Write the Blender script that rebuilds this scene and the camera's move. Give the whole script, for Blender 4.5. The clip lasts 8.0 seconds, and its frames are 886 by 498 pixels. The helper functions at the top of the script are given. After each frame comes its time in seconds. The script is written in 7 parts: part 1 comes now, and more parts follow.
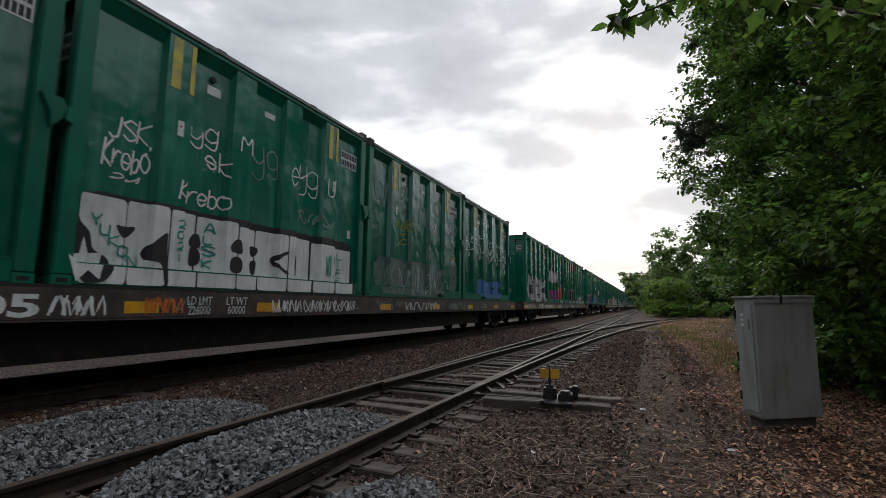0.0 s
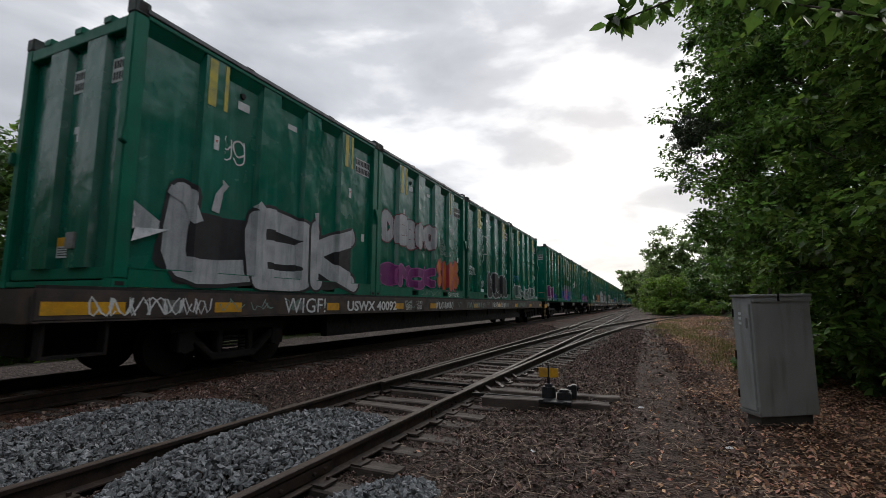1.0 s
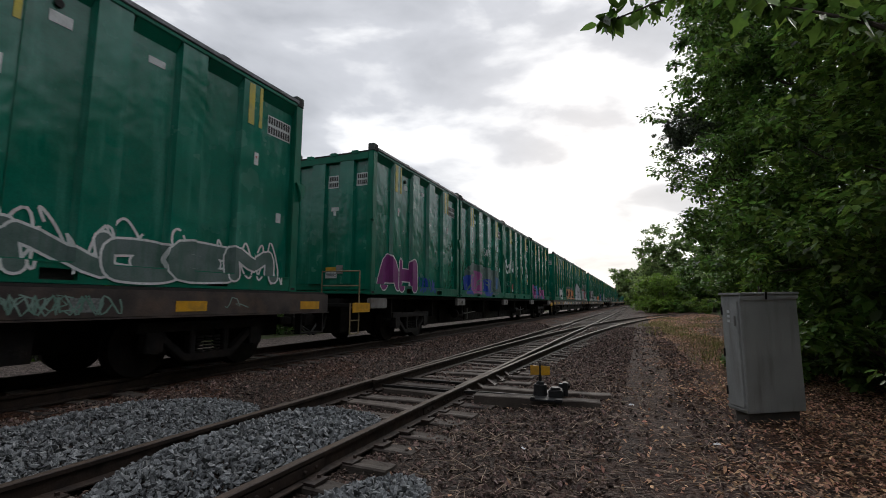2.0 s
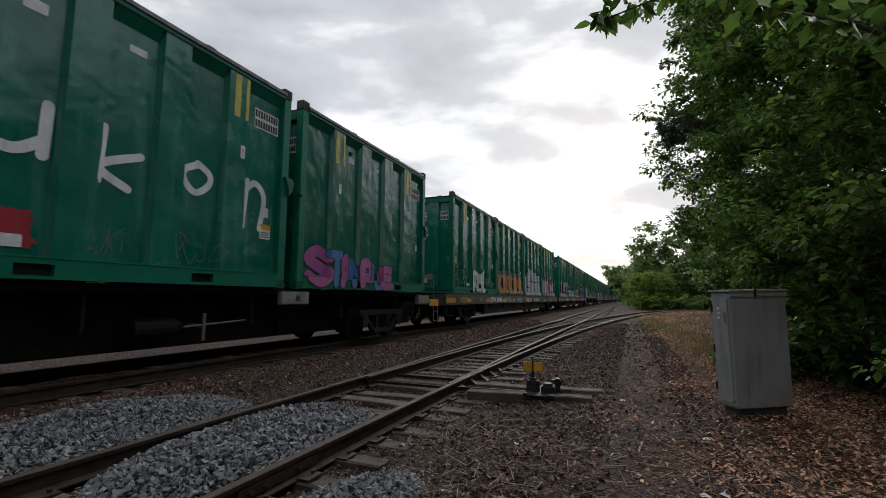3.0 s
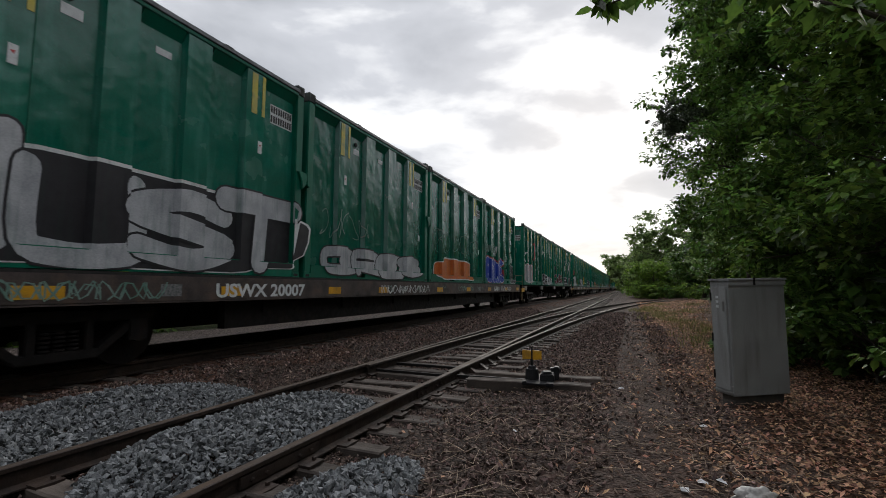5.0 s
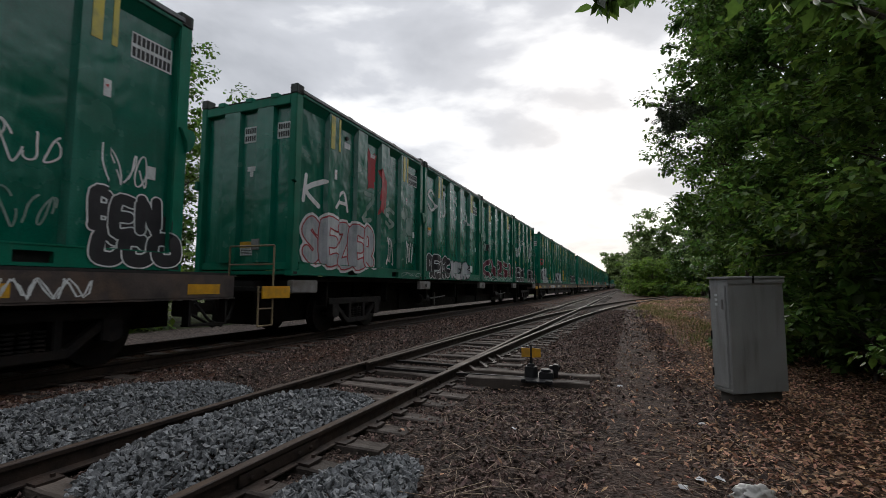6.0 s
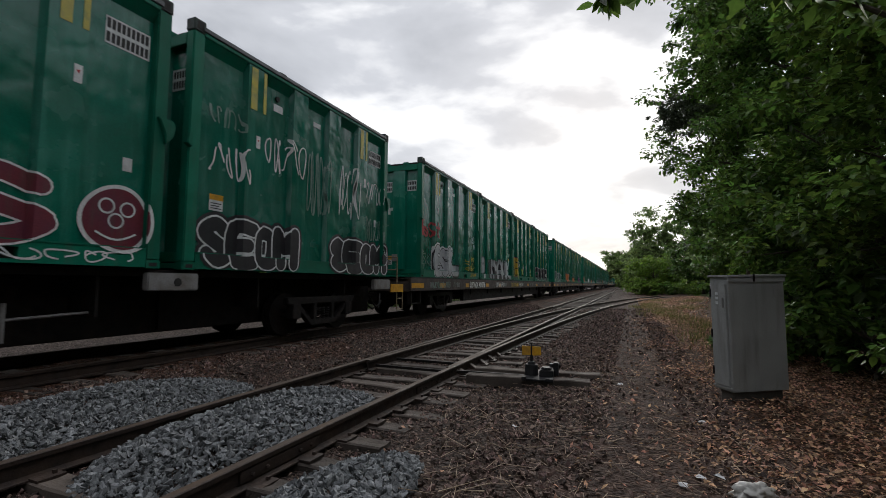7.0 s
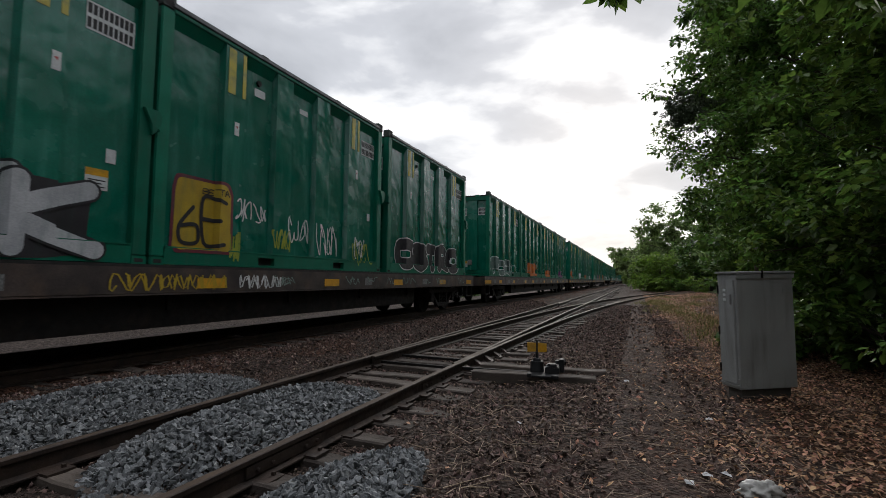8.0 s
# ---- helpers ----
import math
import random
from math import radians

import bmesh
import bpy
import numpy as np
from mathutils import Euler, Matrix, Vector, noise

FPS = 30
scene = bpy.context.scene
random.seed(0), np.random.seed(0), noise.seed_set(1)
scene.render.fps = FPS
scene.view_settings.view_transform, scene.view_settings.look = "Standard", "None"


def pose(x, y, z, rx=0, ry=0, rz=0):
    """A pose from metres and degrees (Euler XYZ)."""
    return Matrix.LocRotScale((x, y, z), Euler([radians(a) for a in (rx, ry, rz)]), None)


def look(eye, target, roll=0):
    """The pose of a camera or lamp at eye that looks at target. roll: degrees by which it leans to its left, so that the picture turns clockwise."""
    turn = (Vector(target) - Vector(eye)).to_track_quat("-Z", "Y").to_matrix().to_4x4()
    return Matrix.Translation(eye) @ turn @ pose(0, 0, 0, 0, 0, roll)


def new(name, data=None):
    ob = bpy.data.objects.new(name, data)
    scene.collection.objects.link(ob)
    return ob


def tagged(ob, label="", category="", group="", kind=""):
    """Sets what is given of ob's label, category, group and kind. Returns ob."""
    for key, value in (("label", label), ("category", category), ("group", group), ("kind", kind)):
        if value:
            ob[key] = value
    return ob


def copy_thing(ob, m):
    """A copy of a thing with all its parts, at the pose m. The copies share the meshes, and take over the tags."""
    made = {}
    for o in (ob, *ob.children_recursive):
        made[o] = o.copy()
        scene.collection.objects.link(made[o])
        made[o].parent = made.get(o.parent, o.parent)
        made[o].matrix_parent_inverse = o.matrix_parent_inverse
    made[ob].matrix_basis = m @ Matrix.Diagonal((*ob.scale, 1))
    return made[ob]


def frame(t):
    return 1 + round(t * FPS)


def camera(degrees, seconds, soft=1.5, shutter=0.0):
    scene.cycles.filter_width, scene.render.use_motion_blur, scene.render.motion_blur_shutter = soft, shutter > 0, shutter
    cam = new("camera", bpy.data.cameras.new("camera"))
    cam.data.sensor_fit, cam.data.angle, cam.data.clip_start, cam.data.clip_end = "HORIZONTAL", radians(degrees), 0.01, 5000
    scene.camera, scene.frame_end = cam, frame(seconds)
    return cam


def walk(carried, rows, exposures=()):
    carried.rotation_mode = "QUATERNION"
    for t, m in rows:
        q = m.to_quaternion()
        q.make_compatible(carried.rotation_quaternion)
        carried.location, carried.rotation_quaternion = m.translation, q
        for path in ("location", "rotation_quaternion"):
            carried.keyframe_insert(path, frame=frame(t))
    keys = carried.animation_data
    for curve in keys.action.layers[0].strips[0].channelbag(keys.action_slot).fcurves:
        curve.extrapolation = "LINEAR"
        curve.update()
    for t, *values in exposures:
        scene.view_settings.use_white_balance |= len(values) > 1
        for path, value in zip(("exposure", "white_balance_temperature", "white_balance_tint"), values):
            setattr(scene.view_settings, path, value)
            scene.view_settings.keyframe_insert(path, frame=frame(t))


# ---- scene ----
cam = camera(88.4, 8.0, soft=0.6, shutter=0.03)
PATH = [
    (0, (0.268, 0.219, 1.234), (-0.544, 2.031, 1.475), 0.6),
    (0.5, (0.244, 0.214, 1.232), (-0.57, 2.026, 1.468), 0.5),
    (0.9, (0.251, 0.208, 1.248), (-0.554, 2.024, 1.481), 0.5),
    (1, (0.258, 0.205, 1.246), (-0.545, 2.021, 1.481), 0.4),
    (1.1, (0.261, 0.206, 1.246), (-0.538, 2.023, 1.482), 0.4),
    (1.3, (0.272, 0.208, 1.246), (-0.522, 2.028, 1.483), 0.4),
    (1.5, (0.282, 0.209, 1.246), (-0.506, 2.032, 1.485), 0.3),
    (1.6, (0.283, 0.208, 1.246), (-0.503, 2.031, 1.483), 0.3),
    (2.8, (0.288, 0.188, 1.248), (-0.47, 2.026, 1.465), 0.4),
    (3, (0.288, 0.184, 1.249), (-0.465, 2.024, 1.462), 0.4),
    (3.5, (0.287, 0.18, 1.25), (-0.464, 2.023, 1.447), 0.4),
    (3.7, (0.286, 0.18, 1.249), (-0.466, 2.024, 1.441), 0.4),
    (3.9, (0.286, 0.18, 1.249), (-0.467, 2.024, 1.434), 0.5),
    (4, (0.285, 0.181, 1.249), (-0.468, 2.025, 1.431), 0.5),
    (4.1, (0.285, 0.182, 1.248), (-0.468, 2.026, 1.428), 0.5),
    (4.5, (0.283, 0.187, 1.244), (-0.469, 2.032, 1.417), 0.5),
    (4.7, (0.285, 0.187, 1.246), (-0.468, 2.032, 1.416), 0.4),
    (6, (0.286, 0.188, 1.249), (-0.464, 2.035, 1.405), 0.4),
    (6.2, (0.287, 0.189, 1.247), (-0.464, 2.036, 1.402), 0.4),
    (6.4, (0.287, 0.189, 1.245), (-0.464, 2.036, 1.398), 0.5),
    (6.5, (0.285, 0.189, 1.245), (-0.465, 2.037, 1.397), 0.5),
    (7, (0.286, 0.185, 1.246), (-0.467, 2.032, 1.394), 0.5),
    (7.3, (0.287, 0.186, 1.243), (-0.471, 2.031, 1.387), 0.5),
    (7.5, (0.291, 0.188, 1.247), (-0.472, 2.031, 1.385), 0.5),
    (8, (0.288, 0.198, 1.245), (-0.488, 2.036, 1.378), 0.5),
]
walk(cam, [(t, look(eye, target, roll)) for t, eye, target, roll in PATH])


# ---- world, sun, exposure ----
SUN = Vector((-0.06, 0.92, 0.34)).normalized()
CLOUDS = (5.2, 2.3, 0.0)


def build_world():
    w = bpy.data.worlds.new("overcast_sky")
    scene.world = w
    w.use_nodes = True
    n, l = w.node_tree.nodes, w.node_tree.links
    n.clear()
    out, bg = n.new("ShaderNodeOutputWorld"), n.new("ShaderNodeBackground")
    sky = n.new("ShaderNodeTexSky")
    sky.sky_type, sky.sun_disc = "NISHITA", False
    sky.sun_elevation, sky.sun_rotation = math.asin(SUN.z), math.atan2(SUN.x, SUN.y)
    sky_dim = n.new("ShaderNodeVectorMath")
    sky_dim.operation = "SCALE"
    sky_dim.inputs["Scale"].default_value = 0.10
    l.new(sky.outputs[0], sky_dim.inputs[0])
    tc = n.new("ShaderNodeTexCoord")
    # cloud banks, drawn out along the horizon
    noi = n.new("ShaderNodeTexNoise")
    noi.inputs["Scale"].default_value, noi.inputs["Detail"].default_value = 1.0, 6
    noi.inputs["Roughness"].default_value = 0.48
    noi.inputs["Distortion"].default_value = 0.2
    mapn = n.new("ShaderNodeMapping"); mapn.inputs["Location"].default_value = CLOUDS; mapn.inputs["Scale"].default_value = (3.6, 3.6, 9.0)
    l.new(tc.outputs["Generated"], mapn.inputs[0]); l.new(mapn.outputs[0], noi.inputs["Vector"])
    # glow of the hidden sun
    dot = n.new("ShaderNodeVectorMath"); dot.operation = "DOT_PRODUCT"
    nrm = n.new("ShaderNodeVectorMath"); nrm.operation = "NORMALIZE"
    l.new(tc.outputs["Generated"], nrm.inputs[0]); l.new(nrm.outputs[0], dot.inputs[0])
    dot.inputs[1].default_value = SUN
    glow = n.new("ShaderNodeMapRange"); glow.interpolation_type = "SMOOTHSTEP"
    glow.inputs["From Min"].default_value, glow.inputs["From Max"].default_value = 0.90, 0.985
    glow.inputs["To Min"].default_value, glow.inputs["To Max"].default_value = 0.0, 0.17
    l.new(dot.outputs["Value"], glow.inputs["Value"])
    add = n.new("ShaderNodeMath"); add.operation = "ADD"
    l.new(noi.outputs[0], add.inputs[0]); l.new(glow.outputs[0], add.inputs[1])
    ramp = n.new("ShaderNodeValToRGB")
    e = ramp.color_ramp.elements
    e[0].position, e[0].color = 0.36, (0.42, 0.435, 0.47, 1)
    e[1].position, e[1].color = 0.72, (1.12, 1.12, 1.12, 1)
    m = e.new(0.55); m.color = (0.57, 0.585, 0.625, 1)
    l.new(add.outputs[0], ramp.inputs[0])
    # an overcast sky is brightest overhead
    zen = n.new("ShaderNodeMapRange"); zen.interpolation_type = "SMOOTHSTEP"
    zen.inputs["From Min"].default_value, zen.inputs["From Max"].default_value = 0.55, 1.0
    zen.inputs["To Min"].default_value, zen.inputs["To Max"].default_value = 1.0, 2.5
    nz = n.new("ShaderNodeSeparateXYZ"); l.new(nrm.outputs[0], nz.inputs[0]); l.new(nz.outputs[2], zen.inputs["Value"])
    back = n.new("ShaderNodeMapRange"); back.interpolation_type = "SMOOTHSTEP"
    back.inputs["From Min"].default_value, back.inputs["From Max"].default_value = -0.6, 0.6
    back.inputs["To Min"].default_value, back.inputs["To Max"].default_value = 0.60, 0.95
    l.new(dot.outputs["Value"], back.inputs["Value"])
    both = n.new("ShaderNodeMath"); both.operation = "MULTIPLY"
    l.new(zen.outputs[0], both.inputs[0]); l.new(back.outputs[0], both.inputs[1])
    up = n.new("ShaderNodeVectorMath"); up.operation = "SCALE"
    l.new(ramp.outputs[0], up.inputs[0]); l.new(both.outputs[0], up.inputs["Scale"])
    mix = n.new("ShaderNodeMix"); mix.data_type = "RGBA"
    mix.inputs[0].default_value = 0.93
    l.new(sky_dim.outputs[0], mix.inputs[6]); l.new(up.outputs[0], mix.inputs[7])
    l.new(mix.outputs[2], bg.inputs[0])
    bg.inputs[1].default_value = 1.0
    l.new(bg.outputs[0], out.inputs[0])
    sun = new("sun", bpy.data.lights.new("sun", "SUN"))
    sun.data.energy, sun.data.angle, sun.data.color = 1.1, radians(25), (1, 0.96, 0.9)
    sun.matrix_world = look(SUN * 50, (0, 0, 0))


build_world()
scene.view_settings.exposure = 0.34


# ---- materials ----
MATS = {}


def mat(name, c1, c2=None, scale=6.0, rough=0.7, metal=0.0, bump=0.2, fine=60.0, stain=None, stain_amount=0.5, vary=0.0, streak=False, wave=0.0, translucent=0.0, island=False, spec=0.4):
    """A surface with two colours mixed by broad noise, fine grain in colour and relief, optional stains and variation per piece."""
    if name in MATS:
        return MATS[name]
    m = bpy.data.materials.new(name)
    m.use_nodes = True
    n, l = m.node_tree.nodes, m.node_tree.links
    b = n["Principled BSDF"]
    b.inputs["Roughness"].default_value, b.inputs["Metallic"].default_value = rough, metal
    b.inputs["Specular IOR Level"].default_value = spec
    tc = n.new("ShaderNodeTexCoord")

    def noise_tex(s, detail, vec=None):
        t = n.new("ShaderNodeTexNoise")
        t.inputs["Scale"].default_value, t.inputs["Detail"].default_value = s, detail
        l.new(vec or tc.outputs["Object"], t.inputs["Vector"])
        return t.outputs[0]

    def mixc(fac, a, bb):
        x = n.new("ShaderNodeMix"); x.data_type = "RGBA"
        for sock, v in ((x.inputs[0], fac), (x.inputs[6], a), (x.inputs[7], bb)):
            if isinstance(v, (tuple, float, int)):
                sock.default_value = (*v, 1) if isinstance(v, tuple) else v
            else:
                l.new(v, sock)
        return x.outputs[2]

    def rng(v, a, bb, lo=0.0, hi=1.0):
        x = n.new("ShaderNodeMapRange")
        for i, q in enumerate((a, bb, lo, hi)):
            x.inputs[i + 1].default_value = q
        l.new(v, x.inputs[0])
        return x.outputs[0]

    c2 = c2 or tuple(c * 0.7 for c in c1)
    col = mixc(rng(noise_tex(scale, 5), 0.35, 0.65), c1, c2)
    grain = noise_tex(fine, 3)
    if stain:
        vec = None
        if streak:
            mp = n.new("ShaderNodeMapping"); mp.inputs["Scale"].default_value = (3.0, 3.0, 0.35)
            l.new(tc.outputs["Object"], mp.inputs[0]); vec = mp.outputs[0]
        col = mixc(rng(noise_tex(scale * 0.9 + 1.3, 8, vec), 0.5, 0.78, 0.0, stain_amount), col, stain)
    if vary:
        if island:
            rnd = n.new("ShaderNodeNewGeometry").outputs["Random Per Island"]
        else:
            rnd = n.new("ShaderNodeObjectInfo").outputs["Random"]
        hsv = n.new("ShaderNodeHueSaturation")
        l.new(col, hsv.inputs["Color"])
        l.new(rng(rnd, 0, 1, 1 - vary, 1 + vary), hsv.inputs["Value"])
        col = hsv.outputs[0]
        if island:
            s2 = n.new("ShaderNodeMath"); s2.operation = "MULTIPLY"; s2.inputs[1].default_value = 7.13
            l.new(rnd, s2.inputs[0])
            fr = n.new("ShaderNodeMath"); fr.operation = "FRACT"; l.new(s2.outputs[0], fr.inputs[0])
            l.new(rng(fr.outputs[0], 0, 1, 0.5 - 0.028 * vary, 0.5 + 0.028 * vary), hsv.inputs["Hue"])
    g = n.new("ShaderNodeHueSaturation")
    l.new(col, g.inputs["Color"]); l.new(rng(grain, 0.3, 0.7, 0.86, 1.12), g.inputs["Value"])
    col = g.outputs[0]
    l.new(col, b.inputs["Base Color"])
    l.new(rng(noise_tex(scale * 2.3, 4), 0.3, 0.7, max(rough - 0.1, 0.04), min(rough + 0.12, 1)), b.inputs["Roughness"])
    if bump:
        bp = n.new("ShaderNodeBump")
        bp.inputs["Strength"].default_value, bp.inputs["Distance"].default_value = bump, 0.01
        l.new(grain, bp.inputs["Height"]); l.new(bp.outputs[0], b.inputs["Normal"])
        if wave:
            wv = n.new("ShaderNodeBump")
            wv.inputs["Strength"].default_value, wv.inputs["Distance"].default_value = wave, 0.05
            l.new(noise_tex(2.2, 2), wv.inputs["Height"]); l.new(wv.outputs[0], bp.inputs["Normal"])
    if translucent:
        tr = n.new("ShaderNodeBsdfTranslucent")
        l.new(col, tr.inputs["Color"])
        mx = n.new("ShaderNodeMixShader"); mx.inputs[0].default_value = translucent
        l.new(b.outputs[0], mx.inputs[1]); l.new(tr.outputs[0], mx.inputs[2])
        l.new(mx.outputs[0], n["Material Output"].inputs[0])
    MATS[name] = m
    return m


GREEN = mat("green_container_paint", (0.0008, 0.098, 0.062), (0.001, 0.130, 0.087), 0.9, 0.2, bump=0.05, fine=45, wave=0.6, stain=(0.06, 0.24, 0.185), stain_amount=0.55, spec=0.72, vary=0.16, streak=True)
GREEN_FRAME = mat("green_frame_paint", (0.001, 0.108, 0.064), (0.002, 0.14, 0.085), 2.0, 0.42, bump=0.1, fine=70, spec=0.22, stain=(0.04, 0.10, 0.07), stain_amount=0.5, vary=0.16, streak=True)
RAIL_TAN = mat("worn_tan_rail_paint", (0.22, 0.17, 0.09), (0.15, 0.11, 0.07), 6, 0.6, 0.1, 0.2, 50, (0.08, 0.05, 0.03), 0.7)
ROOF_EDGE = mat("grey_roof_edge", (0.16, 0.17, 0.18), (0.09, 0.10, 0.10), 4, 0.5, 0.1, 0.2, 50, (0.03, 0.03, 0.03), 0.6)
CASTING = mat("dark_worn_casting", (0.035, 0.05, 0.045), (0.02, 0.025, 0.024), 8, 0.6, 0.1, 0.3, 50, (0.06, 0.04, 0.03), 0.6)
P_RED = mat("red_print", (0.40, 0.03, 0.03), (0.3, 0.03, 0.03), 9, 0.5, bump=0.0)
# Black painted as the shade in holes, pockets and gaps; also latch and hoses.
DARK = mat("hole_shade_and_fitting_black", (0.012, 0.012, 0.012), (0.02, 0.018, 0.016), 5, 0.8)
# Near-black base carries the underframe's shade as well as its grease.
STEEL_DARK = mat("greasy_shade_dark_steel", (0.005, 0.0045, 0.0045), (0.010, 0.008, 0.0075), 5, 0.7, 0.1, 0.3, 40, (0.03, 0.018, 0.012), 0.5, spec=0.25)
SILL = mat("weathered_sill_paint", (0.032, 0.026, 0.025), (0.075, 0.056, 0.050), 2.2, 0.6, 0.1, 0.25, 50, (0.12, 0.075, 0.05), 0.7, 0.15)
BRACKET = mat("grey_bracket_paint", (0.22, 0.22, 0.22), (0.15, 0.14, 0.13), 4, 0.6, 0.1, 0.2, 50, (0.08, 0.05, 0.03), 0.6)
YELLOW = mat("yellow_reflector", (0.62, 0.32, 0.012), (0.50, 0.25, 0.012), 8, 0.45, bump=0.05, stain=(0.2, 0.14, 0.05), stain_amount=0.6)
YELLOW_TAPE = mat("faded_yellow_tape", (0.50, 0.42, 0.06), (0.38, 0.34, 0.10), 5, 0.5, bump=0.05, stain=(0.10, 0.16, 0.08), stain_amount=0.7)
PLATE = mat("white_plate", (0.62, 0.64, 0.64), (0.5, 0.52, 0.52), 9, 0.5, bump=0.05, stain=(0.25, 0.28, 0.26), stain_amount=0.5)
INK = mat("black_ink", (0.012, 0.012, 0.014), (0.02, 0.02, 0.02), 9, 0.6, bump=0.0)
RUST_RAIL = mat("rusty_rail", (0.018, 0.012, 0.010), (0.038, 0.023, 0.016), 7, 0.7, 0.2, 0.3, 60, (0.03, 0.02, 0.016), 0.6)
RAIL_TOP = mat("worn_rail_head", (0.056, 0.040, 0.032), (0.046, 0.028, 0.017), 1.5, 0.72, 0.25, 0.1, 80, (0.10, 0.06, 0.035), 0.6)
WOOD = mat("weathered_tie_wood", (0.075, 0.06, 0.05), (0.036, 0.028, 0.023), 3, 0.9, 0, 0.8, 55, (0.13, 0.105, 0.093), 0.6, 0.4)
CAB = mat("grey_cabinet_paint", (0.30, 0.305, 0.30), (0.24, 0.245, 0.24), 2.2, 0.55, 0.0, 0.08, 90, (0.12, 0.11, 0.10), 0.6, streak=True)
CONCRETE = mat("dirty_concrete", (0.10, 0.09, 0.08), (0.06, 0.055, 0.05), 8, 0.9, 0, 0.4, 60)
BLACK_IRON = mat("black_painted_iron", (0.012, 0.012, 0.013), (0.02, 0.02, 0.022), 9, 0.65, 0.1, 0.2, 60, spec=0.25)
GREY_STONE = mat("fresh_grey_ballast", (0.180, 0.187, 0.193), (0.082, 0.087, 0.092), 18, 0.85, 0, 0.6, 120, vary=0.5, island=True)
OLD_STONE = mat("old_brown_ballast", (0.165, 0.112, 0.093), (0.056, 0.036, 0.030), 14, 0.85, 0, 0.5, 120, vary=0.8, island=True)
DRY_LEAF = mat("dry_brown_leaf", (0.47, 0.275, 0.175), (0.20, 0.098, 0.056), 9, 0.8, 0, 0.3, 90, vary=0.75, island=True, translucent=0.15)
TWIG = mat("dry_twig", (0.36, 0.27, 0.20), (0.18, 0.125, 0.09), 9, 0.85, 0, 0.3, 90, vary=0.4, island=True)
BARK = mat("tree_bark", (0.07, 0.055, 0.042), (0.04, 0.032, 0.026), 4, 0.95, 0, 0.8, 30)
LEAF = mat("green_leaf", (0.105, 0.185, 0.033), (0.060, 0.125, 0.025), 1.0, 0.48, 0, 0.15, 40, vary=0.7, island=True, translucent=0.42)
LEAF_NEAR = mat("broad_maple_leaf", (0.118, 0.195, 0.034), (0.066, 0.128, 0.025), 1.0, 0.46, 0, 0.15, 40, vary=0.75, island=True, translucent=0.5)
LEAF_BRIGHT = mat("fresh_green_leaf", (0.16, 0.25, 0.036), (0.11, 0.195, 0.03), 1.0, 0.45, 0, 0.15, 40, vary=0.5, island=True, translucent=0.6)
# Paled leaf colour: aerial haze over the far trees is painted in.
LEAF_FAR = mat("haze_paled_leaf", (0.18, 0.25, 0.085), (0.13, 0.195, 0.068), 0.4, 0.6, 0, 0.0, 10, vary=0.55, island=True, translucent=0.6)
LEAF_ASH = mat("grey_green_ash_leaf", (0.10, 0.125, 0.075), (0.06, 0.08, 0.05), 1.0, 0.45, 0, 0.1, 40, vary=0.6, island=True, translucent=0.3)
DRY_GRASS = mat("dry_grass", (0.20, 0.20, 0.06), (0.14, 0.12, 0.05), 2.0, 0.8, 0, 0.0, 20, vary=0.5, island=True, translucent=0.3)
BAG = mat("dirty_white_plastic", (0.46, 0.45, 0.43), (0.32, 0.31, 0.29), 9, 0.4, 0, 0.2, 40, (0.2, 0.17, 0.14), 0.5, translucent=0.2)
PAPER = mat("litter_paper", (0.55, 0.55, 0.55), (0.4, 0.4, 0.42), 9, 0.7, 0, 0.1, 40, vary=0.3, island=True)


def paint(name, c, c2=None, worn=0.35):
    return mat("spray_" + name, c, c2 or tuple(x * 0.8 for x in c), 3.0, 0.55, bump=0.05, stain=(0.02, 0.10, 0.065), stain_amount=worn, streak=True)


P = {
    "white": paint("white", (0.70, 0.72, 0.72)), "silver": paint("silver", (0.46, 0.47, 0.49), (0.32, 0.33, 0.35), 0.5),
    "faint": paint("faint_white", (0.22, 0.30, 0.27), (0.10, 0.20, 0.16), 0.8), "grey": paint("grey_haze", (0.12, 0.16, 0.155), (0.06, 0.11, 0.095), 0.7),
    "black": paint("black", (0.014, 0.013, 0.016), (0.022, 0.02, 0.024), 0.1), "teal": paint("teal", (0.01, 0.26, 0.22)),
    "blue": paint("blue", (0.005, 0.035, 0.30), (0.01, 0.05, 0.36), 0.1), "lightblue": paint("light_blue", (0.05, 0.17, 0.42)),
    "purple": paint("purple", (0.20, 0.025, 0.17)), "pink": paint("pink", (0.40, 0.10, 0.30), (0.30, 0.07, 0.24)), "orange": paint("orange", (0.55, 0.15, 0.02), (0.46, 0.10, 0.02)),
    "red": paint("red", (0.36, 0.02, 0.03), (0.28, 0.02, 0.03)), "maroon": paint("maroon", (0.14, 0.018, 0.03), (0.11, 0.02, 0.04)),
    "yellow": paint("yellow", (0.46, 0.32, 0.02), (0.36, 0.24, 0.02)), "fire": paint("fire", (0.55, 0.14, 0.02), (0.42, 0.33, 0.20), 0.15), "ygreen": paint("yellow_green", (0.30, 0.36, 0.03)),
}


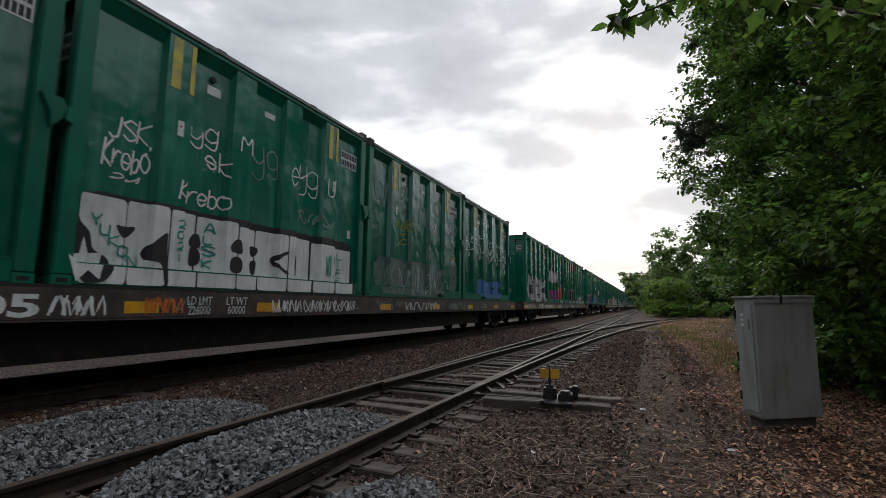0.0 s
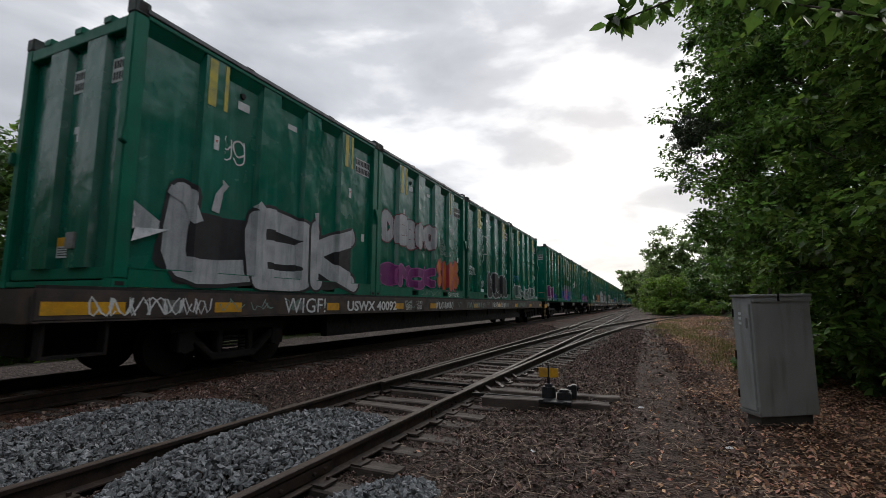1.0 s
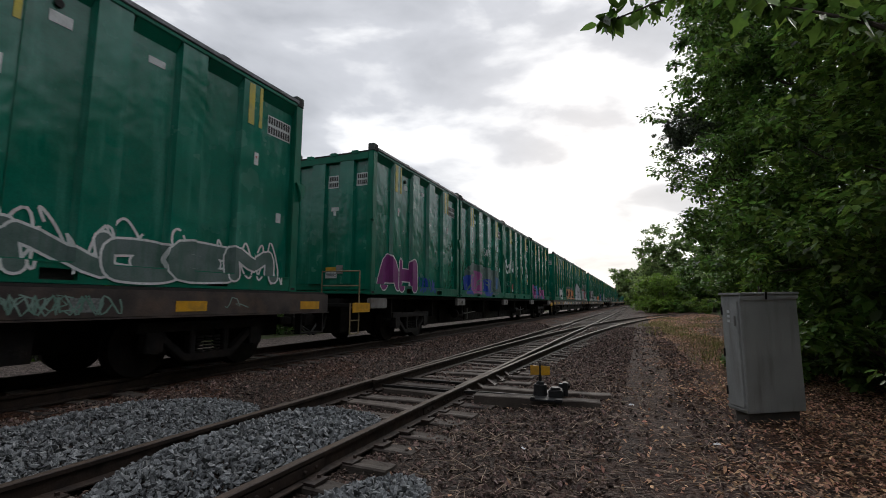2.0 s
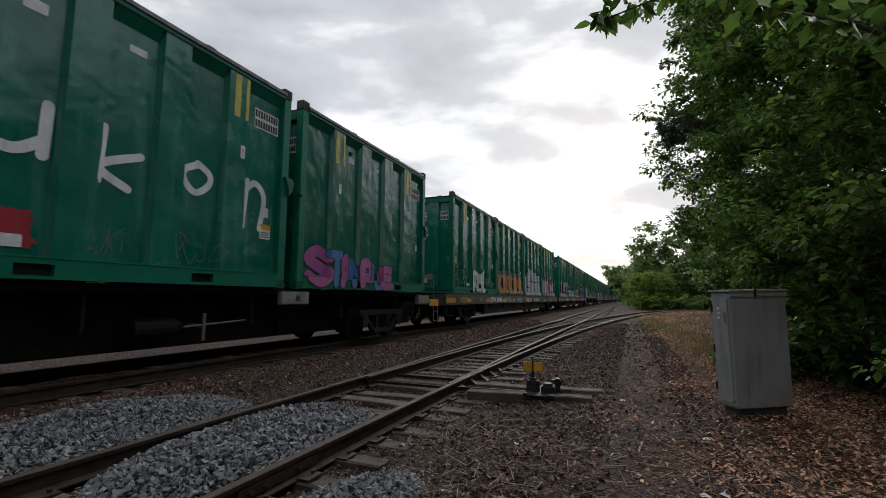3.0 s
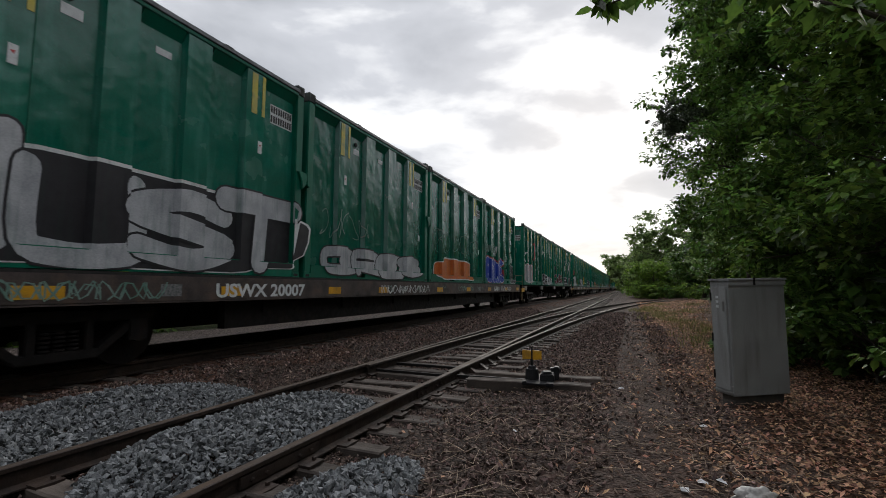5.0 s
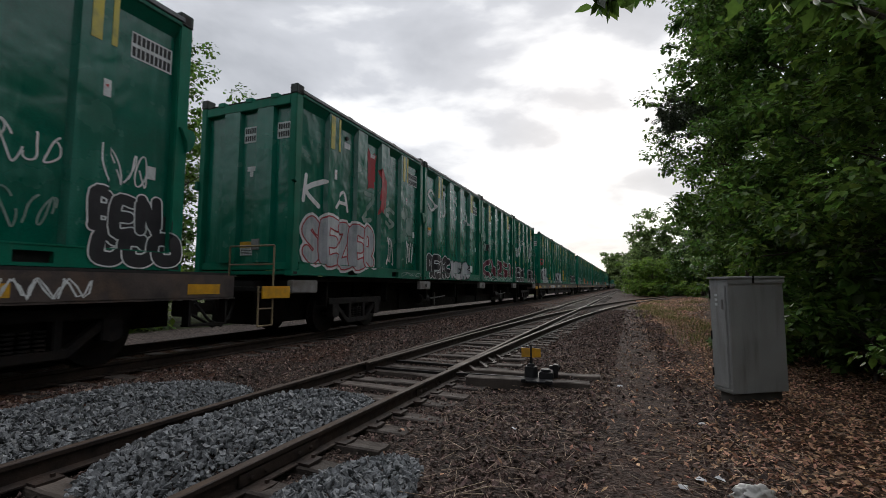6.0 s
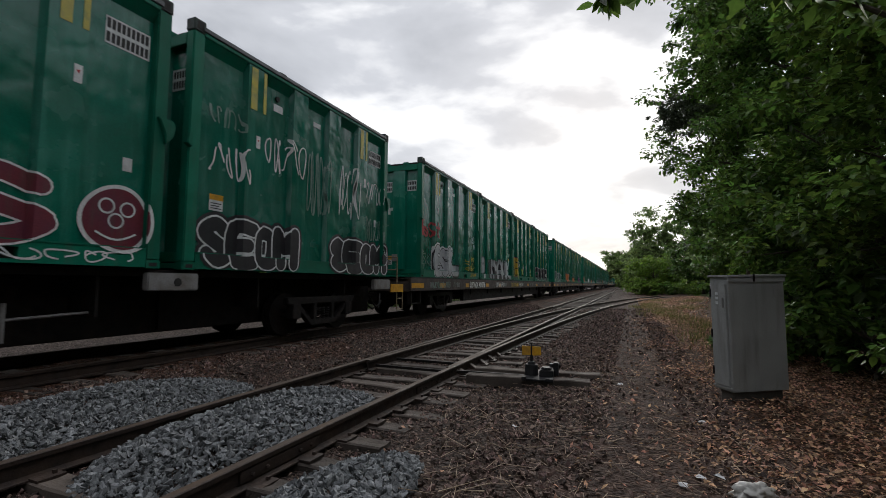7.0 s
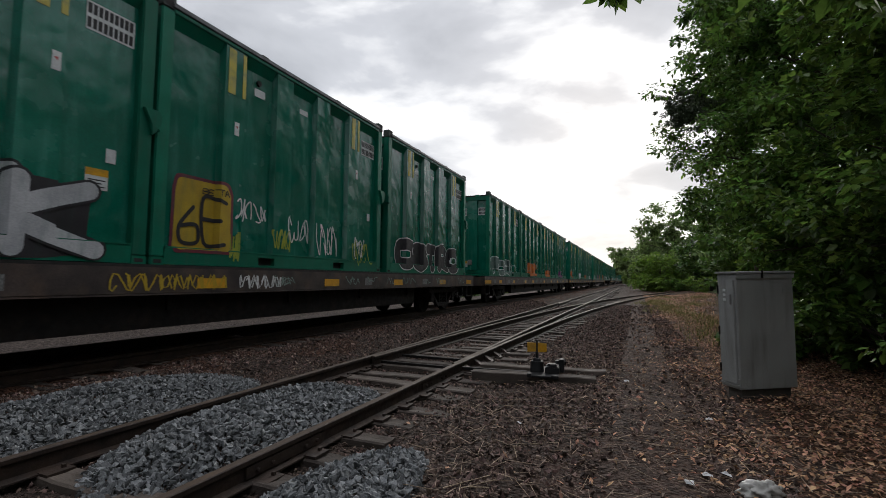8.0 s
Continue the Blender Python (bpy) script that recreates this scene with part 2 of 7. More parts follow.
# ---- mesh helpers ----
class Build:
    """Collects boxes, cylinders and swept shapes into one mesh."""

    def __init__(self):
        self.v, self.f = [], []

    def box(self, x0, x1, y0, y1, z0, z1, m=None):
        i = len(self.v)
        for x in (x0, x1):
            for y in (y0, y1):
                for z in (z0, z1):
                    p = Vector((x, y, z))
                    self.v.append(tuple(m @ p) if m else (x, y, z))
        self.f += [tuple(i + j for j in q) for q in ((0, 1, 3, 2), (4, 6, 7, 5), (0, 4, 5, 1), (2, 3, 7, 6), (0, 2, 6, 4), (1, 5, 7, 3))]
        return self

    def cyl(self, a, b, r, n=12, r2=None):
        a, b = Vector(a), Vector(b)
        r2 = r if r2 is None else r2
        d = (b - a).normalized()
        s = d.orthogonal().normalized()
        t = d.cross(s)
        i = len(self.v)
        for c, rr in ((a, r), (b, r2)):
            for k in range(n):
                w = 2 * math.pi * k / n
                self.v.append(tuple(c + (s * math.cos(w) + t * math.sin(w)) * rr))
        self.f += [(i + k, i + (k + 1) % n, i + n + (k + 1) % n, i + n + k) for k in range(n)]
        self.f += [tuple(i + k for k in reversed(range(n))), tuple(i + n + k for k in range(n))]
        return self

    def sweep(self, profile, rows):
        """profile: points (a, z); rows: centres and side directions ((x, y, z), (sx, sy)), caps at both ends."""
        i, n = len(self.v), len(profile)
        for (x, y, z), (sx, sy) in rows:
            for a, h in profile:
                self.v.append((x + a * sx, y + a * sy, z + h))
        for r in range(len(rows) - 1):
            for k in range(n):
                self.f.append((i + r * n + k, i + r * n + (k + 1) % n, i + (r + 1) * n + (k + 1) % n, i + (r + 1) * n + k))
        e = i + (len(rows) - 1) * n
        self.f += [tuple(i + k for k in reversed(range(n))), tuple(e + k for k in range(n))]
        return self


def mesh_of(name, build, material, bevel=0.0, smooth=False):
    me = bpy.data.meshes.new(name)
    me.from_pydata([tuple(v) for v in build.v], [], build.f)
    bm = bmesh.new()
    bm.from_mesh(me)
    bmesh.ops.recalc_face_normals(bm, faces=bm.faces)
    if bevel:
        bmesh.ops.bevel(bm, geom=[e for e in bm.edges if len(e.link_faces) == 2 and e.calc_face_angle() > 0.5], offset=bevel, segments=2, affect="EDGES", clamp_overlap=True)
    for fc in bm.faces:
        fc.smooth = smooth
    bm.to_mesh(me)
    bm.free()
    me.materials.append(material)
    return me


def part(name, build, material, parent, label="", bevel=0.0, smooth=False):
    """One mesh object under a thing or a part."""
    ob = new(name, mesh_of(name, build, material, bevel, smooth) if isinstance(build, Build) else build)
    if not isinstance(build, Build) and not build.materials:
        build.materials.append(material)
    ob.parent = parent
    if label:
        ob["label"] = label
    return ob


def thing(name, label, category, group="", kind="", at=None):
    ob = tagged(new(name), label, category, group, kind)
    ob.empty_display_size = 0.3
    if at is not None:
        ob.matrix_world = at
    return ob


def mass(name, verts, faces_n, faces, material, parent=None):
    """A mesh from numpy arrays: verts (n, 3), faces (m, faces_n)."""
    me = bpy.data.meshes.new(name)
    me.vertices.add(len(verts)); me.vertices.foreach_set("co", np.ascontiguousarray(verts, dtype=np.float32).ravel())
    m = len(faces)
    me.loops.add(m * faces_n); me.loops.foreach_set("vertex_index", np.ascontiguousarray(faces, dtype=np.int32).ravel())
    me.polygons.add(m); me.polygons.foreach_set("loop_start", np.arange(m, dtype=np.int32) * faces_n)
    me.update(calc_edges=True)
    me.validate()
    me.materials.append(material)
    ob = new(name, me)
    ob.parent = parent
    return ob


# ---- ground ----
def smooth01(t):
    t = np.clip(t, 0, 1)
    return t * t * (3 - 2 * t)


MAIN_X, MAIN_Z = -7.0, 0.17
A_X, B_X = -3.70, -2.21


def ground_z(x, y):
    """Height of the ground: ballast bed of the main line, the low siding, the path and the bank under the trees."""
    x, y = np.asarray(x, float), np.asarray(y, float)
    z = np.full(np.broadcast(x, y).shape, -0.16)
    z = z + 0.15 * smooth01((-4.35 - x) / 1.0) - 0.30 * smooth01((-11.0 - x) / 2.0)
    z = z + 0.03 * smooth01((x + 1.2) / 1.0) + 0.30 * smooth01((x - 2.8) / 3.0)
    z = z + 0.012 * np.sin(x * 3.1 + y * 1.3) + 0.010 * np.sin(y * 2.7 - x * 1.9) + 0.008 * np.sin(x * 7 + 1.7 * np.sin(y * 5))
    z = z - 0.05 * smooth01((x + 4.6) / 0.5) * smooth01((-0.9 - x) / 0.6)
    far = smooth01((np.abs(x + 2) - 30) / 200)
    return z * (1 - far) - 0.1 * far


def heap(x, y):
    """Extra height of the fresh grey ballast heaped at the siding."""
    x, y = np.asarray(x, float), np.asarray(y, float)
    def dome(cx, cy, rx, ry, h):
        d = ((x - cx) / rx) ** 2 + ((y - cy) / ry) ** 2
        return h * np.clip(1 - d * d, 0, 1)
    inner = dome(-3.0, 3.7, 0.82, 1.65, 0.20)
    outer = dome(-4.48, 2.95, 0.76, 2.1, 0.145)
    right = dome(-1.5, 2.6, 0.5, 1.12, 0.11)
    return np.maximum(np.maximum(inner, outer), right)


def build_ground():
    xs = np.concatenate([-np.geomspace(1200, 12, 24), np.arange(-11, -6, 0.25), np.arange(-6, 3, 0.06), np.arange(3, 12, 0.25), np.geomspace(12, 1200, 24)])
    ys = np.concatenate([-np.geomspace(300, 2, 14), np.arange(-1.5, 10, 0.06), np.arange(10, 30, 0.25), np.geomspace(30, 3000, 40)])
    X, Y = np.meshgrid(xs, ys, indexing="ij")
    rough = np.array([noise.noise((px * 5, py * 5, 0)) for px, py in zip(X.ravel(), Y.ravel())]).reshape(X.shape)
    near = (np.abs(X) < 12) & (Y < 40) & (Y > -3)
    Z = ground_z(X, Y) + heap(X, Y) * 0.8 + np.where(near, rough * 0.014, 0)
    nx, ny = X.shape
    idx = np.arange(nx * ny).reshape(nx, ny)
    faces = np.stack([idx[:-1, :-1], idx[1:, :-1], idx[1:, 1:], idx[:-1, 1:]], -1).reshape(-1, 4)
    m = bpy.data.materials.new("railway_ground")
    m.use_nodes = True
    n, l = m.node_tree.nodes, m.node_tree.links
    b = n["Principled BSDF"]
    b.inputs["Roughness"].default_value = 0.95
    b.inputs["Specular IOR Level"].default_value = 0.2
    geo = n.new("ShaderNodeNewGeometry")
    sep = n.new("ShaderNodeSeparateXYZ")
    l.new(geo.outputs["Position"], sep.inputs[0])

    def tex(s, d=6):
        t = n.new("ShaderNodeTexNoise"); t.inputs["Scale"].default_value, t.inputs["Detail"].default_value = s, d
        l.new(geo.outputs["Position"], t.inputs["Vector"])
        return t.outputs[0]

    def math_n(op, a, bb):
        x = n.new("ShaderNodeMath"); x.operation = op
        for s, v in zip(x.inputs, (a, bb)):
            if isinstance(v, (int, float)):
                s.default_value = v
            else:
                l.new(v, s)
        return x.outputs[0]

    def rng(v, a, bb):
        x = n.new("ShaderNodeMapRange"); x.interpolation_type = "SMOOTHSTEP"
        x.inputs[1].default_value, x.inputs[2].default_value = a, bb
        l.new(v, x.inputs[0])
        return x.outputs[0]

    def mixc(fac, a, bb):
        x = n.new("ShaderNodeMix"); x.data_type = "RGBA"
        l.new(fac, x.inputs[0])
        for s, v in ((x.inputs[6], a), (x.inputs[7], bb)):
            if isinstance(v, tuple):
                s.default_value = (*v, 1)
            else:
                l.new(v, s)
        return x.outputs[2]

    def pebbles(scale):
        t = n.new("ShaderNodeTexVoronoi"); t.inputs["Scale"].default_value = scale
        l.new(geo.outputs["Position"], t.inputs["Vector"])
        tone = n.new("ShaderNodeSeparateColor"); l.new(t.outputs["Color"], tone.inputs[0])
        return t.outputs["Distance"], tone.outputs[0]

    gap, tone = pebbles(30.0)
    wob = math_n("MULTIPLY", math_n("SUBTRACT", tex(1.1), 0.5), 5.0)
    xx = math_n("ADD", sep.outputs[0], wob)
    stones = mixc(rng(tex(26, 8), 0.35, 0.7), (0.018, 0.013, 0.0105), (0.088, 0.062, 0.051))
    dirt = mixc(rng(tex(5, 8), 0.35, 0.7), (0.030, 0.0195, 0.0158), (0.078, 0.053, 0.043))
    litter = mixc(rng(tex(22, 8), 0.35, 0.7), (0.022, 0.012, 0.008), (0.11, 0.058, 0.034))
    wood = mixc(rng(tex(3, 8), 0.35, 0.7), (0.05, 0.045, 0.02), (0.05, 0.08, 0.02))
    col = mixc(rng(xx, -1.2, 0.4), stones, dirt)
    col = mixc(rng(xx, 0.3, 1.8), col, litter)
    col = mixc(rng(xx, 6.0, 8.0), col, wood)
    trod = math_n("MULTIPLY", rng(xx, -0.5, 0.1), rng(math_n("MULTIPLY", xx, -1.0), -1.1, -0.5))
    col = mixc(trod, col, mixc(rng(tex(9, 8), 0.35, 0.7), (0.036, 0.0225, 0.018), (0.092, 0.060, 0.048)))
    rust = mixc(rng(tex(12, 6), 0.3, 0.7), (0.036, 0.017, 0.011), (0.085, 0.040, 0.024))
    col = mixc(rng(math_n("MULTIPLY", xx, -1.0), 4.7, 5.4), col, rust)
    col = mixc(rng(math_n("MULTIPLY", sep.outputs[0], -1.0), 7.6, 8.0), col, mixc(rng(tex(20, 6), 0.3, 0.7), (0.035, 0.027, 0.024), (0.14, 0.11, 0.10)))
    col = mixc(rng(math_n("MULTIPLY", xx, -1.0), 11.5, 13), col, wood)
    each = n.new("ShaderNodeHueSaturation")
    l.new(col, each.inputs["Color"])
    l.new(math_n("ADD", math_n("MULTIPLY", tone, 0.9), 0.62), each.inputs["Value"])
    l.new(each.outputs[0], b.inputs["Base Color"])
    bp = n.new("ShaderNodeBump"); bp.inputs["Strength"].default_value, bp.inputs["Distance"].default_value = 1.0, 0.05
    l.new(math_n("SUBTRACT", math_n("MULTIPLY", tex(60, 4), 0.5), math_n("MULTIPLY", gap, 0.9)), bp.inputs["Height"])
    l.new(bp.outputs[0], b.inputs["Normal"])
    ob = mass("ground", np.stack([X, Y, Z], -1).reshape(-1, 3), 4, faces, m)
    for pl in ob.data.polygons:
        pl.use_smooth = True
    tagged(ob, "dark brown ballast and dirt beside the tracks", "ground", kind="structure")


build_ground()


# ---- tracks ----
RAIL = [(-0.07, -0.17), (-0.07, -0.158), (-0.012, -0.14), (-0.010, -0.05), (-0.036, -0.036), (-0.037, -0.006), (-0.030, 0), (0.030, 0), (0.037, -0.006), (0.036, -0.036), (0.010, -0.05), (0.012, -0.14), (0.07, -0.158), (0.07, -0.17)]


def bend(y, y0=3.5, c=0.00245):
    """Sideways shift of the diverging route."""
    return c * max(y - y0, 0) ** 2


def rail(name, parent, x_of, y0, y1, z, step=4.0, label=""):
    rows, y = [], y0
    ys = [y0 + (y1 - y0) * i / max(1, round((y1 - y0) / step)) for i in range(max(1, round((y1 - y0) / step)) + 1)]
    for y in ys:
        s = (x_of(y + 0.1) - x_of(y - 0.1)) / 0.2
        k = math.hypot(1, s)
        rows.append(((x_of(y), y, z), (1 / k, -s / k)))
    ob = part(name, Build().sweep(RAIL, rows), RUST_RAIL, parent, label)
    head = Build().sweep([(-0.031, -0.001), (-0.026, 0.002), (0.026, 0.002), (0.031, -0.001)], rows)
    part("running_surface", head, RAIL_TOP, ob, "worn rail head")
    return ob


def tie_mesh(length, width=0.22, seed=0):
    r = random.Random(seed)
    b, n = Build(), 7
    xs = [length * (i / (n - 1) - 0.5) for i in range(n)]
    prof = []
    for x in xs:
        w, h = width / 2 + r.uniform(-0.010, 0.008), r.uniform(-0.012, 0.006)
        prof.append([(x, -w, -0.15), (x, -w, -0.012 + h), (x, -w + 0.02, h), (x, w * 0.1, h - r.uniform(0, 0.014)), (x, w - 0.02, h), (x, w, -0.012 + h), (x, w, -0.15)])
    for p in prof:
        b.v += p
    for i in range(n - 1):
        for k in range(7):
            a, c = i * 7 + k, i * 7 + (k + 1) % 7
            b.f.append((a, c, c + 7, a + 7))
    b.f += [tuple(range(6, -1, -1)), tuple((n - 1) * 7 + k for k in range(7))]
    return mesh_of("tie", b, WOOD)


def build_tracks():
    rnd = random.Random(3)
    # main line
    main = thing("main_track", "main line with rusty rails on a dark ballast bed", "railway track", kind="structure")
    for s in (-0.7525, 0.7525):
        rail("rail", main, lambda y, s=s: MAIN_X + s, -60, 900, MAIN_Z, 40)
    short = [tie_mesh(2.6, 0.23, s) for s in range(4)]
    y = -4.0
    while y < 45:
        t = new("tie", short[rnd.randrange(4)]); t.parent = main
        t.matrix_world = pose(MAIN_X + rnd.uniform(-0.04, 0.04), y, MAIN_Z - 0.17, 0, 0, rnd.uniform(-1, 1))
        y += 0.52
    # siding with turnout
    sid = thing("siding_track", "rusty siding track with a turnout branching away", "railway track", kind="structure")
    rail("rail", sid, lambda y: A_X, -12, 420, 0.0, 30)
    rail("rail", sid, lambda y: B_X + bend(y), -12, 86, 0.0, 2.5)
    rail("switch_rail", sid, lambda y: B_X - 0.012 - 0.05 * smooth01((y - 7.5) / 5.0) * (y < 20), 6.6, 420, 0.0, 6)
    rail("switch_rail", sid, lambda y: A_X + 0.06 + bend(y) * 1.0, 6.6, 86, 0.0, 2.5)
    # guard rails beside the frog
    rail("guard_rail", sid, lambda y: A_X + 0.13, 25.5, 30.0, 0.0, 2)
    rail("guard_rail", sid, lambda y: B_X + bend(y) - 0.13, 25.5, 30.0, 0.0, 2)
    # joint bars on the near rail
    for x, y in ((B_X, 3.05), (A_X, 4.4), (B_X, 5.84), (A_X, 7.4)):
        for s in (-1, 1):
            b = Build().box(x + s * 0.014, x + s * 0.034, y - 0.42, y + 0.42, -0.135, -0.052)
            for q in (-0.32, -0.18, 0.18, 0.32):
                b.cyl((x + s * 0.03, y + q, -0.095), (x + s * 0.06, y + q, -0.095), 0.016, 6)
            part("joint_bar", b, RUST_RAIL, sid, "", 0.004)
    y, i = 0.3, 0
    lengths = {}
    while y < 62:
        wide = bend(y)
        lg = round(2.6 + (wide if y > 7 else 0), 1)
        lg = min(lg, 6.0) if y < 34 else 2.6
        if (lg, i % 4) not in lengths:
            lengths[(lg, i % 4)] = tie_mesh(lg, 0.22, i)
        t = new("tie", lengths[(lg, i % 4)]); t.parent = sid
        cx = (A_X + B_X) / 2 + (lg - 2.6) / 2
        t.matrix_world = pose(cx + rnd.uniform(-0.10, 0.10), y, -0.152 + rnd.uniform(-0.028, 0.006), rnd.uniform(-1.5, 1.5), rnd.uniform(-0.6, 0.6), rnd.uniform(-3, 3))
        if y < 26:
            for rx in (A_X, B_X + bend(y)):
                pl = Build().box(rx - 0.17, rx + 0.17, y - 0.09, y + 0.09, -0.172, -0.150)
                for q in (-0.11, 0.11):
                    pl.box(rx + q - 0.012, rx + q + 0.012, y + 0.03, y + 0.055, -0.15, -0.125)
                part("tie_plate", pl, RUST_RAIL, sid)
        y += 0.50 + rnd.uniform(-0.03, 0.03); i += 1
    # rods between the switch blades
    for yy in (6.85, 7.55):
        part("switch_rod", Build().box(A_X + 0.02, B_X - 0.02, yy - 0.025, yy + 0.025, -0.14, -0.10), STEEL_DARK, sid, "", 0.005)
    # braces outside the stock rails
    for yy in (6.9, 7.4, 7.9, 8.4, 8.9):
        for rx, s in ((A_X, -1), (B_X, 1)):
            b = Build()
            b.v += [(rx + s * 0.03, yy - 0.05, -0.05), (rx + s * 0.03, yy + 0.05, -0.05), (rx + s * 0.2, yy - 0.06, -0.15), (rx + s * 0.2, yy + 0.06, -0.15), (rx + s * 0.04, yy - 0.06, -0.16), (rx + s * 0.04, yy + 0.06, -0.16)]
            b.f += [(0, 1, 3, 2), (0, 4, 5, 1), (0, 2, 4), (1, 5, 3), (2, 3, 5, 4)]
            part("rail_brace", b, RUST_RAIL, sid)


build_tracks()


def build_switch_stand():
    # two long head-block ties
    for yy, x0, x1 in ((6.62, -1.9, -0.22), (7.16, -1.95, -0.12)):
        h = tagged(new("head_block_tie", tie_mesh(x1 - x0, 0.21, int(yy * 10))), "long weathered wooden tie carrying the switch stand", "railway tie", "head block ties")
        h.matrix_world = pose((x0 + x1) / 2, yy, -0.045, 0, 0, 7)
    s = thing("switch_stand", "low black iron switch stand with a yellow target", "switch stand", at=pose(-0.93, 6.85, -0.07, 0, 0, 5))
    b = Build().box(-0.17, 0.17, -0.38, 0.34, 0.0, 0.025)
    b.box(-0.2, -0.14, -0.4, -0.3, 0.0, 0.05).box(0.12, 0.22, -0.42, -0.28, 0.0, 0.045)
    part("base_plate", b, BLACK_IRON, s, "", 0.006)
    part("housing", Build().cyl((-0.1, -0.05, 0.02), (-0.1, -0.05, 0.17), 0.10, 20, 0.085).cyl((-0.1, -0.05, 0.17), (-0.1, -0.05, 0.21), 0.06, 16, 0.045), BLACK_IRON, s, "", 0.006)
    part("gear_box", Build().box(0.02, 0.21, -0.2, 0.06, 0.02, 0.12).cyl((0.11, -0.1, 0.1), (0.11, -0.1, 0.15), 0.075, 14), BLACK_IRON, s, "", 0.012)
    part("spindle", Build().cyl((-0.1, -0.05, 0.2), (-0.1, -0.05, 0.30), 0.022, 10).cyl((-0.1, -0.05, 0.3), (-0.1, -0.05, 0.47), 0.012, 8), BLACK_IRON, s)
    lever = Build().cyl((0.08, 0.06, 0.08), (0.24, 0.16, 0.17), 0.022, 8).cyl((0.24, 0.16, 0.17), (0.28, 0.1, 0.13), 0.028, 8)
    lever.box(0.14, 0.28, 0.1, 0.2, 0.1, 0.16)
    part("throw_lever", lever, BLACK_IRON, s, "", 0.006)
    part("foot_latch", Build().box(0.2, 0.27, -0.02, 0.1, 0.02, 0.20), BLACK_IRON, s, "", 0.008)
    part("connecting_rod", Build().box(-1.2, -0.1, -0.1, -0.05, -0.02, 0.02), STEEL_DARK, s, "", 0.004)
    for a0, a1, tip in ((-0.235, -0.112, 0), (-0.088, 0.035, 0)):
        t = Build()
        t.v += [(a0, -0.055, 0.29), (a1, -0.055, 0.30), (a1, -0.055, 0.42), (a0, -0.055, 0.425), (a0, -0.045, 0.29), (a1, -0.045, 0.30), (a1, -0.045, 0.42), (a0, -0.045, 0.425)]
        t.f += [(0, 1, 2, 3), (7, 6, 5, 4), (0, 4, 5, 1), (1, 5, 6, 2), (2, 6, 7, 3), (3, 7, 4, 0)]
        part("target_plate", t, YELLOW, s, "yellow target plate")


build_switch_stand()


def build_cabinet():
    W, Dp, H = 0.745, 0.30, 1.335
    c = thing("signal_cabinet", "grey painted steel trackside cabinet, scuffed, slightly leaning", "cabinet", at=pose(1.385, 6.45, 0.0, 0.6, -1.4, 30.7))
    part("body", Build().box(0, W, 0, Dp, 0, H), CAB, c, "", 0.008)
    part("lid", Build().box(-0.02, W + 0.02, -0.025, Dp + 0.02, H + 0.003, H + 0.03), CAB, c, "", 0.006)
    part("lid_flange", Build().box(-0.012, W + 0.012, -0.014, -0.003, H - 0.055, H), CAB, c, "", 0.003)
    part("plinth", Build().box(0.05, W - 0.05, 0.05, Dp - 0.05, -0.17, -0.003), CONCRETE, c, "dark dirty plinth")
    d = part("door", Build().box(-0.018, -0.003, 0.03, Dp - 0.03, 0.06, H - 0.07), CAB, c, "", 0.005)
    part("handle", Build().box(-0.035, -0.018, 0.06, 0.08, 0.98, 1.10), BRACKET, d, "", 0.005)
    for z in (0.22, 0.66, 1.15):
        part("hinge", Build().cyl((-0.02, Dp - 0.03, z - 0.05), (-0.02, Dp - 0.03, z + 0.05), 0.012, 8), STEEL_DARK, d)
    for i in range(3):
        part("sticker", Build().box(-0.0205, -0.0185, 0.15, 0.19, 1.02 + i * 0.055, 1.05 + i * 0.055), PLATE, d, "small white sticker")
    part("hasp", Build().box(W * 0.42, W * 0.45, -0.03, -0.015, H - 0.05, H + 0.04), STEEL_DARK, c, "", 0.003)
    part("plate_outline", Build().box(W * 0.80, W * 0.93, -0.006, -0.002, H - 0.23, H - 0.10), CAB, c, "", 0.002)
    for z in (0.03, 0.10):
        part("trim_strip", Build().box(-0.012, -0.002, 0.0, Dp, z, z + 0.02), CAB, c)


build_cabinet()


# ---- train ----
SPEED = 20.95
FRONTS = [-2.92, 24.8, 51.85, 78.85, 106.35, 133.1, 159.9, 187.5]
while len(FRONTS) < 21:
    FRONTS.append(FRONTS[-1] + 27.3)
PITCH, LENGTH, WIDE = 6.14, 6.00, 2.59
RIBS = (1.11, 2.26, 3.40, 4.54)
SIDE = WIDE / 2
FRONT, BACK, POST, RECESS = -0.19, 5.80, 0.20, 0.10  # ends of a container, post width, depth of the side panels
FACE, FOOT = 0.21, 0.25  # half widths of a rib at its face and its foot
BREAKS = sorted({FRONT + POST, BACK - POST, *[c + s for c in RIBS for s in (-FOOT, -FACE, FACE, FOOT)]})
MOVERS = []


def depth_at(u, w):
    """How far the side wall stands back from the rib faces."""
    if w < 0.27 or w > 3.40 or u < FRONT + POST or u > BACK - POST:
        return 0.0
    for c in RIBS:
        d = abs(u - c)
        if d <= FACE:
            return 0.0
        if d < FOOT:
            return -RECESS * (d - FACE) / (FOOT - FACE)
    return -RECESS


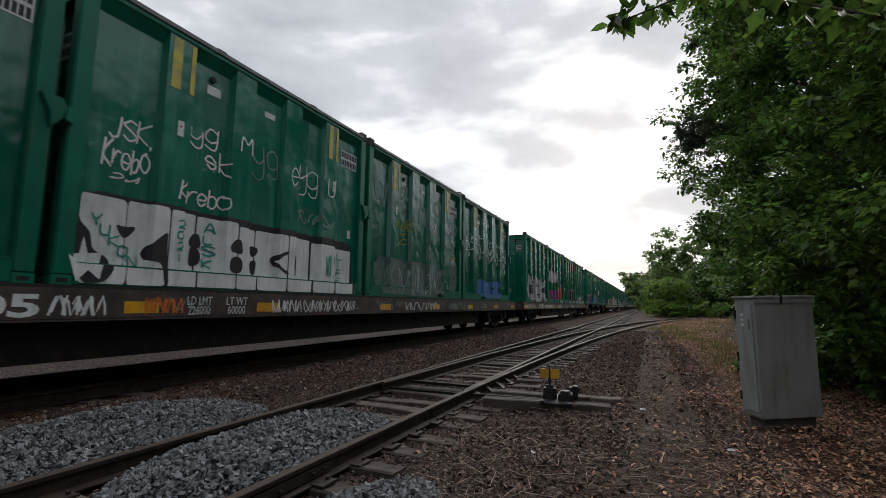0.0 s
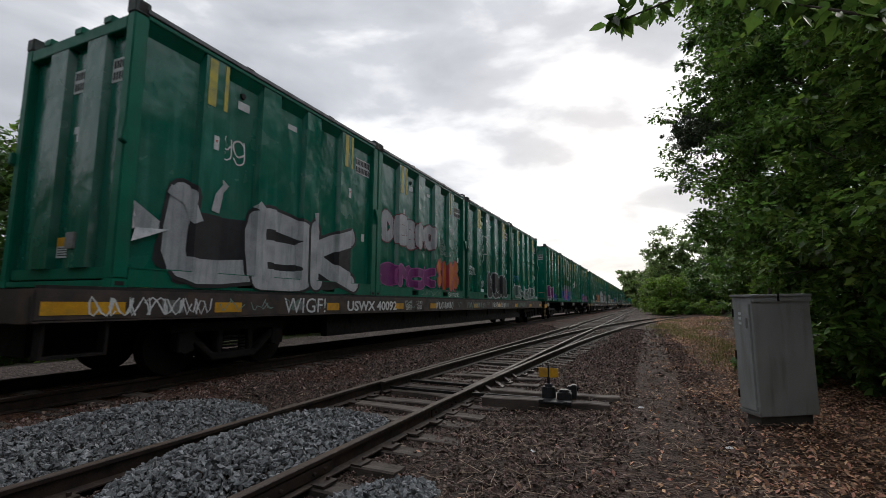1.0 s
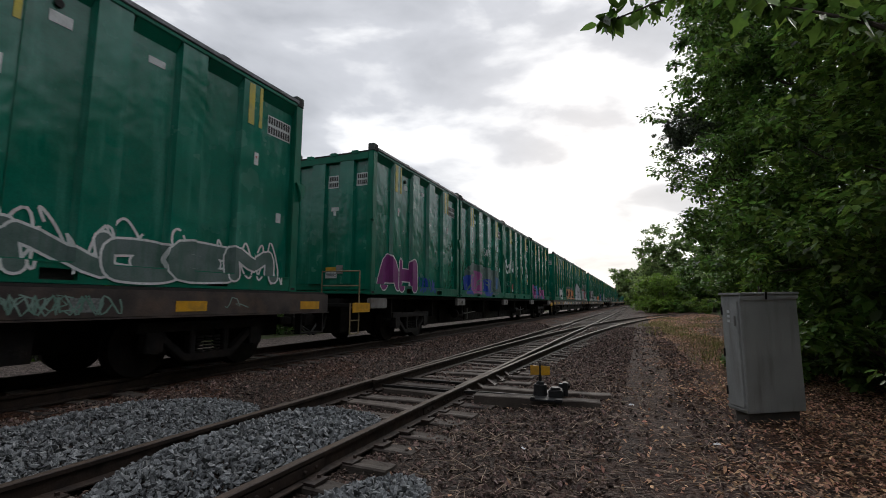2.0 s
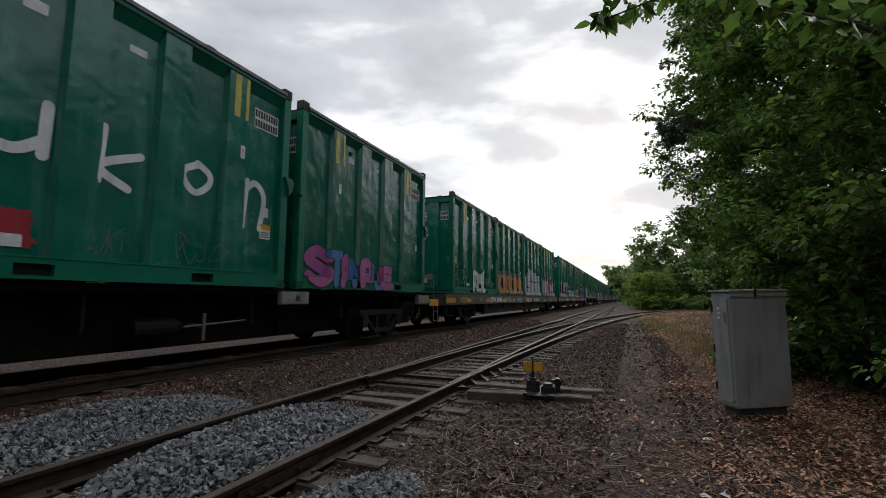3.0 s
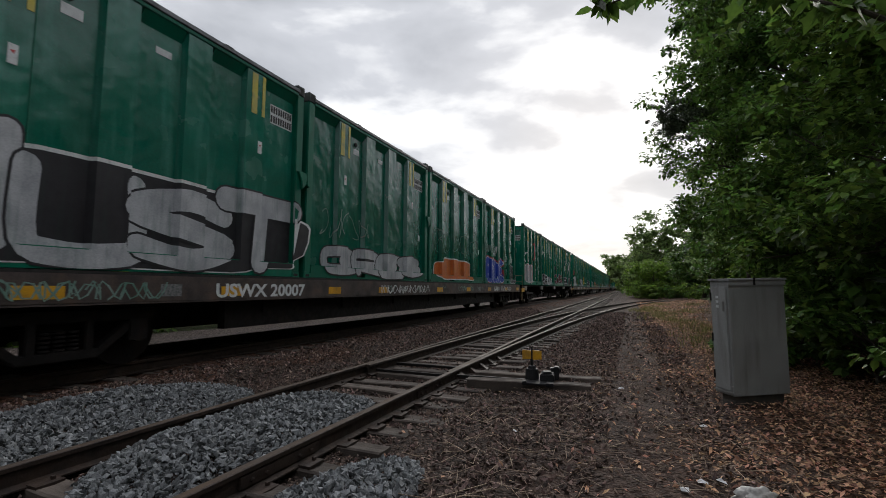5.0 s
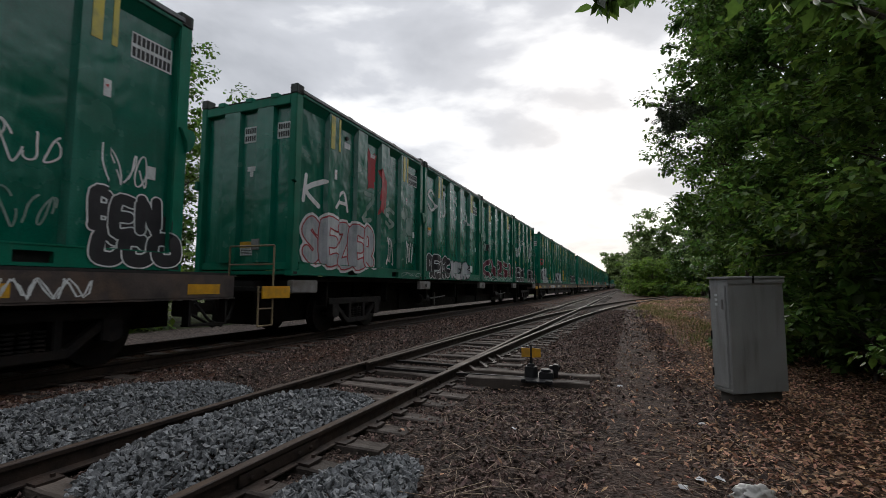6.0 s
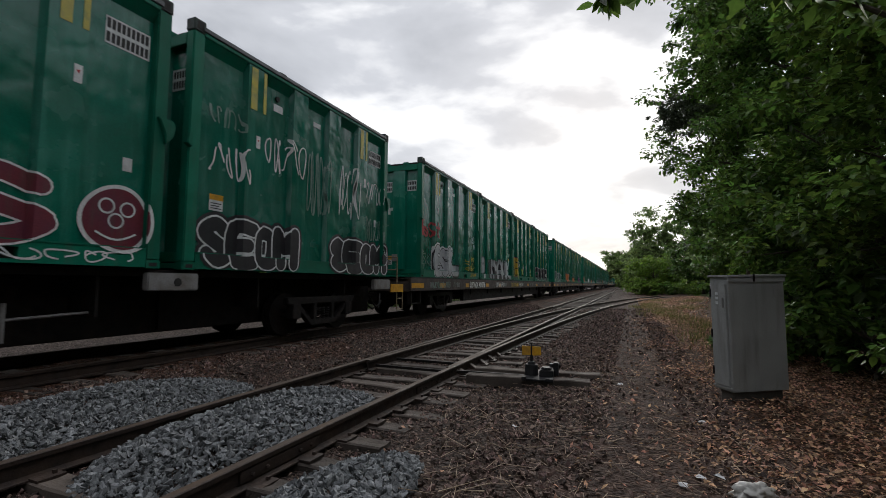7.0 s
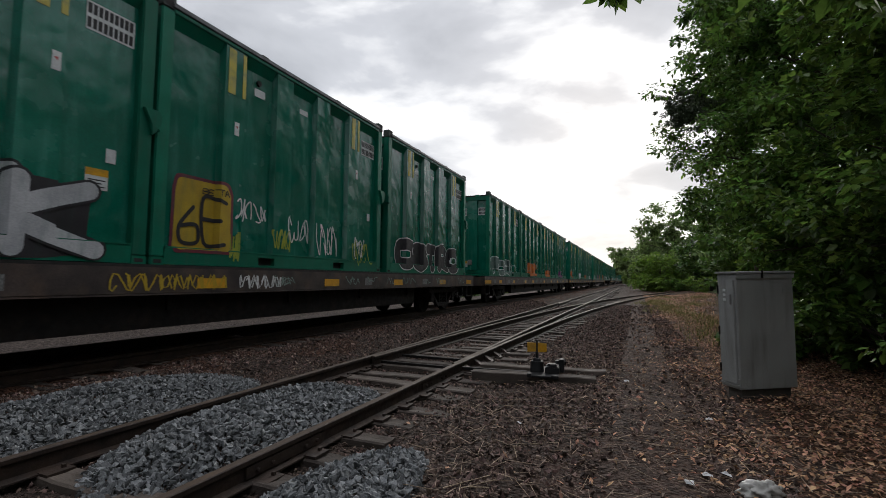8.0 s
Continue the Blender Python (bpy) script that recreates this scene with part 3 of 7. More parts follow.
def ribbed(b, x, sgn, u0, u1, z0, z1, ribs, depth=RECESS, along="y", thick=0.03):
    """A pressed wall with trapezoid ribs, swept from z0 to z1."""
    line = [(u0, -depth)]
    for c in ribs:
        line += [(c - FOOT, -depth), (c - FACE, 0), (c + FACE, 0), (c + FOOT, -depth)]
    line.append((u1, -depth))
    pts = [(u, x + sgn * d) for u, d in line] + [(u, x + sgn * (d - thick)) for u, d in reversed(line)]
    i, n = len(b.v), len(pts)
    for z in (z0, z1):
        for u, a in pts:
            b.v.append((a, u, z) if along == "y" else (u, a, z))
    b.f += [(i + k, i + (k + 1) % n, i + n + (k + 1) % n, i + n + k) for k in range(n)]
    h = len(line)
    for base in (i, i + n):
        for k in range(h - 1):
            b.f.append((base + k, base + k + 1, base + n - 2 - k, base + n - 1 - k))
    return b


def hood(x, sgn, u0, u1, z0, z1, drop=0.0):
    """The sloping plate that closes a recessed panel under the top rail; it faces the ground."""
    b = Build()
    xi, xo = x - sgn * (RECESS + 0.01), x - sgn * 0.006
    b.v += [(xi, u0, z0 - drop), (xi, u1, z0), (xo, u1, z1), (xo, u0, z1), (xi, u0, z1), (xi, u1, z1)]
    b.f += [(0, 1, 2, 3), (4, 3, 2, 5), (0, 4, 5, 1), (0, 3, 4), (1, 5, 2)]
    return b


def build_container(detailed=True):
    c = thing("waste_container", "tall green ribbed steel waste container on a rail car", "shipping container", "containers on the train")
    p0, p1 = FRONT + POST, BACK - POST
    for sgn in (-1, 1):
        part("side_wall", ribbed(Build(), sgn * (SIDE - 0.004), sgn, p0, p1, 0.27, 3.60, RIBS), GREEN, c)
        edges = [p0, *[q for r in RIBS for q in (r - FOOT, r + FOOT)], p1]
        for a, bb in zip(edges[::2], edges[1::2]) if sgn > 0 else ():
            part("panel_hood", hood(sgn * SIDE, sgn, a, bb, 3.42, 3.60), GREEN_FRAME, c)
        x0, x1 = sorted((sgn * SIDE, sgn * (SIDE - 0.13)))
        r = Build()
        for a, bb in ((p0, 1.72), (2.10, 3.84), (4.22, p1)):
            r.box(x0, x1, a, bb, 0.02, 0.262)
        for a, bb in ((1.72, 2.10), (3.84, 4.22)):
            r.box(x0, x1, a, bb, 0.19, 0.262).box(x0, x1, a, bb, 0.02, 0.06)
        part("bottom_rail", r, GREEN_FRAME, c)
        part("rail_lip", Build().box(*sorted((sgn * (SIDE + 0.007), sgn * (SIDE - 0.02))), p0, p1, 0.255, 0.275), GREEN_FRAME, c)
        for a in (1.72, 3.84) if sgn > 0 and detailed else ():
            part("fork_pocket", Build().box(*sorted((sgn * (SIDE - 0.09), sgn * (SIDE - 0.12))), a - 0.02, a + 0.40, 0.05, 0.2), DARK, c, "black fork pocket")
        part("top_rail", Build().box(*sorted((sgn * (SIDE + 0.012), sgn * (SIDE - 0.10))), p0 - 0.02, p1 + 0.02, 3.602, 3.672), GREEN_FRAME, c, "", 0.01)
        part("roof_edge", Build().box(*sorted((sgn * (SIDE + 0.03), sgn * (SIDE - 0.12))), p0 - 0.05, p1 + 0.05, 3.674, 3.745), ROOF_EDGE, c, "grey roof edge", 0.008)
    for y0, y1, sgn in ((FRONT, FRONT + POST, -1), (BACK - POST, BACK, 1)):
        for sx in (-1, 1):
            x0, x1 = sorted((sx * SIDE, sx * (SIDE - 0.16)))
            part("corner_post", Build().box(x0, x1, y0, y1, 0.12, 3.64), GREEN_FRAME, c, "", 0.015)
            for z0, z1, m in ((0, 0.12, GREEN_FRAME), (3.64, 3.83, CASTING)):
                f = Build().box(*sorted((sx * (SIDE + 0.006), sx * (SIDE - 0.17))), y0 - 0.006, y1 + 0.006, z0, z1)
                cs = part("corner_casting", f, m, c, "", 0.012)
                if sx > 0 and detailed:
                    part("casting_hole", Build().box(*sorted((sx * (SIDE + 0.008), sx * (SIDE - 0.02))), y0 + 0.045, y1 - 0.045, z0 + 0.035, z1 - 0.035), DARK, cs)
            # hinge lug at half height: a stepped plate with its pin
            out = sx * (SIDE + 0.055)
            rim = ((-0.16, 2.10), (0.06, 2.10), (0.10, 2.02), (0.08, 1.88), (0.02, 1.80), (-0.04, 1.74), (-0.06, 1.90)) if sgn > 0 else ((0.03, 2.03), (-0.05, 2.03), (-0.06, 1.86), (0.03, 1.82))
            lug = Build()
            for xx in (sx * (SIDE - 0.04), out):
                lug.v += [(xx, (y1 if sgn > 0 else y0) + q, z) for q, z in rim]
            m = len(rim)
            lug.f += [tuple(range(m)), tuple(range(2 * m - 1, m - 1, -1))] + [(i, (i + 1) % m, m + (i + 1) % m, m + i) for i in range(m)]
            part("hinge_lug", lug, GREEN_FRAME, c, "", 0.012)
        yy = y0 if sgn < 0 else y1
        part("end_wall", ribbed(Build(), yy - sgn * 0.012, sgn, -SIDE + 0.16, SIDE - 0.16, 0.27, 3.44, (-0.40, 0.49), along="x"), GREEN, c)
        for z0, z1, dp in ((0.02, 0.10, 0.0), (0.12, 0.27, 0.05)):
            part("end_beam", Build().box(-SIDE + 0.16, SIDE - 0.16, *sorted((yy - sgn * (0.003 + dp), yy - sgn * 0.15)), z0, z1), GREEN_FRAME, c, "", 0.01)
        part("end_header", Build().box(-SIDE + 0.16, SIDE - 0.16, *sorted((yy - sgn * 0.003, yy - sgn * 0.14)), 3.44, 3.62), GREEN_FRAME, c, "", 0.01)
        if sgn > 0 or not detailed:
            continue
        for q in (-0.72, 0.05, 0.72):
            part("header_lug", Build().box(q - 0.09, q + 0.09, *sorted((yy + sgn * 0.012, yy - sgn * 0.12)), 3.60, 3.70), GREEN_FRAME, c, "", 0.01)
        for x in (-0.14, 0.74):
            pl = part("number_plate", Build().box(x, x + 0.32, *sorted((yy - sgn * 0.104, yy - sgn * 0.112)), 2.78, 3.12), PLATE, c, "white plate with rows of small marks")
            row = Build()
            for zz in (3.03, 2.87):
                for q in range(5):
                    row.box(x + 0.03 + q * 0.058, x + 0.072 + q * 0.058, *sorted((yy - sgn * 0.101, yy - sgn * 0.103)), zz - 0.055, zz + 0.055)
            part("inscription", row, INK, pl)["kind"] = "stuff"
        part("latch_sign", Build().box(-0.02, 0.22, *sorted((yy - sgn * 0.104, yy - sgn * 0.110)), 2.17, 2.27).box(0.05, 0.13, *sorted((yy - sgn * 0.104, yy - sgn * 0.110)), 2.05, 2.17), PLATE, c, "small white T-shaped sign")
        part("document_box", Build().box(0.27, 0.46, *sorted((yy + sgn * 0.02, yy - sgn * 0.06)), 0.52, 0.74), BRACKET, c, "grey document holder", 0.008)
        wl = part("warning_label", Build().box(-0.13, 0.22, *sorted((yy - sgn * 0.095, yy - sgn * 0.112)), 0.42, 0.70), PLATE, c, "yellow and white warning label")
        part("label_head", Build().box(-0.13, 0.22, *sorted((yy - sgn * 0.092, yy - sgn * 0.094)), 0.58, 0.70), YELLOW, wl)
        lines = Build()
        for q in range(4):
            lines.box(-0.10, 0.19 - 0.05 * (q % 2), *sorted((yy - sgn * 0.092, yy - sgn * 0.094)), 0.445 + q * 0.033, 0.458 + q * 0.033)
        part("inscription", lines, INK, wl)["kind"] = "stuff"
    part("roof", Build().box(-SIDE + 0.12, SIDE - 0.12, FRONT + 0.1, BACK - 0.1, 3.62, 3.70), STEEL_DARK, c, "dark roof cover")
    for y in (1.7, 3.9) if detailed else ():
        part("lifting_eye", Build().cyl((SIDE - 0.06, y, 3.74), (SIDE - 0.06, y, 3.80), 0.012, 6).cyl((SIDE - 0.06, y + 0.16, 3.74), (SIDE - 0.06, y + 0.16, 3.80), 0.012, 6).cyl((SIDE - 0.06, y, 3.80), (SIDE - 0.06, y + 0.16, 3.80), 0.012, 6), STEEL_DARK, c)
    x, xp = SIDE, SIDE - RECESS
    for u, w0, wd in ((1.03, 2.83, 0.072), (1.28, 2.83, 0.034), (4.50, 2.85, 0.062), (4.71, 2.85, 0.034)):
        part("reflective_stripe", Build().box(x - 0.003, x + 0.003, u - wd, u + wd, w0, 3.575), YELLOW_TAPE, c, "faded yellow reflective stripe")
    if not detailed:
        return c
    pl = part("number_panel", Build().box(xp - 0.002, xp + 0.003, 4.98, 5.56, 2.86, 3.22), PLATE, c, "white panel with two rows of marks")
    for zz in (3.13, 2.95):
        row = Build()
        for k in range(9):
            row.box(xp + 0.0032, xp + 0.0045, 4.995 + k * 0.062, 5.04 + k * 0.062, zz - 0.065, zz + 0.065)
        part("inscription", row, INK, pl)["kind"] = "stuff"
    for u, w, a, h in ((1.72, 3.10, 0.12, 0.07), (2.88, 3.16, 0.12, 0.05), (5.35, 1.36, 0.06, 0.09)):
        part("placard", Build().box(xp - 0.002, xp + 0.003, u - a, u + a, w - h, w + h), PLATE, c, "small white placard")
    for u, w in ((1.16, 2.28), (4.66, 2.28)):
        st = part("warning_sticker", Build().box(x - 0.003, x + 0.002, u - 0.045, u + 0.045, w - 0.11, w + 0.11), PLATE, c, "small white warning sticker")
        part("pictogram", Build().cyl((x + 0.002, u, w + 0.03), (x + 0.0035, u, w + 0.03), 0.028, 3), P_RED, st)
    part("latch", Build().cyl((xp - 0.01, 1.68, 3.27), (xp + 0.03, 1.68, 3.27), 0.05, 10), DARK, c)
    # a thin weld run and drips beside the first rib
    part("weld_seam", Build().box(xp - 0.002, xp + 0.004, 1.375, 1.385, 0.3, 3.4), GREEN_FRAME, c)
    return c


def side_label(c, u, w):
    """A yellow-headed warning label on a container's side."""
    x = SIDE - RECESS
    wl = part("warning_label", Build().box(x - 0.002, x + 0.004, u - 0.13, u + 0.13, w - 0.14, w + 0.12), PLATE, c, "yellow and white warning label")
    part("label_head", Build().box(x + 0.0042, x + 0.006, u - 0.13, u + 0.13, w + 0.03, w + 0.12), YELLOW, wl)
    rows = Build()
    for q in range(3):
        rows.box(x + 0.0042, x + 0.0055, u - 0.1, u + 0.1 - 0.04 * (q % 2), w - 0.11 + q * 0.04, w - 0.095 + q * 0.04)
    part("inscription", rows, INK, wl)["kind"] = "stuff"


MATS_TEXT = mat("grey_marks", (0.08, 0.09, 0.09), (0.2, 0.2, 0.2), 30, 0.7, bump=0.0)


# ---- painted marks on the containers ----
def drape(me_bm, layer, x_side=SIDE, flat=False):
    """Lay a flat (u, w) mesh on the container's ribbed side."""
    bm = me_bm
    if not flat:
        for u in BREAKS:
            bmesh.ops.bisect_plane(bm, geom=list(bm.verts) + list(bm.edges) + list(bm.faces), plane_co=(0, u, 0), plane_no=(0, 1, 0))
        for w in (0.262, 0.272):
            bmesh.ops.bisect_plane(bm, geom=list(bm.verts) + list(bm.edges) + list(bm.faces), plane_co=(0, 0, w), plane_no=(0, 0, 1))
    for v in bm.verts:
        v.co.x += x_side + layer * 0.0025 + 0.003 + (0 if flat else depth_at(v.co.y, v.co.z))


def finish(name, bm, colour, parent, label=""):
    me = bpy.data.meshes.new(name)
    bm.to_mesh(me)
    bm.free()
    me.materials.append(P[colour] if isinstance(colour, str) else colour)
    ob = part(name, me, None, parent, label)
    if name in ("spray_scrawl", "painted_letters", "graffiti_outline", "graffiti_halo", "graffiti_letter", "graffiti_letters"):
        ob["kind"] = "stuff"
    return ob


# a hand-drawn alphabet: strokes on a grid five wide, base line at 2, capitals up to 8, small letters up to 6
HAND = dict(item.split("=") for item in (
    "A=02 28 42|14 34;B=02 08 38 47 35 05 35 44 43 32 02;C=47 38 18 07 03 12 32 43;D=02 08 28 46 44 22 02;E=48 08 02 42|05 35;F=48 08 02|05 35;G=47 38 18 07 03 12 32 43 45 25;"
    "H=02 08|42 48|05 45;I=22 28;J=38 33 22 12 03;K=02 08|48 05 42;L=08 02 42;M=02 08 25 48 42;N=02 08 42 48;O=28 07 03 22 43 47 28;P=02 08 38 47 45 34 04;R=02 08 38 47 45 34 04 42;"
    "S=47 28 07 06 44 43 22 03;T=08 48|28 22;U=08 03 12 32 43 48;V=08 22 48;W=08 12 25 32 48;X=08 42|02 48;Y=08 25 48|25 22;Z=08 48 02 42;"
    "a=45 26 05 03 22 43|46 42;b=08 02|05 26 45 43 22 03;c=45 26 05 03 22 43;d=48 42|45 26 05 03 22 43;e=04 44 45 26 05 03 22 43;f=48 28 22|05 45;g=45 26 05 03 22 43|46 41 20 01;"
    "h=08 02|05 26 45 42;i=26 22|28 27;k=08 02|46 04 42;l=28 22;m=02 06|05 16 25 22|25 36 45 42;n=02 06|05 26 45 42;o=26 05 03 22 43 45 26;r=02 06|04 26 46;s=45 26 05 04 44 43 22 03;"
    "t=28 23 32|06 46;u=06 03 22 43|46 42;y=06 04 23 44|46 41 20 01;0=28 07 03 22 43 47 28;1=22 28;2=07 28 47 45 02 42;3=07 28 47 25 43 22 03;4=32 38 04 44;5=48 08 05 35 43 32 02;"
    "6=38 05 03 22 43 45 05;8=25 07 28 47 25 03 22 43 25;.=22 23;*=03 45|05 43|26 22;'=28 27").split(";"))


def hand_strokes(ch):
    return [[(int(p[0]), int(p[1])) for p in run.split()] for run in HAND.get(ch, "").split("|") if run]


def smooth_line(pts, per=5):
    """A rounded line through the points."""
    if len(pts) < 3:
        a, b = pts[0], pts[-1]
        return [(a[0] + (b[0] - a[0]) * i / 3, a[1] + (b[1] - a[1]) * i / 3) for i in range(4)]
    out = []
    for i in range(len(pts) - 1):
        p = [Vector(pts[j]) for j in (max(i - 1, 0), i, i + 1, min(i + 2, len(pts) - 1))]
        for k in range(per):
            t = k / per
            q = 0.5 * (2 * p[1] + (p[2] - p[0]) * t + (2 * p[0] - 5 * p[1] + 4 * p[2] - p[3]) * t * t + (3 * p[1] - p[0] - 3 * p[2] + p[3]) * t ** 3)
            out.append((q.x, q.y))
    return out + [tuple(pts[-1])]


def brush(bm, pts, wid, lift=0.0, every=1000):
    """A painted stroke with round ends; every: how many points lie between round joints."""
    first = len(bm.verts)
    ribbon(bm, pts, wid)
    bm.verts.ensure_lookup_table()
    for i, v in enumerate(bm.verts[first:]):
        v.co.x = lift + i * 2e-6
    for i, (u, w) in enumerate(pts):
        if i in (0, len(pts) - 1) or i % every == 0:
            bm.faces.new([bm.verts.new((lift + 0.0002 + i * 4e-6, u + wid / 2 * math.cos(a), w + wid / 2 * math.sin(a))) for a in [2 * math.pi * k / 12 for k in range(12)]])


def handwriting(parent, text, u0, u1, w0, w1, colour, wid, layer=1, slant=0.0, wave=0.0, lean=0.0, label=""):
    """Words drawn stroke by stroke with a spray can, fitted to a field of the side wall."""
    r = random.Random(text + str(u0))
    runs = []
    rows = text.split("\n")
    for j, line in enumerate(rows):
        x, scale = 0.0, 1.0
        longest = max(len(q) for q in rows)
        x = (longest - len(line)) * 2.6
        for ch in line:
            up, tw = r.uniform(-0.5, 0.5), r.uniform(0.85, 1.2)
            narrow = 0.5 if ch in "I1il.'" else 1.0
            for st in hand_strokes(ch):
                runs.append([(x + (a * tw + r.uniform(-0.35, 0.35)) * narrow + slant * 0.6 * b, b * tw + up - 8.6 * j + r.uniform(-0.3, 0.3)) for a, b in st])
            x += 5.2 * narrow
    xs, ys = [p[0] for q in runs for p in q], [p[1] for q in runs for p in q]
    ax, bx, ay, by = min(xs), max(xs), min(ys), max(ys)
    bm = bmesh.new()
    for k, run in enumerate(runs):
        line = []
        for a, b in smooth_line(run):
            f = (a - ax) / max(bx - ax, 0.5) if bx - ax > 0.01 else 0.5
            line.append((u0 + (u1 - u0) * f, w0 + (w1 - w0) * (b - ay) / (by - ay) + wave * math.sin(f * 9) + lean * (f - 0.5)))
        brush(bm, line, wid * r.uniform(0.85, 1.15), k * 0.0003)
    drape(bm, layer)
    return finish("painted_letters", bm, colour, parent, label)


def letters(parent, text, u0, u1, w0, w1, colour, bold=0.0, layer=1, slant=0.0, wave=0.0, flat=False, x_side=SIDE, name="painted_letters", label="", lean=0.0):
    """Hand-painted words on the side wall; stencilled ones, in the built-in font, where flat."""
    if not flat:
        return handwriting(parent, text, u0, u1, w0, w1, colour, min(0.027 + bold * 1.5, (0.15 if bold < 0.05 else 0.2) * (w1 - w0) / (text.count("\n") + 1)), layer, slant, wave, lean, label)
    cu = bpy.data.curves.new("lettering", "FONT")
    cu.body, cu.offset, cu.shear, cu.resolution_u = text, bold, slant, 3
    cu.align_x = "CENTER"
    cu.space_line = 0.8
    ob = bpy.data.objects.new("lettering", cu)
    me = bpy.data.meshes.new_from_object(ob)
    bpy.data.objects.remove(ob)
    bpy.data.curves.remove(cu)
    bm = bmesh.new()
    bm.from_mesh(me)
    bpy.data.meshes.remove(me)
    xs = [v.co.x for v in bm.verts]; ys = [v.co.y for v in bm.verts]
    ax, bx, ay, by = min(xs), max(xs), min(ys), max(ys)
    for v in bm.verts:
        a, h = (v.co.x - ax) / (bx - ax), (v.co.y - ay) / (by - ay)
        v.co = (0, u0 + (u1 - u0) * a, w0 + (w1 - w0) * h + wave * math.sin(a * 9) + lean * (a - 0.5))
    drape(bm, layer, x_side, flat)
    return finish(name, bm, colour, parent, label)


def bubble(parent, text, u0, u1, w0, w1, fill="silver", line="black", halo=None, label="", wave=0.03, lean=0.0, fat=0.40, edge=0.032, base=0.0):
    """Fat rounded letters that overlap one another: a halo, an outline and the fill."""
    r = random.Random(text + str(u0))
    n = len(text)
    cell = (u1 - u0) / n
    wid = min(fat * cell * 1.1, 0.36 * (w1 - w0))
    made = []
    for i, ch in enumerate(text):
        a, b = u0 + i * cell - 0.05 * cell + wid * 0.5, u0 + (i + 1) * cell + 0.05 * cell - wid * 0.5
        f = (i + 0.5) / n
        dz = wave * math.sin(f * 9) + lean * (f - 0.5) + r.uniform(-0.04, 0.04) * (w1 - w0)
        lo, hi = max(w0 + dz, 0.05) + wid * 0.5, w1 + dz - wid * 0.5
        runs = [smooth_line([(a + (b - a) * (p / 4 if ch not in "I1" else 0.5) + r.uniform(-0.03, 0.03) * cell, lo + (hi - lo) * (q - 2) / 6) for p, q in st], 4) for st in hand_strokes(ch.upper())]
        made.append(runs)

    def lay(runs, wd, layer, colour, name, text_label=""):
        bm = bmesh.new()
        for k, run in enumerate(runs):
            brush(bm, [(u, max(w, 0.03 + wd / 2)) for u, w in run], wd, k * 0.0003, 2)
        drape(bm, layer)
        finish(name, bm, colour, parent, text_label)
    for i, runs in enumerate(made):
        if halo:
            lay(runs, wid + 5.5 * edge, 0.6 + 0.1 * i, halo, "graffiti_halo")
        lay(runs, wid + 2 * edge, base + 2 + 0.8 * i, line, "graffiti_outline")
        lay(runs, wid, base + 2.4 + 0.8 * i, fill, "graffiti_letter", label or "fat painted graffiti letter")


def ribbon(bm, pts, wid):
    last = None
    for i, p in enumerate(pts):
        a, c = pts[max(i - 1, 0)], pts[min(i + 1, len(pts) - 1)]
        t = Vector((c[0] - a[0], c[1] - a[1]))
        t = t.normalized() if t.length > 1e-6 else Vector((1, 0))
        nrm = Vector((-t.y, t.x)) * wid / 2
        q = [bm.verts.new((0, p[0] + s * nrm.x, p[1] + s * nrm.y)) for s in (-1, 1)]
        if last:
            bm.faces.new((last[0], q[0], q[1], last[1]))
        last = q


def scrawl(parent, u0, u1, w0, w1, colour, seed, strokes=5, wid=0.022, layer=1):
    """Loose hand-drawn spray loops that fill a field."""
    r = random.Random(seed)
    bm = bmesh.new()
    for k in range(strokes):
        cu, cw = u0 + (u1 - u0) * (k + 0.5) / strokes, (w0 + w1) / 2
        ru, rw = (u1 - u0) / strokes * r.uniform(0.45, 0.8), (w1 - w0) / 2 * r.uniform(0.6, 1)
        a, b2, ph, f2 = r.uniform(0, 6.3), r.uniform(0, 6.3), r.uniform(4, 8), r.choice((1.5, 2, 2.5, 3))
        pts = [(cu + ru * math.cos(a + ph * i / 26) * (0.7 + 0.3 * math.sin(i / 4)), cw + rw * math.sin(b2 + f2 * ph * i / 52)) for i in range(27)]
        pts = [(min(max(p[0], u0), u1), min(max(p[1], max(w0, 0.03)), w1)) for p in pts]
        ribbon(bm, pts, wid)
    drape(bm, layer)
    return finish("spray_scrawl", bm, colour, parent, "loose spray-painted scrawl")


def blob(parent, u0, u1, w0, w1, colour, seed=0, layer=0, lumps=9, name="painted_patch", amp=0.16, outline=None, sq=0.4):
    """A painted patch with a lumpy rounded outline."""
    r = random.Random(seed)
    if outline:
        blob(parent, u0 - 0.05, u1 + 0.05, max(w0 - 0.05, 0.03), w1 + 0.05, outline, seed, layer, lumps, "graffiti_outline", amp, sq=sq)
        layer += 1
    bm = bmesh.new()
    n, ph = 64, [r.uniform(0, 6.3) for _ in range(4)]
    vs = []
    for i in range(n):
        a = 2 * math.pi * i / n
        k = 1 - amp * (0.5 + 0.5 * math.sin(lumps * a + ph[0])) - amp * 0.5 * math.sin(3 * a + ph[1])
        cs, sn = math.cos(a), math.sin(a)
        cs, sn = math.copysign(abs(cs) ** sq, cs), math.copysign(abs(sn) ** sq, sn)
        vs.append(bm.verts.new((0, (u0 + u1) / 2 + (u1 - u0) / 2 * cs * k, max((w0 + w1) / 2 + (w1 - w0) / 2 * sn * k, 0.03))))
    bm.faces.new(vs)
    bmesh.ops.triangulate(bm, faces=bm.faces)
    drape(bm, layer)
    return finish(name, bm, colour, parent)


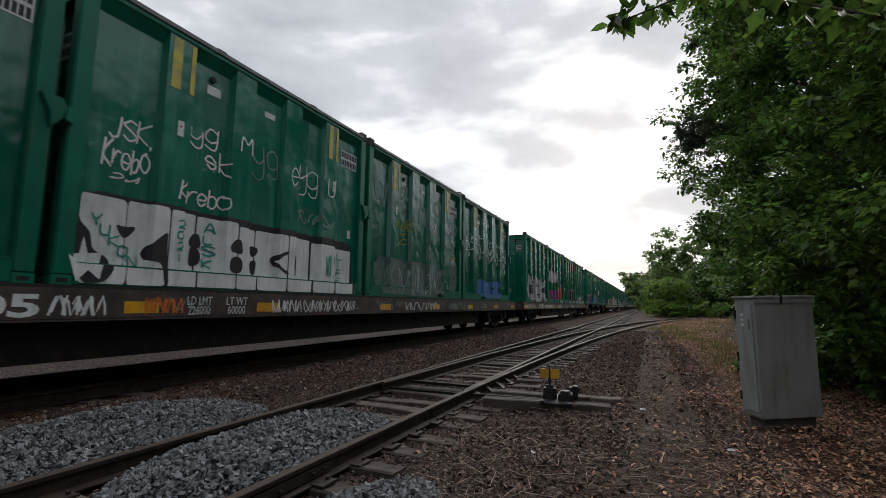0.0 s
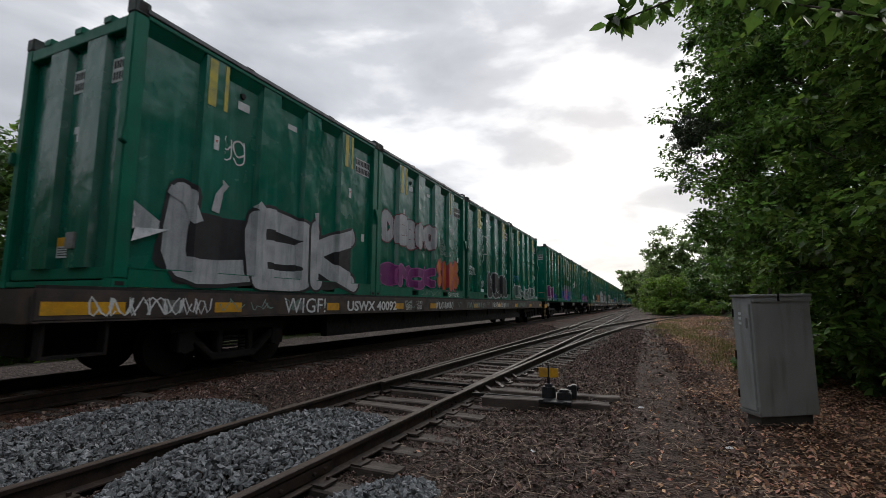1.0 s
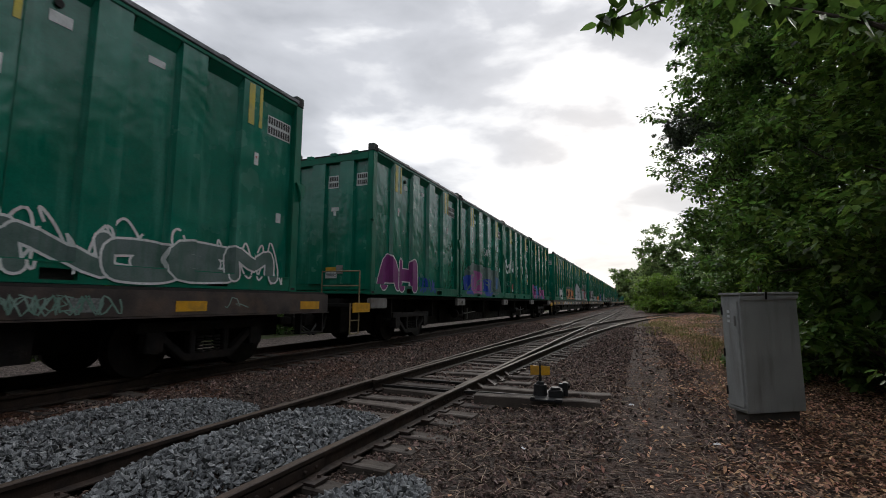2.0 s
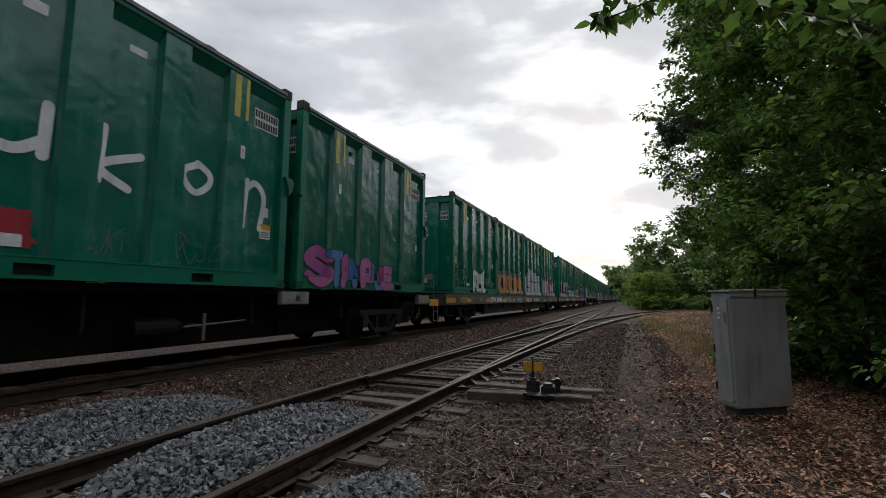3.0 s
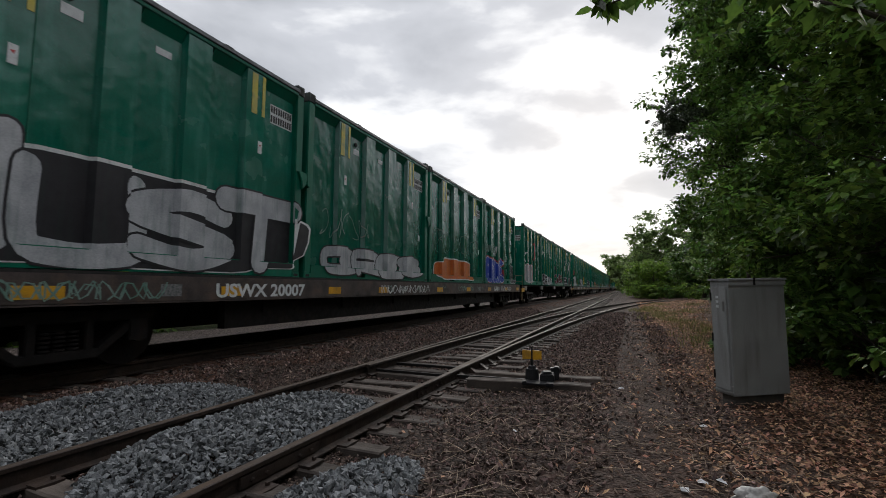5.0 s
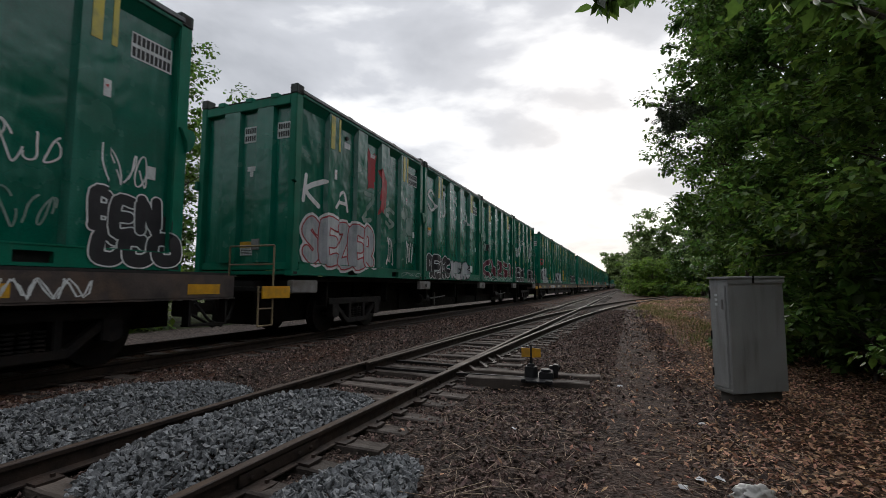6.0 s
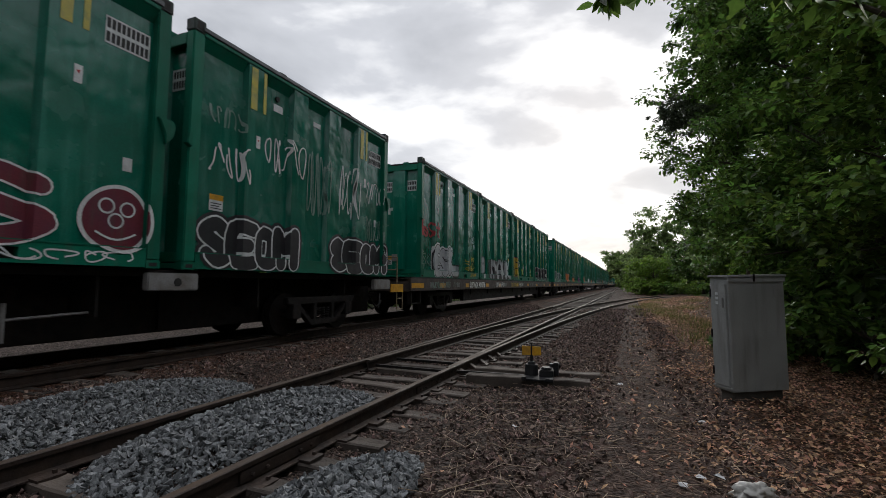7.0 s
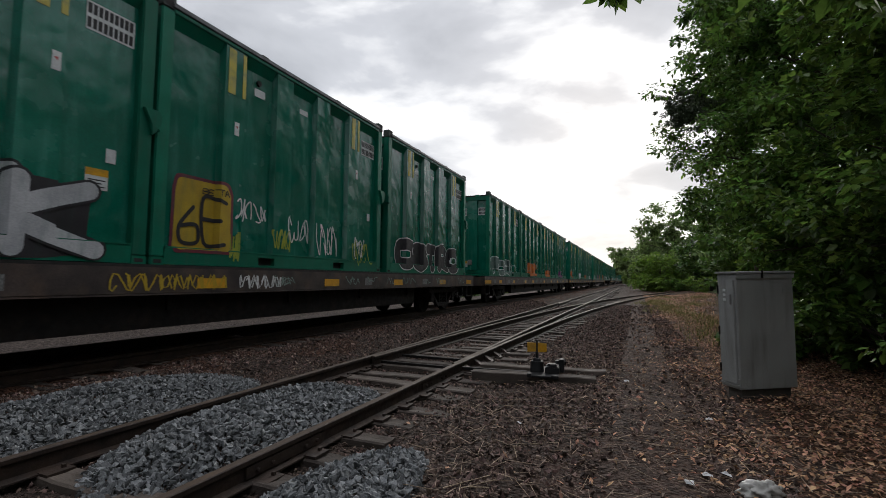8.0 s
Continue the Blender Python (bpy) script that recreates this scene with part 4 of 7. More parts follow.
def flower(parent, u, w, r0, colour="white"):
    """A looping tag of round lobes with two eyes, a grin and a pointed foot."""
    bm = bmesh.new()
    k = r0
    lines = [
        [(u - 0.30 * k + 0.36 * k * math.cos(a), w + 0.78 * k + 0.55 * k * math.sin(a)) for a in [2 * math.pi * i / 10 for i in range(11)]],
        [(u - 0.02 * k, w + 1.0 * k), (u + 0.4 * k, w + 1.12 * k), (u + 0.72 * k, w + 0.8 * k), (u + 0.6 * k, w + 0.35 * k), (u + 0.92 * k, w + 0.1 * k), (u + 0.72 * k, w - 0.5 * k), (u + 0.35 * k, w - 0.55 * k), (u + 0.3 * k, w - 1.0 * k), (u - 0.05 * k, w - 1.3 * k), (u - 0.2 * k, w - 0.8 * k), (u - 0.7 * k, w - 0.5 * k), (u - 0.85 * k, w + 0.2 * k), (u - 0.5 * k, w + 0.3 * k)],
        [(u - 0.35 * k, w + 0.3 * k), (u - 0.3 * k, w - 0.35 * k)],
        [(u - 0.12 * k, w + 0.2 * k), (u - 0.02 * k, w - 0.2 * k), (u + 0.25 * k, w - 0.05 * k), (u + 0.36 * k, w + 0.3 * k)],
        [(u + 0.05 * k, w - 0.15 * k), (u + 0.2 * k, w - 0.45 * k), (u + 0.3 * k, w - 0.1 * k)],
        [(u + 0.12 * k, w + 0.62 * k), (u + 0.15 * k, w + 0.58 * k)],
    ]
    for i, q in enumerate(lines):
        brush(bm, smooth_line(q), 0.032, i * 0.0003)
    drape(bm, 1)
    return finish("spray_scrawl", bm, colour, parent, "looping white tag of round lobes")


# ---- rail cars ----
def add_bogie(car, y, name="bogie"):
    """A three-piece bogie under the car, wheels about 0.84 m across; its sides are open cast frames."""
    z0 = MAIN_Z - 1.40  # rail head seen from the container floor
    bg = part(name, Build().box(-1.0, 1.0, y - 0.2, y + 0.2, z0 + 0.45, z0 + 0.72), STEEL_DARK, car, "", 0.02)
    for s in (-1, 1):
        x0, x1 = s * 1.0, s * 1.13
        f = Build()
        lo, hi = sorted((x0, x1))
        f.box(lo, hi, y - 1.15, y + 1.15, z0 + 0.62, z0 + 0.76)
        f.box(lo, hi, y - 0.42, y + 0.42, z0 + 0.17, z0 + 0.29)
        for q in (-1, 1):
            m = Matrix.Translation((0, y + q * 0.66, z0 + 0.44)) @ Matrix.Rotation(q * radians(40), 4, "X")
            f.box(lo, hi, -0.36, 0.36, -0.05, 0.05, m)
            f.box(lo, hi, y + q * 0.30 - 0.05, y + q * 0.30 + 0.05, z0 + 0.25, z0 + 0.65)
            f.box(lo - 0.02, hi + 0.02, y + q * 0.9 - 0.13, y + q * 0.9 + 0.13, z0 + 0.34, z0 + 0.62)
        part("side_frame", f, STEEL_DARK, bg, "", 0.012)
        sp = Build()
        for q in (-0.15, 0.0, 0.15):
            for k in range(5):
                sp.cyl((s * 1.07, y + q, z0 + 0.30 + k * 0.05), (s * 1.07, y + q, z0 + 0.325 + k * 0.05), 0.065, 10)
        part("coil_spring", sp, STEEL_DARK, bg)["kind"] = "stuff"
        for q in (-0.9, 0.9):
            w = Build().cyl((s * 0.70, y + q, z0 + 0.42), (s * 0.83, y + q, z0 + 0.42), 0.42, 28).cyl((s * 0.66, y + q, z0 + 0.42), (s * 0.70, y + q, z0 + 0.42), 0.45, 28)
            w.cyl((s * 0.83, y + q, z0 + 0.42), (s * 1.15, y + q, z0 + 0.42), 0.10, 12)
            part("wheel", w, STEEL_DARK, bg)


def add_coupler(car, y, sgn):
    z = -0.60
    b = Build().box(-0.09, 0.09, *sorted((y, y + sgn * 0.75)), z - 0.08, z + 0.08).box(-0.16, 0.16, *sorted((y + sgn * 0.7, y + sgn * 1.0)), z - 0.14, z + 0.14)
    part("coupler", b, STEEL_DARK, car, "", 0.02)
    h = Build()
    pts = [(0.35, y + sgn * 0.1, z + 0.1), (0.45, y + sgn * 0.3, z - 0.2), (0.4, y + sgn * 0.6, z - 0.32), (0.3, y + sgn * 0.95, z - 0.1)]
    for a, c in zip(pts, pts[1:]):
        h.cyl(a, c, 0.025, 8)
    part("brake_hose", h, DARK, car)


def railing(car, y, sgn, colour):
    """Grab irons at the end platform."""
    b = Build()
    for x in (1.28, 0.2):
        b.cyl((x, y, -0.25), (x, y, 0.55), 0.017, 6)
    b.cyl((1.28, y, 0.55), (0.2, y, 0.55), 0.017, 6).cyl((1.28, y, 0.2), (0.2, y, 0.2), 0.014, 6)
    b.cyl((1.28, y + sgn * 0.35, -0.9), (1.28, y + sgn * 0.35, -0.2), 0.017, 6).cyl((1.28, y, -0.9), (1.28, y, -0.2), 0.017, 6)
    for z in (-0.9, -0.6, -0.3):
        b.cyl((1.28, y, z), (1.28, y + sgn * 0.35, z), 0.014, 6)
    part("grab_rail", b, colour, car, "worn yellow grab rail")


def flat_car():
    c = thing("flat_car", "long weathered flat car with a dark side sill and yellow reflectors", "rail car", "cars of the train")
    total = 3 * PITCH + LENGTH
    y0, y1 = -0.95, total + 0.75
    part("deck", Build().box(-1.28, 1.28, y0, y1, -0.12, -0.03), SILL, c)
    for s in (-1, 1):
        x0, x1 = sorted((s * 1.33, s * 1.25))
        part("side_sill", Build().box(x0, x1, y0, y1, -0.38, -0.028), SILL, c, "rust-stained side sill", 0.01)
        part("sill_flange", Build().box(*sorted((s * 1.355, s * 1.2)), y0, y1, -0.40, -0.382), SILL, c)
        # Black strip standing in for the shade between deck and containers.
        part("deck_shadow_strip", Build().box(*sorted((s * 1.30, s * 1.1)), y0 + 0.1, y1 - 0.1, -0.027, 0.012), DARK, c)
    for sgn, yy in ((-1, y0), (1, y1)):
        part("end_sill", Build().box(-1.25, 1.25, *sorted((yy, yy - sgn * 0.12)), -0.42, -0.03), SILL, c, "", 0.01)
        part("step_frame", Build().box(1.16, 1.3, *sorted((yy - sgn * 0.10, yy - sgn * 0.14)), -0.80, -0.40).box(1.16, 1.3, *sorted((yy - sgn * 0.75, yy - sgn * 0.79)), -0.80, -0.40).box(1.14, 1.3, *sorted((yy - sgn * 0.10, yy - sgn * 0.79)), -0.80, -0.77), STEEL_DARK, c)
        add_coupler(c, yy, sgn)
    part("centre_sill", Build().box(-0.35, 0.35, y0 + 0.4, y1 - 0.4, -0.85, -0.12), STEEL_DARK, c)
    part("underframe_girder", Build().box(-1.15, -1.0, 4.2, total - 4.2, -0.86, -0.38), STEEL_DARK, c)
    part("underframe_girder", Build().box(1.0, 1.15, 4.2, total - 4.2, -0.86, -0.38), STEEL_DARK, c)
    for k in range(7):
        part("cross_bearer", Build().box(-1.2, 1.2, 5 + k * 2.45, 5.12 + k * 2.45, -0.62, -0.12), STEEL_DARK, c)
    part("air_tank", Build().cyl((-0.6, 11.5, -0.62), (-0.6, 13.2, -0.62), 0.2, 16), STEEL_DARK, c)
    for y in (1.9, total - 1.9):
        add_bogie(c, y)
    for y, a in ((-0.45, 0.44), (1.54, 0.25), (4.15, 0.2), (6.95, 0.22), (9.1, 0.25), (12.95, 0.25), (15.95, 0.25), (18.9, 0.25), (22.0, 0.25), (24.6, 0.28)):
        part("reflector", Build().box(1.33, 1.334, y - a, y + a, -0.32, -0.17), YELLOW, c, "yellow reflector")
    for y in (0.62, 3.1, 10.3, 17.4, 20.6):
        part("stencil_plate", Build().box(1.33, 1.3335, y - 0.16, y + 0.16, -0.31, -0.14), MATS_TEXT, c, "dark stencilled data plate")
    return c, total


def spine_car():
    c = thing("spine_car", "black spine car with grey container brackets and yellow end platforms", "rail car", "cars of the train")
    total = 3 * PITCH + LENGTH
    y0, y1 = -0.35, total + 0.35
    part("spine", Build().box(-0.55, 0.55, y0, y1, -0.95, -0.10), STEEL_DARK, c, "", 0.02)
    # Plate added to block light in the gap under the containers, dark like shade.
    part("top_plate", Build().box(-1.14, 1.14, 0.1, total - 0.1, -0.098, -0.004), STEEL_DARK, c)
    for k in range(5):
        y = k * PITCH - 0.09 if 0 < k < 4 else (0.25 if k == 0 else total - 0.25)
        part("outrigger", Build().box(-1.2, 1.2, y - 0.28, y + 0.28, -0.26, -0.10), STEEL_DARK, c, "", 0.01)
        if 0 < k < 4:
            for s in (-1, 1):
                br = part("container_bracket", Build().box(*sorted((s * 1.2, s * 1.32)), y - 0.42, y + 0.36, -0.30, -0.05), BRACKET, c, "grey container bracket", 0.015)
                part("bracket_hole", Build().cyl((s * 1.315, y + 0.02, -0.18), (s * 1.325, y + 0.02, -0.18), 0.06, 14), DARK, br)
    for k in range(8):
        part("stiffener", Build().box(-0.62, 0.62, 3.0 + k * 2.6, 3.06 + k * 2.6, -0.9, -0.12), STEEL_DARK, c)
    for sgn, yy in ((-1, y0), (1, y1)):
        part("end_platform", Build().box(-1.3, 1.3, *sorted((yy, yy + sgn * 0.55)), -0.30, -0.22), STEEL_DARK, c, "", 0.01)
        part("platform_edge", Build().box(1.3, 1.33, *sorted((yy - sgn * 0.1, yy + sgn * 0.6)), -0.42, -0.20), YELLOW, c, "yellow platform edge", 0.005)
        part("end_bracket", Build().box(1.2, 1.32, *sorted((yy - sgn * 0.15, yy - sgn * 0.95)), -0.34, -0.08), BRACKET, c, "", 0.02)
        railing(c, yy + sgn * 0.3, sgn, RAIL_TAN)
        add_coupler(c, yy + sgn * 0.2, sgn)
    for y in (2.4, total - 2.4):
        add_bogie(c, y)
    # brake gear hung on the spine
    for y in (7.2, 16.2):
        b = Build().cyl((0.98, y, -0.62), (0.98, y + 1.3, -0.56), 0.018, 6).cyl((0.98, y + 0.35, -0.85), (0.98, y + 0.35, -0.42), 0.025, 6)
        b.cyl((0.60, y + 0.35, -0.62), (0.98, y + 0.35, -0.62), 0.03, 6)
        part("brake_rigging", b, BRACKET, c, "worn grey brake rod")
        part("brake_cylinder", Build().cyl((0.85, y - 0.75, -0.62), (0.85, y - 0.1, -0.62), 0.15, 16).cyl((0.85, y - 0.1, -0.62), (0.85, y + 0.0, -0.62), 0.09, 12), STEEL_DARK, c)
    for k in range(9):
        part("side_gusset", Build().box(0.55, 1.1, 1.2 + k * 2.7, 1.24 + k * 2.7, -0.62, -0.1), STEEL_DARK, c)
    return c, total


def stroke(c, pts, wid, colour, layer, name="graffiti_outline"):
    bm = bmesh.new()
    ribbon(bm, pts, wid)
    drape(bm, layer)
    finish(name, bm, colour, c)


def shape(c, pts, colour, layer, name, label=""):
    """A painted patch with straight and curved edges, smoothed once."""
    for _ in range(2):
        pts = [q for i in range(len(pts)) for q in ((0.78 * pts[i][0] + 0.22 * pts[(i + 1) % len(pts)][0], 0.78 * pts[i][1] + 0.22 * pts[(i + 1) % len(pts)][1]), (0.22 * pts[i][0] + 0.78 * pts[(i + 1) % len(pts)][0], 0.22 * pts[i][1] + 0.78 * pts[(i + 1) % len(pts)][1]))]
    bm = bmesh.new()
    bm.faces.new([bm.verts.new((0, u, w)) for u, w in pts])
    bmesh.ops.triangulate(bm, faces=bm.faces)
    drape(bm, layer)
    finish(name, bm, colour, c, label)


def block_white(c):
    """The long white painted field with dark figures on the second container."""
    blob(c, 0.03, 5.5, 0.03, 1.17, "black", 2, 0, 9, "graffiti_outline", 0.02, sq=0.10)
    for k, (a, b, h) in enumerate(((0.06, 0.59, 1.12), (0.60, 1.11, 1.12), (1.13, 1.57, 1.11), (1.59, 2.27, 1.10), (2.29, 2.69, 1.05), (2.71, 3.40, 1.06), (3.42, 4.07, 1.06), (4.12, 4.79, 1.02), (4.82, 5.43, 0.99))):
        blob(c, a, b, 0.035, h, "white", k + 5, 1, 4, "graffiti_letters", 0.012, sq=0.10)
    shape(c, [(0.03, 1.0), (0.06, 0.78), (0.2, 0.66), (0.22, 0.45), (0.42, 0.36), (0.45, 0.2), (0.34, 0.04), (0.03, 0.04)], "black", 3, "graffiti_detail")
    shape(c, [(0.46, 0.80), (0.58, 0.77), (0.71, 0.80), (0.71, 0.74), (0.58, 0.60)], "black", 3, "graffiti_detail")
    shape(c, [(1.11, 0.80), (0.95, 0.66), (0.78, 0.46), (0.86, 0.36), (1.05, 0.36), (1.10, 0.04), (1.16, 0.04), (1.12, 0.40), (1.08, 0.55)], "black", 3, "graffiti_detail")
    for u, w, ru, rw in ((1.58, 0.72, 0.10, 0.11), (1.58, 0.49, 0.10, 0.15), (2.26, 0.71, 0.12, 0.12), (2.26, 0.42, 0.13, 0.14), (2.68, 0.69, 0.09, 0.09), (2.68, 0.42, 0.07, 0.13), (3.62, 0.52, 0.05, 0.2), (4.79, 0.7, 0.06, 0.14), (4.79, 0.35, 0.05, 0.12)):
        blob(c, u - ru, u + ru, w - rw, w + rw, "black", int(u * 10 + w * 9), 3, 3, "graffiti_detail", 0.12, sq=0.8)
    shape(c, [(3.0, 0.58), (3.25, 0.72), (3.43, 0.78), (3.43, 0.72), (3.28, 0.66), (3.12, 0.58), (3.28, 0.44), (3.44, 0.38), (3.42, 0.33), (3.25, 0.40)], "black", 3, "graffiti_detail")
    bm = bmesh.new()
    vs = [bm.verts.new((0, 0.15 + (0.21 if i % 2 == 0 else 0.08) * math.sin(i * math.pi / 5 - 0.1), 0.30 + (0.29 if i % 2 == 0 else 0.11) * math.cos(i * math.pi / 5 - 0.1))) for i in range(10)]
    bm.faces.new(vs); bmesh.ops.triangulate(bm, faces=bm.faces)
    drape(bm, 5); finish("painted_star", bm, "white", c, "white painted star")
    for t, u, w in zip("YUKON", (0.25, 0.35, 0.46, 0.58, 0.70), (0.82, 0.70, 0.58, 0.46, 0.34)):
        letters(c, t, u - 0.055, u + 0.055, w - 0.065, w + 0.065, "teal", 0.03, 5)
    letters(c, "2\n0\n2\n1", 1.24, 1.40, 0.40, 0.98, "teal", 0.02, 5)
    letters(c, "A\nL\nS\nK", 1.70, 1.92, 0.34, 1.02, "teal", 0.02, 5)
    letters(c, "L\nI\nF\nE", 4.94, 5.12, 0.25, 0.9, "teal", 0.02, 5)
    scrawl(c, 4.48, 4.66, 0.28, 0.9, "teal", 4, 3, 0.02, 4)


def paint_all(boxes):
    """Spray-painted marks, container by container: (car, place on the car)."""
    c = boxes[0, 0]
    scrawl(c, 0.6, 4.8, 0.2, 1.0, "silver", 1, 8, 0.04)
    c = boxes[0, 1]
    block_white(c)
    letters(c, "JSK.", 0.30, 0.82, 1.86, 2.20, "white", 0.0, 1, 0.2)
    letters(c, "Krebo", 0.24, 0.82, 1.48, 1.84, "white", 0.0, 1, 0.1, 0.02)
    scrawl(c, 0.35, 0.75, 1.36, 1.45, "white", 3, 2)
    letters(c, "yg", 1.38, 1.85, 2.12, 2.5, "white", 0.0, 1); letters(c, "sk", 1.67, 2.06, 1.84, 2.16, "white", 0.0, 1, lean=-0.1)
    letters(c, "Krebo", 1.22, 2.08, 1.25, 1.55, "white", 0.0, 1, 0.2)
    letters(c, "M", 2.22, 2.45, 2.29, 2.55, "white"); letters(c, "yg", 2.52, 3.12, 1.94, 2.54, "faint", 0.0)
    letters(c, "e", 3.40, 3.58, 2.02, 2.36, "white"); letters(c, "yg", 3.60, 4.25, 1.92, 2.5, "white", 0.0); letters(c, "U", 4.47, 4.7, 2.05, 2.42, "white")
    scrawl(c, 3.58, 4.7, 1.36, 1.62, "faint", 7, 6, 0.035)
    c = boxes[0, 2]
    blob(c, 0.25, 4.4, 0.06, 1.05, "grey", 3, 0, 7, amp=0.07); scrawl(c, 0.3, 4.3, 0.1, 1.0, "faint", 4, 18, 0.03, 1); scrawl(c, 1.5, 4.3, 0.1, 0.9, "silver", 9, 10, 0.025, 2)
    for t, u0, u1, w0, w1 in (("W", 0.2, 0.8, 2.4, 2.95), ("4", 1.4, 1.95, 2.62, 3.1), ("h", 2.5, 3.05, 2.15, 3.05), ("a", 3.62, 4.15, 2.6, 3.08), ("b", 4.75, 5.5, 2.2, 2.78)):
        letters(c, t, u0, u1, w0, w1, "faint", 0.05)
    letters(c, "HAHAS\n25", 1.22, 2.15, 1.45, 2.15, "ygreen", 0.0, 1, 0.2); letters(c, "yg", 3.32, 3.6, 1.98, 2.36, "white"); letters(c, "yg mec", 4.74, 5.4, 1.80, 2.06, "white", lean=-0.08)
    blob(c, 4.75, 5.6, 0.2, 1.38, "grey", 8, 0, 5, amp=0.05, sq=0.8)
    for i, (cu, cw, ru, rw) in enumerate(((5.17, 0.88, 0.44, 0.5), (4.98, 0.78, 0.13, 0.14), (5.36, 0.76, 0.13, 0.14), (5.17, 0.5, 0.07, 0.1))):
        stroke(c, [(cu + ru * math.cos(a / 5), cw + rw * math.sin(a / 5)) for a in range(33)], 0.035, "faint", 1 + 0.2 * i, "graffiti_detail")
    for i in range(5):
        stroke(c, [(4.92 + i * 0.12, 0.25), (4.93 + i * 0.12, 0.45)], 0.03, "faint", 2, "graffiti_detail")
    letters(c, "*", 4.45, 4.65, 0.3, 0.5, "faint", 0.02)
    c = boxes[0, 3]
    for u, w in ((0.62, 2.1), (1.86, 2.1), (3.06, 2.05), (4.12, 2.0), (5.22, 1.96)):
        flower(c, u, w, 0.36)
    bubble(c, "SORE", 1.5, 4.35, 0.1, 0.8, "lightblue", "black")
    scrawl(c, 4.6, 5.4, 0.55, 0.68, "ygreen", 2, 4, 0.015)
    c = boxes[1, 0]
    blob(c, 0.35, 5.0, 0.05, 1.2, "black", 8, 0, 7, "graffiti_outline", 0.12)
    bubble(c, "LBK", 0.6, 4.95, 0.07, 1.46, "silver", "black", None, "large silver letter with black shadow", fat=0.23, edge=0.06, wave=0.06)
    for q, pts in enumerate((((0.52, 1.42), (0.8, 1.3), (0.95, 1.0)), ((1.45, 1.72), (1.25, 1.45), (1.2, 1.2)), ((2.05, 1.5), (2.25, 1.35)), ((3.55, 1.62), (3.62, 1.3)), ((4.95, 1.45), (4.6, 1.2)))):
        stroke(c, pts, 0.14, "silver", 6 + 0.3 * q, "graffiti_detail")
    bm = bmesh.new()
    vs = [bm.verts.new((0, u, w)) for u, w in ((0.0, 0.6), (0.58, 0.84), (0.02, 1.18), (0.1, 0.95), (-0.0, 0.93), (-0.0, 0.76), (0.1, 0.8))]
    bm.faces.new(vs); bmesh.ops.triangulate(bm, faces=bm.faces); drape(bm, 2); finish("painted_arrow", bm, "silver", c, "silver painted arrow")
    letters(c, "yg", 1.32, 1.78, 2.08, 2.48, "white", 0.0)
    c = boxes[1, 1]
    bubble(c, "DEEMO", 0.2, 3.28, 1.42, 2.2, "silver", "maroon"); bubble(c, "SMOK", 0.2, 3.2, 0.28, 0.86, "purple", "pink")
    bubble(c, "SIMS", 3.4, 5.35, 0.28, 1.22, "orange", "pink", "red", edge=0.016, fat=0.46); letters(c, "LEGAL\nKORONAS\nUNSTOPPABLE", 3.56, 4.42, 1.38, 1.95, "faint"); letters(c, "SUITONE", 4.3, 5.2, 0.06, 0.2, "white"); scrawl(c, 2.3, 3.7, 0.06, 0.22, "faint", 3, 7)
    c = boxes[1, 2]
    letters(c, "this\nTRAIN.", 0.22, 0.86, 0.92, 1.28, "white"); scrawl(c, 0.2, 0.55, 1.12, 1.30, "white", 4, 3, 0.02)
    flower(c, 1.78, 2.12, 0.46); letters(c, "Leon", 1.33, 1.95, 0.5, 0.95, "white"); bubble(c, "DEMS", 2.2, 5.2, 0.14, 1.05, "black", "black", "silver")
    scrawl(c, 2.5, 5.0, 0.2, 0.95, "white", 5, 6, 0.02, 4); blob(c, 1.5, 1.95, 0.30, 0.42, "white", 1, 1, 3, amp=0.03)
    c = boxes[1, 3]
    scrawl(c, 0.3, 5.4, 0.1, 0.9, "white", 6, 14, 0.035); bubble(c, "ENGEM", 0.5, 5.2, 0.12, 0.66, "grey", "white"); scrawl(c, 0.3, 1.1, 0.9, 1.3, "lightblue", 8, 4)
    c = boxes[2, 0]
    bubble(c, "AH", 0.3, 2.3, 0.1, 1.05, "purple", "white"); scrawl(c, 2.6, 3.8, 0.1, 0.6, "blue", 3, 6, 0.05)
    c = boxes[2, 1]
    blob(c, 0.3, 5.5, 0.08, 1.35, "grey", 2, 0, 6); blob(c, 2.6, 4.0, 0.1, 0.85, "blue", 3, 1, 6); blob(c, 4.3, 5.0, 0.4, 0.98, "lightblue", 5, 1, 6); blob(c, 1.0, 2.4, 0.1, 1.1, "pink", 7, 1, 5); blob(c, 0.4, 1.4, 0.1, 0.9, "blue", 9, 1, 5)
    scrawl(c, 0.5, 4.8, 0.2, 1.2, "faint", 12, 9, 0.04, 3); letters(c, "SMIS", 2.9, 3.85, 1.82, 2.2, "white"); letters(c, "4er", 4.56, 5.12, 1.5, 1.9, "faint"); letters(c, "A", 4.9, 5.25, 0.85, 1.35, "faint", 0.02)
    c = boxes[2, 2]
    for t, u0, u1, w0, w1 in (("ny", 0.2, 0.95, 1.30, 1.95), ("u", 1.36, 1.93, 1.42, 2.0), ("k", 2.5, 3.02, 1.24, 1.98), ("o", 3.68, 4.12, 1.42, 1.88), ("n", 4.82, 5.28, 1.05, 1.85)):
        letters(c, t, u0, u1, w0, w1, "white", 0.06, 1, 0.2)
